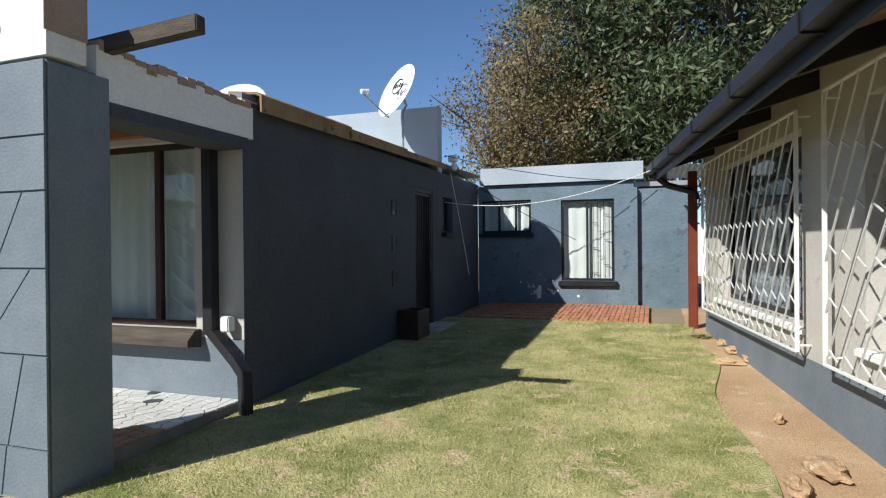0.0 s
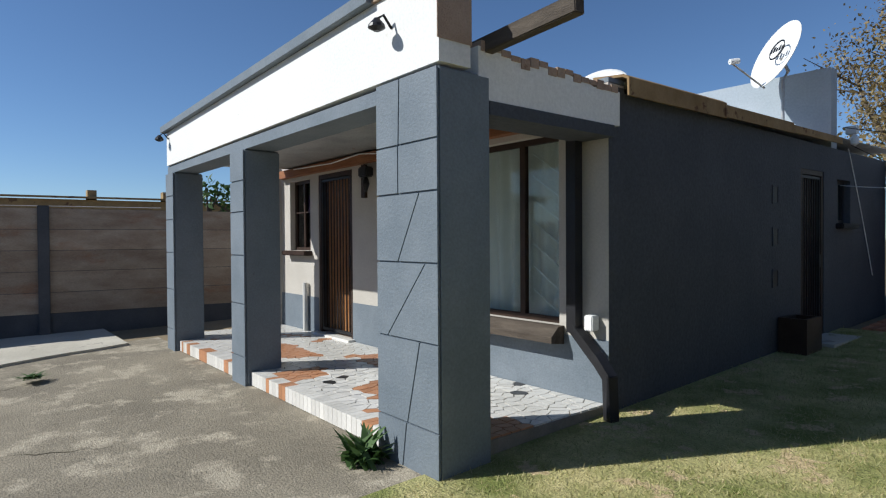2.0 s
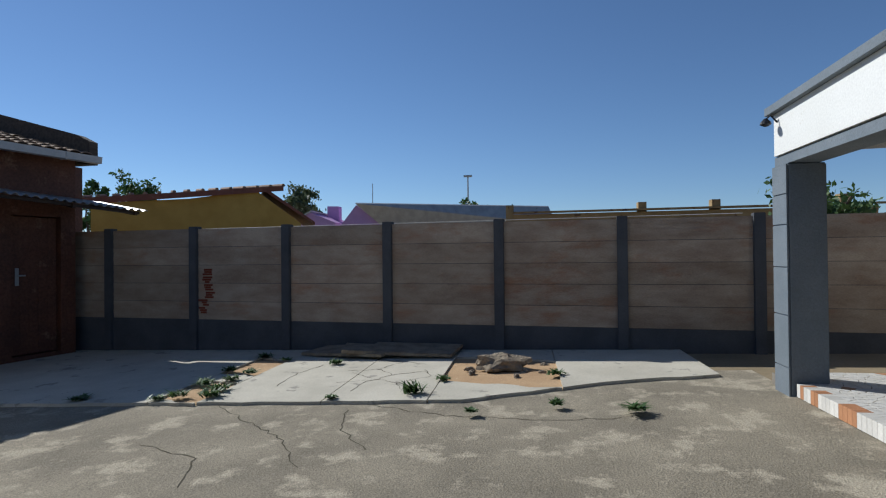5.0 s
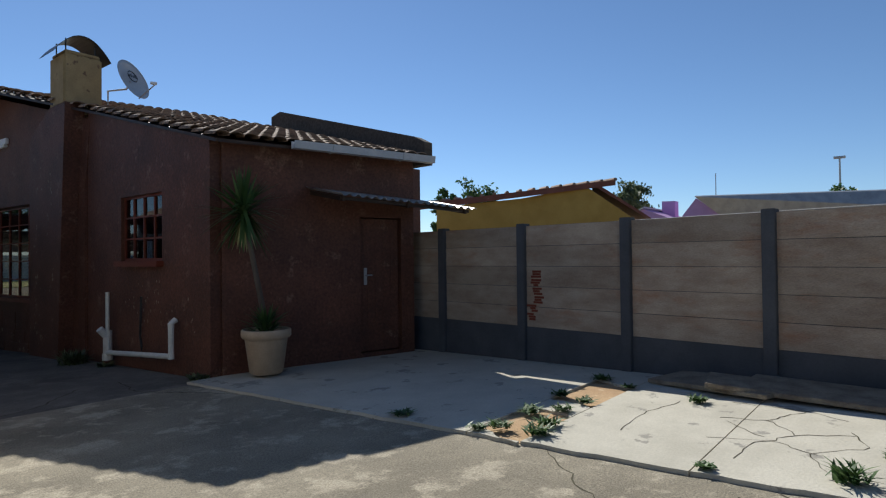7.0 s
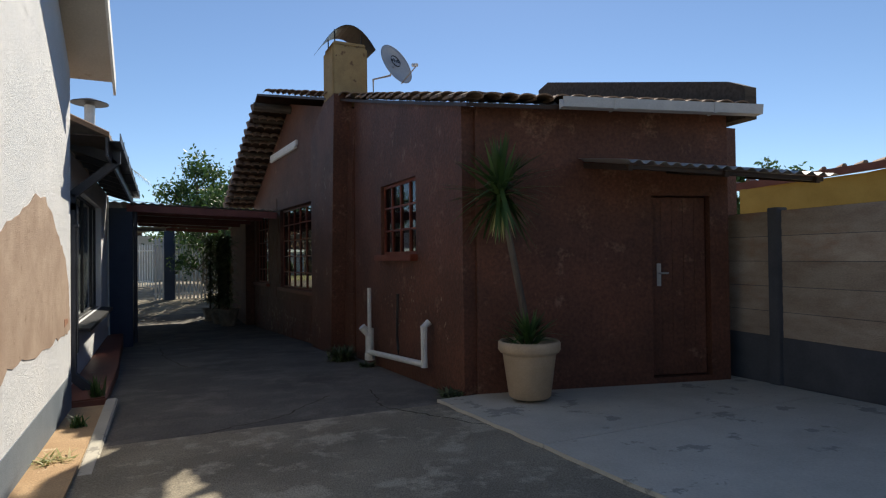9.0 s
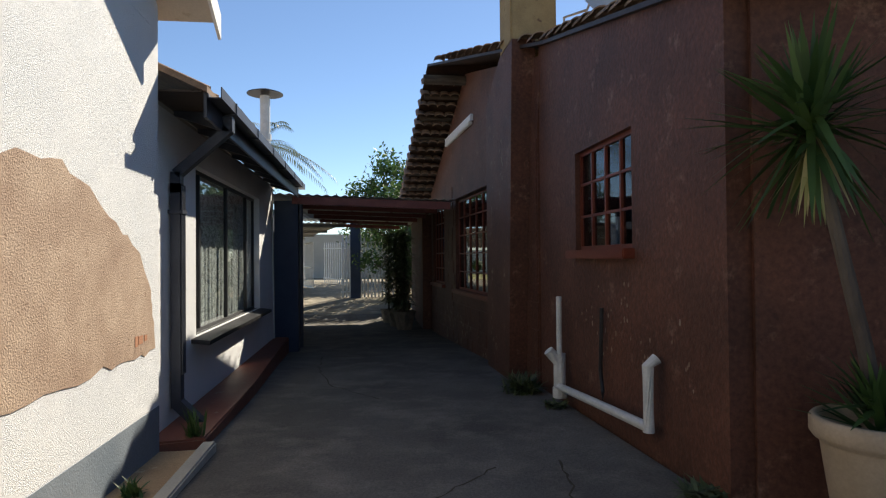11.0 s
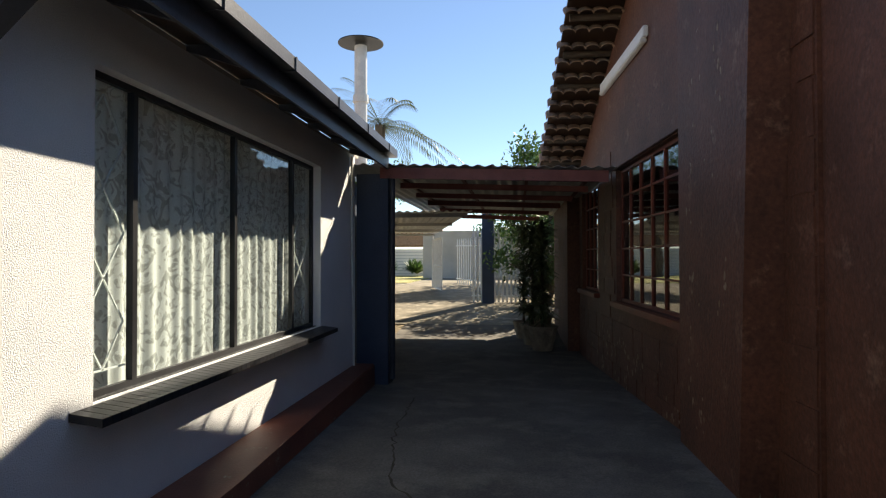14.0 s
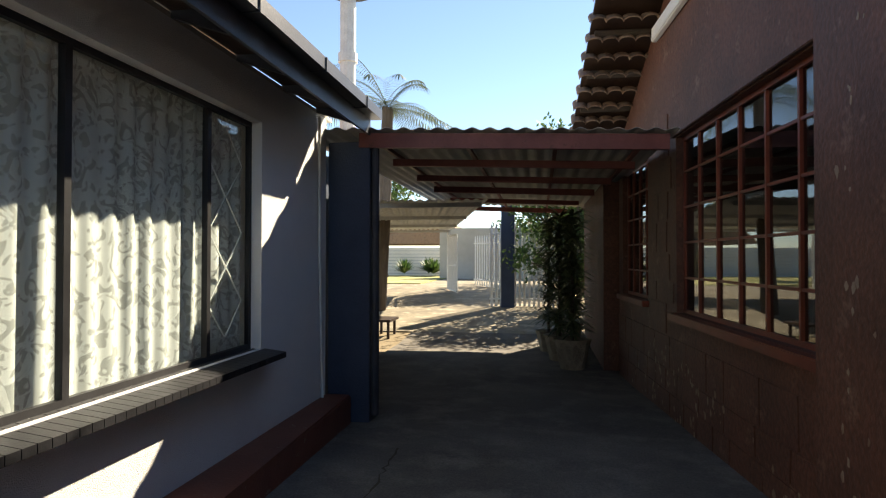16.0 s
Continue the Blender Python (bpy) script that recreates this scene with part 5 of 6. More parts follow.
def spikes(c, n, r, w, up0, up1):
    rows = []
    for i in range(n):
        a, e = ry.uniform(0, 6.28), ry.uniform(up0, up1)
        l = r * ry.uniform(0.75, 1.1)
        rows.append((Vector(c) + Vector((0, 0, ry.uniform(-0.12, 0.12))), Vector(c) + Vector((l * math.cos(a) * math.cos(e), l * math.sin(a) * math.cos(e), l * math.sin(e))), w, 0.12 * l))
    return rows


link("leaf_head", strips(spikes(top_y, 150, 0.74, 0.045, -1.0, 1.5)), LEAF_D, yu)
link("dead_leaves", strips(spikes(top_y - Vector((0, 0, 0.1)), 26, 0.5, 0.03, -1.5, -0.9)), BLADE, yu, "hanging dry brown leaves")
link("basal_leaves", strips(spikes((-9.15, -8.75, 0.5), 90, 0.48, 0.045, 0.1, 1.4)), LEAF_D, yu)

# ---- main house ----
m_g, LG = wall_frame((-4.25, -6.0), (-4.25, -11.35))
setting("wall_main_gable", wall_cut(m_g, LG, -0.5, 3.6, [], 0.3), ROUGHCAST, "white roughcast gable wall with fallen plaster", "wall")
bm = bmesh.new()
prism(bm, [(-4.25, -6.0, 3.602), (-4.25, -11.35, 3.602), (-4.25, -11.35, 3.85), (-4.25, -8.6, 5.45), (-4.25, -6.0, 3.95)], (0.3, 0, 0))
setting("wall_main_gable_top", bm, ROUGHCAST, "white roughcast gable", "wall")
setting("trim", boxes((0, LG, 0.0, 0.006, -0.5, 0.16), m=m_g), GREY, "weathered grey dado", "trim")
bm = bmesh.new()
rp = random.Random(2)
edge = []
for y, z in ((-7.4, 0.5), (-8.05, 0.75), (-8.7, 0.72), (-9.4, 0.68), (-10.2, 0.7), (-10.8, 0.66), (-11.25, 0.7), (-11.2, 1.0), (-11.12, 1.3), (-10.9, 1.55), (-10.55, 1.72), (-10.1, 1.95), (-9.6, 2.12), (-9.1, 2.1), (-8.6, 1.95), (-8.05, 1.8), (-7.4, 1.6)):
    edge.append((-4.25, y, z))
ring = []
for p, q in zip(edge, edge[1:] + edge[:1]):
    for i in range(4):
        f = i / 4
        ring.append((-4.25, p[1] + (q[1] - p[1]) * f + rp.uniform(-0.025, 0.025), p[2] + (q[2] - p[2]) * f + rp.uniform(-0.025, 0.025)))
prism(bm, ring, (-0.006, 0, 0))
tagged(part("bare_plaster_patch", bm, BAREPLASTER), "bare sandy patch where roughcast has fallen away", "plaster patch", kind="structure")
bm = bmesh.new()
for i in range(3):
    y = -11.05 + 0.1 * i
    box(bm, -4.259, -4.25, y, y + 0.07 + 0.02 * (i % 2), 0.8 - 0.012 * i, 0.85 + 0.006 * i)
tagged(part("exposed_brick", bm, BRICKPAVE), "exposed bricks in the fallen plaster", "brick", kind="structure")
# barge board and gable roof
bm = bmesh.new()
prism(bm, [(-4.72, -8.6, 5.54), (-4.72, -11.75, 3.7), (-4.72, -11.75, 3.95), (-4.72, -8.6, 5.79), (-4.72, -5.6, 4.04), (-4.72, -5.6, 3.79)], (0.03, 0, 0))
tagged(part("barge_board", bm, WHITE), "white barge board of the gable roof", "barge board")
bm = bmesh.new()
prism(bm, [(-4.69, -8.6, 5.71), (-4.69, -11.75, 3.87), (-4.69, -11.75, 3.94), (-4.69, -8.6, 5.78), (-4.69, -5.6, 4.03), (-4.69, -5.6, 3.96)], (7, 0, 0))
setting("roof_main_gable", bm, CREAM, "tiled gable roof", "roof")
m_w, LW = wall_frame((-4.1, -11.35), (-4.1, -18.9))
wu = lambda y: -11.35 - y
setting("wall_main", wall_cut(m_w, LW, -0.6, 3.05, [(wu(-13.08), wu(-17.25), 0.57, 2.64)], 0.14), ROUGHCAST, "white roughcast wall with a large window", "wall")
setting("wall_main_rear", boxes((-3.85, 3.0, -19.1, -18.9, -0.7, 3.05), (3, 3.2, -19.1, -6, -0.5, 3.6), (-3.95, 3, -6.2, -6.0, -0.5, 3.6)), WHITE, "white plaster rear wall", "wall")
w = window("window_11", "large black-framed window with lace curtains", m_w, wu(-13.08), wu(-17.25), 0.57, 2.64, [wu(-13.61), wu(-15.1), wu(-16.54)], [], BLACK, None, GLASS, depth=0.1, mw=0.05, fw=0.045, curtain=(-0.215, LACE, 0.014))
bm = bmesh.new()
for u0, u1 in ((wu(-13.13), wu(-13.58)), (wu(-16.58), wu(-17.2))):
    mid = (u0 + u1) / 2
    zz = [0.72 + 0.3 * i for i in range(7)]
    P = lambda u, z: m_w @ Vector((u, -0.15, z))
    for i, (a, b_) in enumerate(zip(zz, zz[1:])):
        for s in (1, -1):
            x0, x1 = (mid, mid + s * (u1 - u0) * 0.45) if i % 2 == 0 else (mid + s * (u1 - u0) * 0.45, mid)
            bar(bm, P(x0, a), P(x1, b_), 0.01, 0.012, (1, 0, 0))
    bar(bm, P(u0, 0.72), P(u1, 0.72), 0.012, 0.012)
part("burglar_bar", bm, WHITEMETAL, w, "white diamond burglar bars")
sill = part("window_sill", boxes((wu(-12.88), wu(-17.33), -0.09, -0.005, 0.47, 0.566), m=m_w), BLACK, w, "black tiled sill")
n = 52
for i in range(n):
    a = wu(-12.88) + 4.45 * i / n
    bm = bmesh.new()
    prism(bm, [m_w @ Vector(v) for v in ((a + 0.003, -0.085, 0.575), (a + 0.003, 0.21, 0.54), (a + 0.003, 0.21, 0.49), (a + 0.003, -0.004, 0.515), (a + 0.003, -0.085, 0.54))], m_w.col[0].xyz * (4.45 / n - 0.006))
    part("sill_tile", bm, BLACK, sill)
# room behind the glass
setting("wall_room", boxes((-2.2, -2.1, -17.9, -12.3, 0, 3.04)), CREAM, "plain inner wall", "wall")
setting("floor_room", boxes((-3.85, -2.2, -17.9, -12.3, 0.0, 0.05)), REDSTEP, "room floor", "floor")
# unseen slab added to stop sun falling in where the roof ends
setting("ceiling_sun_block", boxes((-4.1, 3.2, -19.1, -11.4, 3.05, 3.09)), CREAM, "plain unseen ceiling added to keep sun out of the house", "ceiling")
# eave of the main house
bm = bmesh.new()
prism(bm, [(-4.66, -11.45, 3.09), (-0.4, -11.45, 5.0), (-0.4, -19.0, 5.0), (-4.66, -19.0, 3.09)], (0, 0, 0.06))
setting("roof_main", bm, CLAY, "tiled roof slope of the white house", "roof")
for i in range(24):
    bm = bmesh.new()
    y = -11.6 - 0.31 * i
    tube(bm, [(-4.64, y, 3.15), (-3.9, y, 3.49)], 0.04, 8)
    part("roof_tile", bm, CLAY, bpy.data.objects["roof_main"])
gutter("roof_gutter", "dark blue-grey eaves gutter", (-4.72, -18.9, 3.07), (-4.72, -11.5, 3.1), GUTTER, 0.13, 0.11)
bm = bmesh.new()
bar(bm, (-4.63, -11.5, 2.98), (-4.63, -18.9, 2.96), 0.03, 0.24)
tagged(part("fascia_board", bm, GUTTER), "dark fascia board behind the gutter", "fascia")
for i in range(8):
    y = -12.3 - 0.9 * i
    bm = bmesh.new()
    bar(bm, (-4.6, y, 2.96), (-4.1, y, 3.12), 0.05, 0.13)
    tagged(part("rafter_end", bm, GUTTER), "dark painted rafter end under the eave", "rafter", "rafter ends")
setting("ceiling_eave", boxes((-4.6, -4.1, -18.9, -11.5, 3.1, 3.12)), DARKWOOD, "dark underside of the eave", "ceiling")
dp = thing("downpipe", "ribbed dark grey downpipe with a swan neck", "downpipe", at=(-4.2, -12.3, -0.3))
bm = bmesh.new()
bar(bm, (-4.17, -12.15, 2.3), (-4.17, -12.15, -0.05), 0.1, 0.12, (0, 1, 0))
up_ = part("upright", bm, GUTTER, dp)
for i in range(5):
    bm = bmesh.new()
    y = -12.2 + 0.025 * i
    bar(bm, (-4.235, y, 2.28), (-4.235, y, 0.3), 0.012, 0.012, (0, 1, 0))
    part("rib", bm, GUTTER, up_)
bm = bmesh.new()
for p, q in (((-4.7, -12.15, 3.02), (-4.7, -12.15, 2.85)), ((-4.7, -12.15, 2.88), (-4.17, -12.15, 2.4)), ((-4.17, -12.15, 2.42), (-4.17, -12.15, 2.2))):
    bar(bm, p, q, 0.1, 0.12, (0, 1, 0))
part("swan_neck", bm, GUTTER, dp)
bm = bmesh.new()
bar(bm, (-4.17, -12.15, 0.0), (-4.42, -12.15, -0.25), 0.11, 0.13, (0, 1, 0))
part("shoe", bm, GUTTER, dp)
part("wall_clip", boxes((-4.25, -4.1, -12.23, -12.07, 1.98, 2.02)), GUTTER, dp)
bm = bmesh.new()
ring = [(-4.1, -11.4), (-4.62, -11.5), (-4.6, -14), (-4.5, -16.5), (-4.42, -18.9), (-4.1, -18.9)]
prism(bm, [(x, y, -0.75) for x, y in ring], (0, 0, 0.55))
setting("step_plinth", bevelled(bm, 0.02), REDSTEP, "red polished concrete plinth along the wall", "step")
bm = boxes((-4.75, -4.62, -11.4, -7.2, -0.5, -0.2))
setting("kerb", bevelled(bm, 0.015), CONCRETE, "low concrete kerb by the white wall", "kerb")
sheet("flower_bed", lambda y: (-4.62, -4.25), 0, 0, -11.35, -6.5, 0.03, SOIL, "narrow bed of dry soil by the white wall", "soil")
bm = bmesh.new()
tube(bm, [(-4.13, -18.6, 3.0), (-4.13, -18.62, 1.5), (-4.14, -18.7, -0.2)], 0.018, 8)
tagged(part("wall_conduit", bm, PVC), "thin white conduit down the wall", "pipe")
fl = thing("flue_pipe", "cream flue pipe with a black disc cowl on the roof", "flue", at=(-3.5, -21.5, 3.4))
bm = bmesh.new()
tube(bm, [(-3.5, -21.5, 3.0), (-3.5, -21.5, 5.75)], 0.13, 14)
part("pipe", bm, PVC, fl, smooth=False)
bm = bmesh.new()
tube(bm, [(-3.5, -21.5, 4.6), (-3.5, -21.5, 4.75)], 0.16, 14)
part("collar", bm, PVC, fl)
bm = bmesh.new()
lathe(bm, [(0.02, 0.14), (0.2, 0.09), (0.46, 0.0), (0.46, -0.02), (0.1, -0.02)], (-3.5, -21.5, 5.82), 28)
part("cowl", bm, BLACK, fl)
setting("wall_link", boxes((-3.3, -3.0, -24.2, -19.15, -0.7, 3.0)), NAVY, "navy wall beyond the window wall", "wall")

bm = bmesh.new()
prism(bm, [(-3.62, -19.1, 3.04), (0, -19.1, 4.6), (0, -24.4, 4.6), (-3.62, -24.4, 3.04)], (0, 0, 0.07))
setting("roof_main_rear", bm, CLAY, "rear tiled roof carrying the flue", "roof")

# ---- carport ----
setting("column_navy", bevelled(boxes((-4.62, -4.11, -19.35, -18.95, -0.75, 2.78)), 0.01), NAVY, "navy painted carport column", "column")
bm = bmesh.new()
tube(bm, [(-4.68, -19.0, -0.45), (-4.68, -19.0, 2.7)], 0.045, 10)
tagged(part("downpipe", bm, GUTTER), "blue-grey pipe beside the column", "downpipe")
cp = thing("carport_roof", "carport roof of ribbed sheeting on dark red beams", "carport", at=(-6.2, -21, 2.7))
for y, h in ((-18.95, 0.17), (-20.6, 0.1), (-22.3, 0.1), (-24.0, 0.12), (-26.2, 0.1), (-28.6, 0.12)):
    bm = bmesh.new()
    bar(bm, (-4.5, y, 2.79), (-8.0 + 0.07 * (-19 - y), y, 2.67), 0.08, h)
    part("beam", bm, MAROON, cp)
for x in (-4.6, -5.7, -6.8, -7.8):
    bm = bmesh.new()
    bar(bm, (x, -19.0, 2.86 + 0.034 * (x + 4.5)), (x, -28.7, 2.86 + 0.034 * (x + 4.5)), 0.05, 0.05)
    part("purlin", bm, MAROON, cp)
bm = bmesh.new()
corrugated(bm, (-8.1, -18.85, 2.79), (1, 0, 0.034), (0, -1, 0), 4.4, 10.0, 0.2, 0.016)
part("sheeting", bm, SHEET, cp)
c2 = thing("carport_roof", "pale sloping carport roof over the drive", "carport", at=(-3, -29, 2.7))
bm = bmesh.new()
corrugated(bm, (-5.55, -24.5, 2.62), (1, 0, 0.0), (0.205, -1, 0.0), 6.8, 13.2, 0.2, 0.02)
part("sheeting", bm, SHEET, c2)
for y in (-24.8, -28.8, -33, -37.2):
    bm = bmesh.new()
    bar(bm, (-5.45 + 0.205 * (-24.5 - y), y, 2.54), (1.2 + 0.205 * (-24.5 - y), y, 2.54), 0.06, 0.1)
    part("beam", bm, SHEET, c2)
for x, y in ((-2.75, -37.2), (3.6, -37.2)):
    bm = bmesh.new()
    tube(bm, [(x, y, -0.2), (x, y, 2.5)], 0.05, 8)
    part("pole", bm, WHITEMETAL, c2)


def palisade(p, q, h, n, label, mat=WHITEMETAL):
    f = thing("palisade_fence", label, "fence", "palisade fences", at=p)
    p, q = Vector(p), Vector(q)
    for z in (0.3, h - 0.35):
        bm = bmesh.new()
        bar(bm, p + Vector((0, 0, z)), q + Vector((0, 0, z)), 0.04, 0.05)
        part("rail", bm, mat, f)
    for i in range(n):
        c = p.lerp(q, (i + 0.5) / n)
        bm = bmesh.new()
        d = (q - p).normalized()
        ring = [c - d * 0.04, c + d * 0.04, c + d * 0.04 + Vector((0, 0, h - 0.1)), c + Vector((0, 0, h)), c - d * 0.04 + Vector((0, 0, h - 0.1))]
        prism(bm, ring, Vector((0, 0, 1)).cross(d) * 0.02)
        part("pale", bm, mat, f)
    return f


palisade((-4.92, -32.3, -0.28), (-7.6, -32.3, -0.28), 2.85, 17, "tall white palisade fence beside the drive")
palisade((-3.6, -39.6, 0.12), (-5.0, -37.0, 0.08), 2.3, 11, "white palisade fence panel by the gate")
bm = boxes((-5.78, -5.34, -32.28, -31.95, -0.6, 3.3))
tagged(part("gate_column", bevelled(bm, 0.01), NAVY), "blue-grey carport column beside the fence", "column")
g = thing("metal_gate", "open white steel gate with diamond bars", "gate", at=(-3.2, -35.5, 0.1))
bm = bmesh.new()
for p, q in (((-2.9, -36.5, 0.1), (-2.9, -36.5, 2.3)), ((-3.5, -34.5, 0.1), (-3.5, -34.5, 2.3)), ((-2.9, -36.5, 0.12), (-3.5, -34.5, 0.12)), ((-2.9, -36.5, 2.28), (-3.5, -34.5, 2.28)), ((-2.9, -36.5, 1.1), (-3.5, -34.5, 1.1))):
    bar(bm, p, q, 0.05, 0.05, (1, 0, 0.3))
part("gate_frame", bm, WHITEMETAL, g)
for i in range(9):
    f = (i + 0.5) / 9
    bm = bmesh.new()
    bar(bm, (-2.9 - 0.6 * f, -36.5 + 2 * f, 0.12), (-2.9 - 0.6 * f, -36.5 + 2 * f, 2.28), 0.03, 0.03, (1, 0, 0))
    part("bar", bm, WHITEMETAL, g)
setting("wall_street", boxes((-0.8, 14, -52.2, -52, -0.2, 2.1)), WHITE, "white slatted street wall", "wall")
for i in range(9):
    setting("trim", boxes((-0.8, 14, -51.98, -51.96, 0.1 + 0.22 * i, 0.13 + 0.22 * i)), PALEGREY, "joint line of the slatted wall", "trim")
setting("wall_neighbour_far", boxes((-10, -0.6, -48, -47.8, -0.2, 3.2)), CREAM, "cream neighbouring wall behind the gate", "wall")
bm = bmesh.new()
prism(bm, [(-1, -62, 2.6), (14, -62, 2.6), (12, -62, 4.4), (1, -62, 4.4)], (0, -8, 0))
setting("house_far", bm, CLAY, "brown tiled roof across the street", "house")
# pots and bench in the shade
for i, (x, y, s) in enumerate(((-7.0, -24.3, 1.0), (-6.8, -25.4, 0.9), (-7.2, -23.4, 1.1), (-7.3, -26.4, 1.0))):
    p_ = thing("plant_pot", "dark concrete plant pot in the carport shade", "plant pot", "carport pots", at=(x, y, gz(y)))
    bm = bmesh.new()
    lathe(bm, [(0.2 * s, 0), (0.3 * s, 0.45 * s), (0.33 * s, 0.5 * s), (0.28 * s, 0.5 * s), (0.05, 0.42 * s)], (x, y, gz(y)), 8)
    part("pot", bm, ROCK, p_)
    t_ = thing("shrub", "dark leafy potted shrub", "plant", "carport shrubs", at=(x, y, gz(y) + 0.4))
    bm = bmesh.new()
    tube(bm, [(x, y, gz(y) + 0.4), (x, y, gz(y) + 1.8)], 0.03, 6)
    part("stem", bm, BARK, t_)
    rows = []
    for j in range(520):
        zc = gz(y) + ry.uniform(0.6, 2.9)
        a = ry.uniform(0, 6.28)
        l = ry.uniform(0.25, 0.6)
        rows.append(((x, y, zc), (x + l * math.cos(a), y + l * math.sin(a), zc + ry.uniform(-0.1, 0.35)), 0.05, 0.15))
    link("crown", strips(rows), LEAF_G, t_)
b = thing("garden_bench", "low dark bench beside the drive", "bench", at=(-2.6, -26.6, -0.6))
part("seat", boxes((-2.95, -2.45, -27.4, -26.5, -0.2, -0.14)), DARKWOOD, b)
for x in (-2.9, -2.55):
    for y in (-27.3, -26.65):
        part("leg", boxes((x, x + 0.06, y, y + 0.06, -0.63, -0.2)), DARKWOOD, b)

# ---- neighbours beyond the boundary wall ----


def house(name, label, walls, wall_mat, roof_rings, roof_mat, extras=()):
    h = thing(name, label, "house", "neighbouring houses", at=(walls[0][0][0][0], walls[0][0][0][1], 0))
    for ring, off in walls:
        bm = bmesh.new()
        prism(bm, ring, off)
        part("wall", bm, wall_mat, h)
    for ring, off in roof_rings:
        bm = bmesh.new()
        prism(bm, ring, off)
        part("roof", bm, roof_mat, h)
    return h


yh = house("neighbour_house", "ochre yellow neighbouring house with a brown tiled roof", [([(-22.3, -16.2, -0.5), (-24.3, -13.45, -0.5), (-24.3, -13.45, 3.9), (-22.3, -16.2, 3.6)], (-4, -3, 0)),
           ([(-24.3, -13.45, -0.5), (-26.3, -9.6, -0.5), (-26.3, -9.6, 2.95), (-25.4, -11.2, 4.3), (-24.3, -13.45, 3.9)], (-6, -3, 0))], YELLOW,
           [([(-21.9, -16.9, 3.5), (-25.9, -10.2, 4.3), (-25.9, -10.2, 4.5), (-21.9, -16.9, 3.75)], (-3, -2, 0.35)), ([(-25.5, -10.9, 4.3), (-26.6, -9.1, 2.9), (-26.6, -9.1, 3.02), (-25.5, -10.9, 4.45)], (-3, -1.5, 0))], REDSTEP)
for i in range(16):
    f = i / 15
    bm = bmesh.new()
    tube(bm, [(-21.9 - 4.0 * f, -16.9 + 6.7 * f, 3.78 + 0.75 * f), (-24.9 - 4.0 * f, -18.9 + 6.7 * f, 4.13 + 0.75 * f)], 0.07, 6)
    part("roof_tile", bm, CLAY, yh)
lh = house("neighbour_house", "lilac house with a blue-grey metal roof", [([(-44.1, -13.5, 0), (-44.8, -10.6, 0), (-44.8, -10.6, 3.8), (-44.25, -12.4, 5.25), (-44.1, -13.5, 3.8)], (-8, 0, 0)), ([(-44.8, -10.6, 0), (-46.1, 2, 0), (-46.1, 2, 3.8), (-44.8, -10.6, 3.8)], (-8, 0, 0))], LILAC,
           [([(-44.6, -10.6, 3.75), (-45.9, 2, 3.75), (-46.3, 1.5, 5.0), (-44.0, -12.4, 5.35)], (-0.2, 0, 0.08))], ZINC)
house("neighbour_house", "lilac house with a squat chimney behind the wall", [([(-43.0, -16.4, 0), (-43.9, -13.9, 0), (-43.9, -13.9, 4.0), (-43.3, -15.5, 4.7), (-43.0, -16.4, 4.2)], (-6, 0, 0)), ([(-46.4, -15.3, 3.8), (-46.7, -14.5, 3.8), (-46.7, -14.5, 5.4), (-46.4, -15.3, 5.4)], (-0.8, 0, 0))], LILAC,
      [([(-42.8, -16.5, 4.1), (-43.1, -15.4, 4.75), (-49, -15.4, 4.75), (-49, -16.5, 4.1)], (0, 0, 0.1))], ZINC)
bh = house("neighbour_shed", "low brown building with a corrugated roof and stub piers", [([(-21.1, -0.6, 0), (-19.3, 9.0, 0), (-19.3, 9.0, 2.75), (-21.1, -0.6, 2.8)], (-5, 0, 0))], TAN,
           [([(-20.95, -0.6, 2.82), (-19.1, 9.2, 2.78), (-24, 9.2, 3.1), (-26, -0.6, 3.15)], (0, 0, 0.06))], RUST)
for x, y in ((-20.85, 3.3), (-20.45, 5.3), (-19.5, 8.3), (-21.1, -0.7)):
    part("pier", boxes((x - 0.3, x, y - 0.12, y + 0.12, 2.0, 3.1)), TAN, bh)
ms = thing("floodlight_mast", "tall thin floodlight mast far off", "mast", at=(-90, -8.5, 0))
bm = bmesh.new()
tube(bm, [(-90, -8.5, 0), (-90, -8.5, 13.2)], 0.16, 8, 0.1)
part("pole", bm, ZINC, ms)
part("lamp_head", boxes((-90.3, -89.7, -9.1, -7.9, 13.1, 13.35)), ZINC, ms)
bm = bmesh.new()
tube(bm, [(-46, -11.6, 5.0), (-46, -11.6, 7.0)], 0.03, 6)
tagged(part("aerial", bm, ZINC), "thin aerial pole over the metal roof", "aerial")


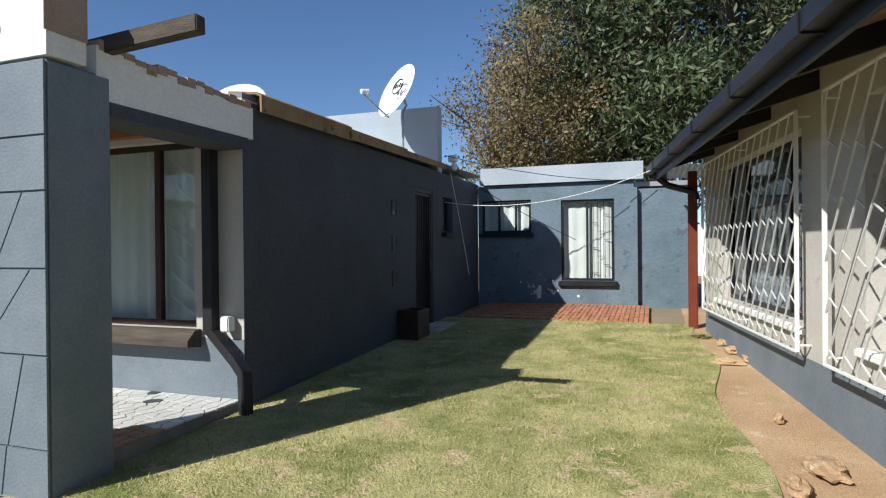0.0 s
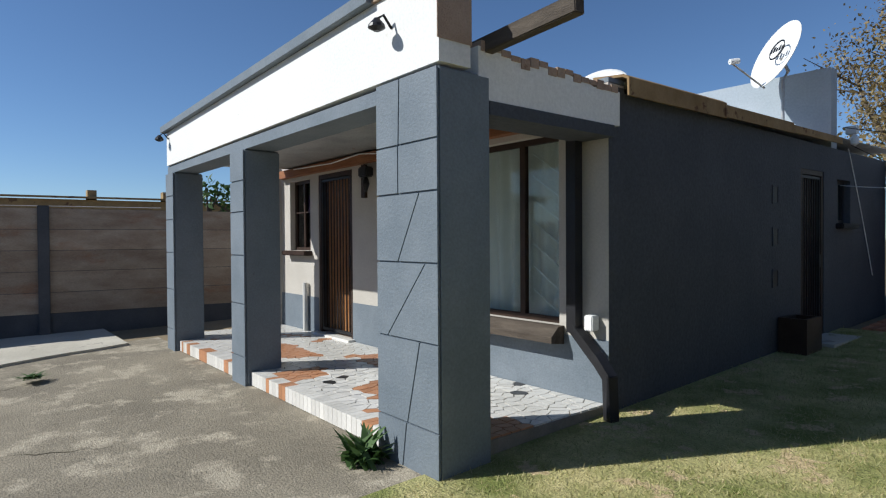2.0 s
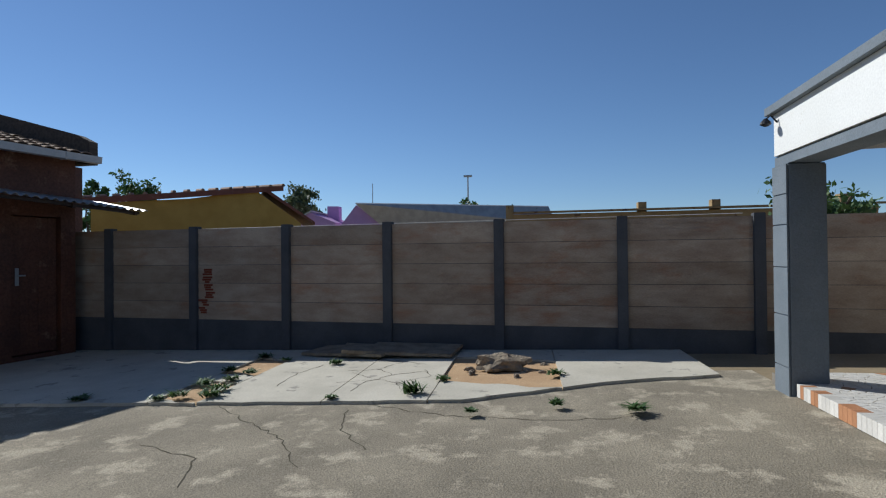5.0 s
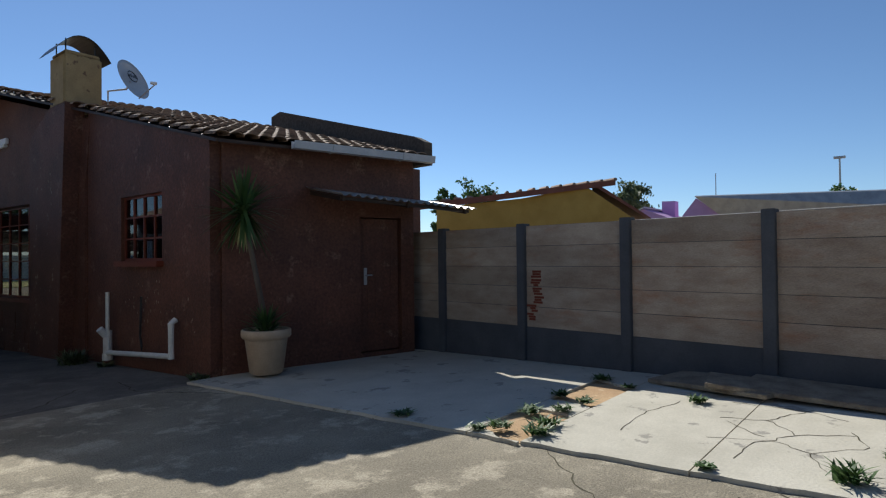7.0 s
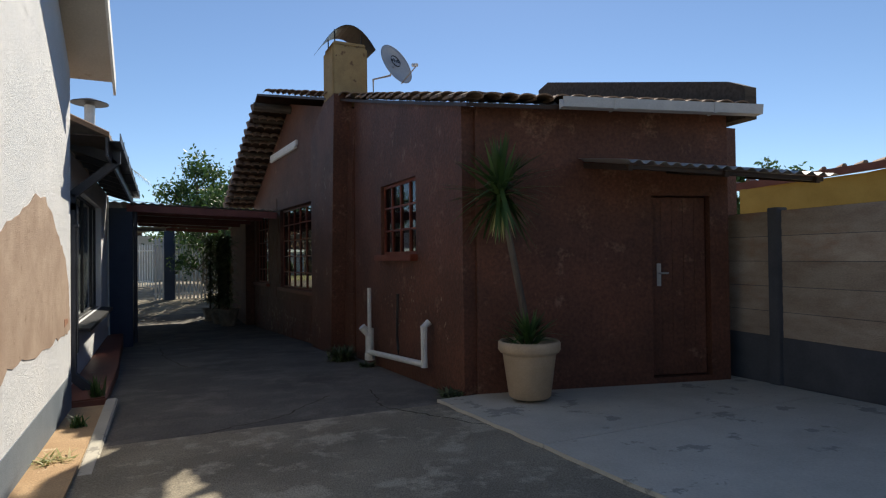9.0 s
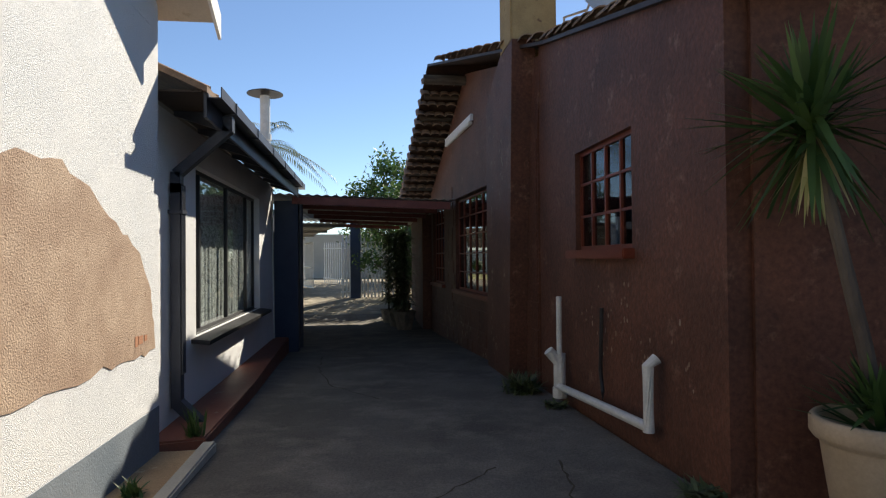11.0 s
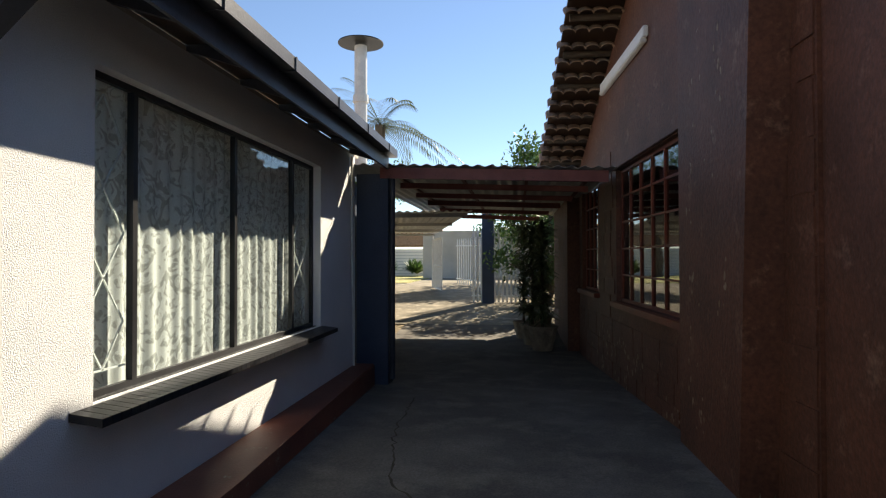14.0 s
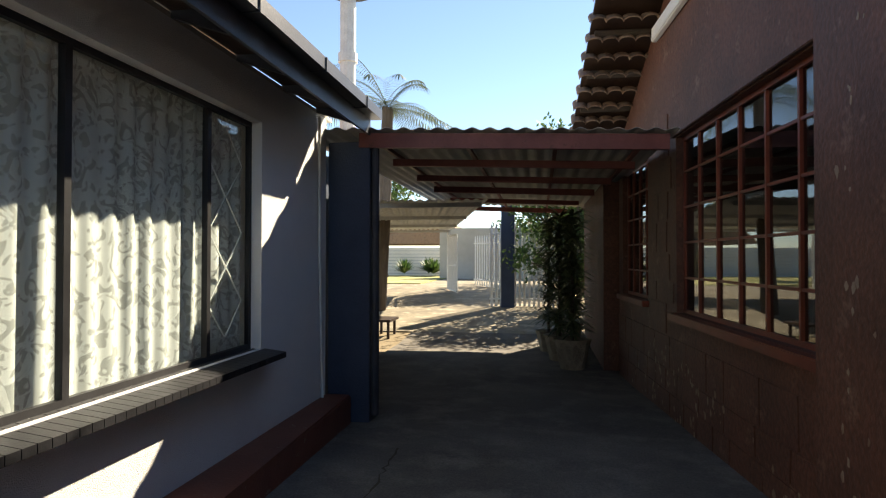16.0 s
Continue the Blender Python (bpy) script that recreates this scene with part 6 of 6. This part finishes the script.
# ---- trees ----
def tree(name, label, base, height, spread, n_leaf, leaf_size, mat, seed, clumps=26, trunk_r=0.3, droop=0.0, stretch=1.0, crown_lo=0.35, bare=0):
    rt = random.Random(seed)
    t = thing(name, label, "tree", "trees", at=base)
    base = Vector(base)
    bm = bmesh.new()
    tips = []
    fork = base + Vector((0, 0, height * crown_lo * 0.7))
    tube(bm, [base, base.lerp(fork, 0.5) + Vector((0.1, 0, 0)), fork], trunk_r, 10, trunk_r * 0.75)
    for i in range(clumps):
        a = rt.uniform(0, 6.28)
        f = rt.uniform(0, 1) ** 0.5
        z = rt.uniform(crown_lo, 1.0)
        r = spread * f * math.sqrt(max(0.08, 1 - ((z - 0.6) / 0.52) ** 2))
        tip = base + Vector((r * math.cos(a), r * math.sin(a), height * z))
        tips.append(tip)
        mid = fork.lerp(tip, 0.5) + Vector((rt.uniform(-0.4, 0.4), rt.uniform(-0.4, 0.4), 0.06 * height))
        tube(bm, [fork, mid, tip], trunk_r * 0.35, 6, 0.02)
        for k in range(3 + bare):
            e = mid.lerp(tip, rt.uniform(0.3, 1)) + Vector((rt.gauss(0, 1), rt.gauss(0, 1), rt.gauss(0.4, 0.7))) * spread * 0.2
            tube(bm, [mid.lerp(tip, 0.3 + 0.2 * k / 3), e], 0.035, 5, 0.008)
            if k < 3:
                tips.append(e)
    part("trunk", bm, BARK, t)
    tp = np.array([tuple(v) for v in tips])

    def centres(n, rng):
        i = rng.integers(0, len(tp), n)
        c = tp[i] + rng.normal(size=(n, 3)) * spread * np.array([0.14, 0.14, 0.11])
        return c
    link("crown", leaves(n_leaf, centres, leaf_size, stretch, droop, seed), mat, t)
    return t


tree("brown_tree", "autumn-brown tree behind the outbuilding", (-4.7, 20.5, 0.4), 9.0, 2.9, 20000, 0.06, LEAF_B, 1, 30, 0.28, bare=2)
tree("tall_green_tree", "tall grey-green tree with fine drooping leaves", (-0.4, 23.5, 0.4), 14.0, 4.4, 38000, 0.085, LEAF_G, 2, 46, 0.4, 0.5, 1.6, 0.22, bare=4)
tree("tall_green_tree", "tall grey-green tree with fine drooping leaves", (4.6, 23.0, 0.4), 13.0, 4.4, 34000, 0.085, LEAF_G, 3, 44, 0.4, 0.5, 1.6, 0.2, bare=3)
tree("tall_green_tree", "dense green tree behind the brown one", (-3.2, 27.0, 0.4), 9.0, 4.3, 22000, 0.09, LEAF_G, 4, 30, 0.35, 0.4, 1.4, 0.15)
for i, (x, y, h, s) in enumerate(((-70, -6.3, 7.6, 1.6), (-71, -4, 7.4, 1.0), (-71, -2.4, 7.3, 1.2), (-52.6, -35.2, 9.6, 2.4), (-59.5, -22.7, 8.6, 2.2), (-50.4, -38.3, 8.6, 1.2), (-63.4, -6.1, 6.7, 1.6), (-66.5, -24, 9.0, 2.0))):
    tree("distant_tree", "round dark tree far beyond the roofs", (x, y, 0), h, s, 2500, 0.2, LEAF_D if i != 4 and i != 7 else LEAF_G, 20 + i, 12, 0.2)
tree("street_tree", "leafy green tree beyond the carport", (-7.6, -41.0, 0), 7.0, 2.6, 9000, 0.12, LEAF_D, 40, 22, 0.2)
tree("street_tree", "green bush tree behind the fence", (-7.9, -32.0, -0.4), 5.2, 2.2, 9000, 0.09, LEAF_D, 41, 18, 0.12, crown_lo=0.15)
tree("vine", "leafy creeper over the porch end wall", (-14.2, 5.2, 0.0), 3.0, 0.9, 1500, 0.07, LEAF_D, 42, 10, 0.06)
tree("garden_tree", "thick-trunked tree on the verge by the street wall", (3.3, -49.0, 0.1), 8.0, 3.0, 5000, 0.1, LEAF_D, 43, 18, 0.42, crown_lo=0.45)
# palm
pm = thing("palm_tree", "feathery palm behind the white house roof", "tree", "trees", at=(-1.4, -31, 0))
bm = bmesh.new()
tube(bm, [(-1.4, -31, -0.4), (-1.6, -31, 3), (-1.7, -31, 6.3)], 0.25, 10, 0.18)
part("trunk", bm, BARK, pm)
rows = []
for i in range(22):
    a, e = ry.uniform(0, 6.28), ry.uniform(-0.1, 1.2)
    l = ry.uniform(2.4, 3.4)
    prev = Vector((-1.7, -31, 6.3))
    pts = [prev + Vector((l * f * math.cos(a) * math.cos(e), l * f * math.sin(a) * math.cos(e), l * f * math.sin(e) - 1.4 * f * f)) for f in [j / 14 for j in range(15)]]
    for j in range(1, 15):
        d = (pts[j] - pts[j - 1]).normalized()
        s = d.cross(Vector((0, 0, 1))).normalized()
        for q in (-1, 1):
            for k in (0, 0.5):
                o = pts[j - 1].lerp(pts[j], k)
                rows.append((o, o + s * q * 0.5 * math.sin(math.pi * (j / 15) ** 0.7) + d * 0.3, 0.03, 0.18))
link("fronds", strips(rows), LEAF_P, pm)
for i, (x, y) in enumerate(((2.0, -49.6), (0.2, -50.2), (0.6, -50.6))):
    rows = spikes((x, y, 0.5), 120, 1.1, 0.12, 0.2, 1.4)
    tagged(link("garden_shrub", strips(rows), LEAF_D), "spiky green garden shrub by the street wall", "shrub", "garden shrubs")

# ---- cables ----


def cable(p, q, sag, label, mat=WIRE, r=0.006):
    p, q = Vector(p), Vector(q)
    bm = bmesh.new()
    tube(bm, [p.lerp(q, i / 12) - Vector((0, 0, sag * 4 * (i / 12) * (1 - i / 12))) for i in range(13)], r, 5)
    return tagged(part("cable", bm, mat), label, "cable", "cables")


cable((-3.1, 8.9, 2.2), (0.05, 8.3, 2.5), 0.22, "thin washing line across the lawn", WHITEMETAL, 0.005)
cable((-3.1, 9.3, 2.75), (-1.3, 10.88, 1.6), 0.05, "thin dark cable slanting across the blue wall")
cable((-3.1, 9.0, 2.95), (0.0, 10.8, 2.6), 0.12, "dark cable sagging over the lawn")
cable((-3.1, 9.2, 2.7), (-3.1, 10.2, 1.0), -0.05, "pale cable hanging on the charcoal wall", WHITEMETAL, 0.006)
cable((-2.0, -40, 4.9), (-20, -46, 5.6), 0.3, "thin dark overhead cable by the street", WIRE, 0.015)
cable((-14, -9, 2.13), (BX(2.8), 2.8, 2.1), 0.0, "wire strung along the boundary wall", WHITEMETAL, 0.004)
jb = thing("junction_lamp", "small white outdoor lamp and bracket at the roof corner", "lamp", at=(-3.05, 9.2, 2.85))
part("bracket", boxes((-3.12, -3.0, 9.15, 9.25, 2.88, 2.98)), WHITEMETAL, jb)
bm = bmesh.new()
lathe(bm, [(0.02, 0.05), (0.05, 0.0), (0.045, -0.07), (0.01, -0.1)], (-3.03, 9.2, 2.82), 12)
part("globe", bm, WHITEMETAL, jb)


def crack(pts, label, lift, w=0.012, seed=0):
    """Dirt-filled crack as a thin jagged ribbon on the paving."""
    rc = random.Random(seed)
    line = []
    for (x0, y0), (x1, y1) in zip(pts, pts[1:]):
        k = max(3, int(math.hypot(x1 - x0, y1 - y0) / 0.09))
        line += [(x0 + (x1 - x0) * i / k + rc.gauss(0, 0.015), y0 + (y1 - y0) * i / k + rc.gauss(0, 0.015)) for i in range(k)]
    line.append(pts[-1])
    bm = bmesh.new()
    prev = None
    for (xa, ya), (xb, yb) in zip(line, line[1:]):
        d = Vector((xb - xa, yb - ya, 0))
        if d.length < 1e-5:
            continue
        s = Vector((d.y, -d.x, 0)).normalized() * (w * rc.uniform(0.3, 1.0) / 2)
        a, b = Vector((xa, ya, gz(ya) + lift)), Vector((xb, yb, gz(yb) + lift))
        prev = prev or (bm.verts.new(a - s), bm.verts.new(a + s))
        cur = (bm.verts.new(b - s), bm.verts.new(b + s))
        bm.faces.new((prev[0], prev[1], cur[1], cur[0]))
        prev = cur
    return tagged(part("pavement_crack", bm, CRACK), label, "crack", "cracks", kind="structure")


for i, pts in enumerate(([(-9.6, -1.9), (-10.0, -2.2), (-10.6, -1.9)], [(-8.7, -1.6), (-9.1, -1.75), (-9.5, -1.4), (-9.9, -1.55)], [(-9.2, -2.5), (-9.3, -2.0), (-9.1, -1.7)], [(-9.9, -2.6), (-10.0, -2.15)], [(-8.7, -2.2), (-9.2, -2.15), (-9.6, -1.9), (-9.8, -1.5)],
                         [(-9.4, -2.1), (-9.8, -2.5)], [(-10.6, -2.6), (-10.5, -1.9), (-10.3, -1.6)], [(-9.0, -3.2), (-9.6, -3.25), (-10.4, -3.1)])):
    crack(pts, "jagged crack across the pale concrete", 0.0375, 0.014, i)
for i, pts in enumerate(([(-8.2, -1.8), (-7.8, -1.0), (-7.6, 0.0), (-7.7, 0.6)], [(-8.3, -3.6), (-7.6, -2.9), (-7.2, -2.4), (-6.4, -1.9)], [(-6.9, -3.5), (-6.6, -2.8), (-6.0, -2.6)], [(-5.2, -0.5), (-5.4, 0.4), (-5.1, 1.0)], [(-8.0, -2.0), (-7.4, -1.9), (-6.8, -1.5)])):
    crack(pts, "dark crack wandering over the asphalt", 0.003, 0.016, 30 + i)
for i, pts in enumerate(([(-6.3, -13.5), (-5.6, -14.6), (-5.3, -16.2), (-5.2, -18.0)], [(-7.2, -10.5), (-6.4, -9.6), (-5.6, -9.3)], [(-8.3, -8.0), (-7.6, -9.5), (-7.8, -10.6)])):
    crack(pts, "dark joint crack in the shaded paving", 0.003, 0.03, 60 + i)

# ---- grass blades on the lawn ----
rng = np.random.default_rng(7)
n = 45000
gx, gy = rng.uniform(-3.1, 0.52, n), rng.uniform(1.2, 9.0, n)
h = rng.uniform(0.012, 0.035, n)
ang = rng.uniform(0, 6.28, n)
lean = rng.normal(0, 0.02, (n, 2))
base = np.stack([gx, gy, 0.07 + 0.032 * gy + 0.01], 1)
wv = np.stack([np.cos(ang), np.sin(ang), np.zeros(n)], 1) * 0.003
tip = base + np.concatenate([lean, h[:, None]], 1)
v = np.stack([base - wv, base + wv, tip], 1).reshape(-1, 3)
me = bpy.data.meshes.new("grass")
me.from_pydata(v.tolist(), [], np.arange(3 * n).reshape(-1, 3).tolist())
tagged(link("grass", me, BLADE), "short dry grass blades on the lawn", "grass", kind="stuff")

# ---- porch mosaic: irregular broken tiles ----
rng = np.random.default_rng(12)


def clip(poly, a, b, c):
    """Keep the side of the polygon where a x + b y <= c."""
    out = []
    for (x0, y0), (x1, y1) in zip(poly, poly[1:] + poly[:1]):
        d0, d1 = a * x0 + b * y0 - c, a * x1 + b * y1 - c
        if d0 <= 0:
            out.append((x0, y0))
        if d0 * d1 < 0:
            f = d0 / (d0 - d1)
            out.append((x0 + (x1 - x0) * f, y0 + (y1 - y0) * f))
    return out


seeds = []
for i in range(54):
    for j in range(15):
        seeds.append((-8.98 + 0.1086 * (i + 0.5) + rng.uniform(-0.047, 0.047), 2.48 + 0.101 * (j + 0.5) + rng.uniform(-0.045, 0.045)))
porch = bpy.data.objects["porch_slab"]
rest = {0: bmesh.new(), 1: bmesh.new()}
made = 0
for k, (x, y) in enumerate(seeds):
    poly = [(max(-9, x - 0.2), max(2.475, y - 0.2)), (min(-3.15, x + 0.2), max(2.475, y - 0.2)), (min(-3.15, x + 0.2), min(3.99, y + 0.2)), (max(-9, x - 0.2), min(3.99, y + 0.2))]
    for x2, y2 in seeds:
        if (x2, y2) != (x, y) and abs(x2 - x) < 0.42 and abs(y2 - y) < 0.42:
            dx, dy = x2 - x, y2 - y
            d = math.hypot(dx, dy)
            poly = clip(poly, dx / d, dy / d, (dx * (x + x2) / 2 + dy * (y + y2) / 2) / d - 0.005)
            if len(poly) < 3:
                break
    if len(poly) < 3:
        continue
    n1 = noise.noise(Vector((x * 1.5, y * 1.5, 3.1)))
    mat = TILE_T if n1 > 0.27 else (TILE_B if rng.uniform() < 0.03 else TILE_W)
    ring = [(px, py, 0.262) for px, py in poly]
    if x > -5.9 and made < 300:
        bm = bmesh.new()
        prism(bm, ring, (0, 0, 0.012 + 0.003 * rng.uniform()))
        part("tile", bm, mat, porch)
        made += 1
    else:
        prism(rest[1 if mat is TILE_T else 0], ring, (0, 0, 0.012))
for k, mat in ((0, TILE_W), (1, TILE_T)):
    tagged(part("tile_field", rest[k], mat, porch), kind="stuff")
nose = {}
for i in range(76):
    x = -8.38 + 0.0697 * i
    if -6.4 < x + 0.04 < -6.0 or x > -3.72:
        continue
    mat = (TILE_T if noise.noise(Vector((i * 0.47, 0.7, 0.2))) > 0.2 else TILE_W)
    if mat.name not in nose:
        bm = bmesh.new()
        prism(bm, [(0, 0, 0), (0, 0.115, 0), (0, 0.115, 0.015), (0, -0.012, 0.015), (0, -0.012, -0.11), (0, 0, -0.11)], (0.066, 0, 0))
        o = part("edge_tile", bm, mat, porch)
        nose[mat.name] = o
    else:
        o = nose[mat.name].copy()
        scene.collection.objects.link(o)
    o.location = (x, 2.358, 0.262)

# ---- clay pantiles of the red roof ----
bm = bmesh.new()
ringA, ringB = [], []
for s, lst in ((0.0, ringA), (0.40, ringB)):
    for t_ in (0.0, 0.016):
        lst.append([bm.verts.new((0.115 * math.cos(a), -s, 0.062 * math.sin(a) + t_ + (0.045 if s == 0 else 0.0))) for a in [math.pi * i / 6 for i in range(7)]])
for t_ in (0, 1):
    for i in range(6):
        bm.faces.new((ringA[t_][i], ringA[t_][i + 1], ringB[t_][i + 1], ringB[t_][i]))
for r in (ringA, ringB):
    for i in range(6):
        bm.faces.new((r[0][i], r[0][i + 1], r[1][i + 1], r[1][i]))
for i in (0, 6):
    bm.faces.new((ringA[0][i], ringB[0][i], ringB[1][i], ringA[1][i]))
first = part("roof_tile", bm, CLAY, roof)
tile_v = [v.co.copy() for v in first.data.vertices]
tile_f = [tuple(p.vertices) for p in first.data.polygons]
rv, rfaces = [], []
count = 0
rt = random.Random(9)
for south in (False, True):
    (ya, za), (yb, zb) = (EAVE, RIDGE) if not south else (SOUTH, RIDGE)
    ln = math.hypot(yb - ya, zb - za)
    rx = math.degrees(math.atan2(zb - za, abs(yb - ya)))
    for j in range(int(ln / 0.36)):
        f = j * 0.36 / ln
        y = ya + (yb - ya) * f
        z = za + (zb - za) * f + 0.015
        for i in range(26):
            x = verge(y - 0.2) - 0.1 - (0.225 if south else 0.29) * i
            if x < -13.55:
                break
            fx, fy = fr(x, y)
            mtx = pose(fx + rt.uniform(-0.012, 0.012), fy, z + rt.uniform(0, 0.012), -rx, 0, (-15 if i else -4) + rt.uniform(-2, 2)) if not south else pose(fx + rt.uniform(-0.012, 0.012), fy, z + rt.uniform(0, 0.012), rx, 0, 180 + rt.uniform(-2, 2))
            if count < 300 and ((not south and (j < 9 or i < 1)) or (south and i < 2)):
                o = first if count == 0 else first.copy()
                if count:
                    scene.collection.objects.link(o)
                o.matrix_basis = mtx
                count += 1
            else:
                k0 = len(rv)
                rv += [tuple(mtx @ v) for v in tile_v]
                rfaces += [tuple(a + k0 for a in fc) for fc in tile_f]
me = bpy.data.meshes.new("roof_tile_field")
me.from_pydata(rv, [], rfaces)
tagged(link("roof_tile_field", me, CLAY, roof), kind="stuff")
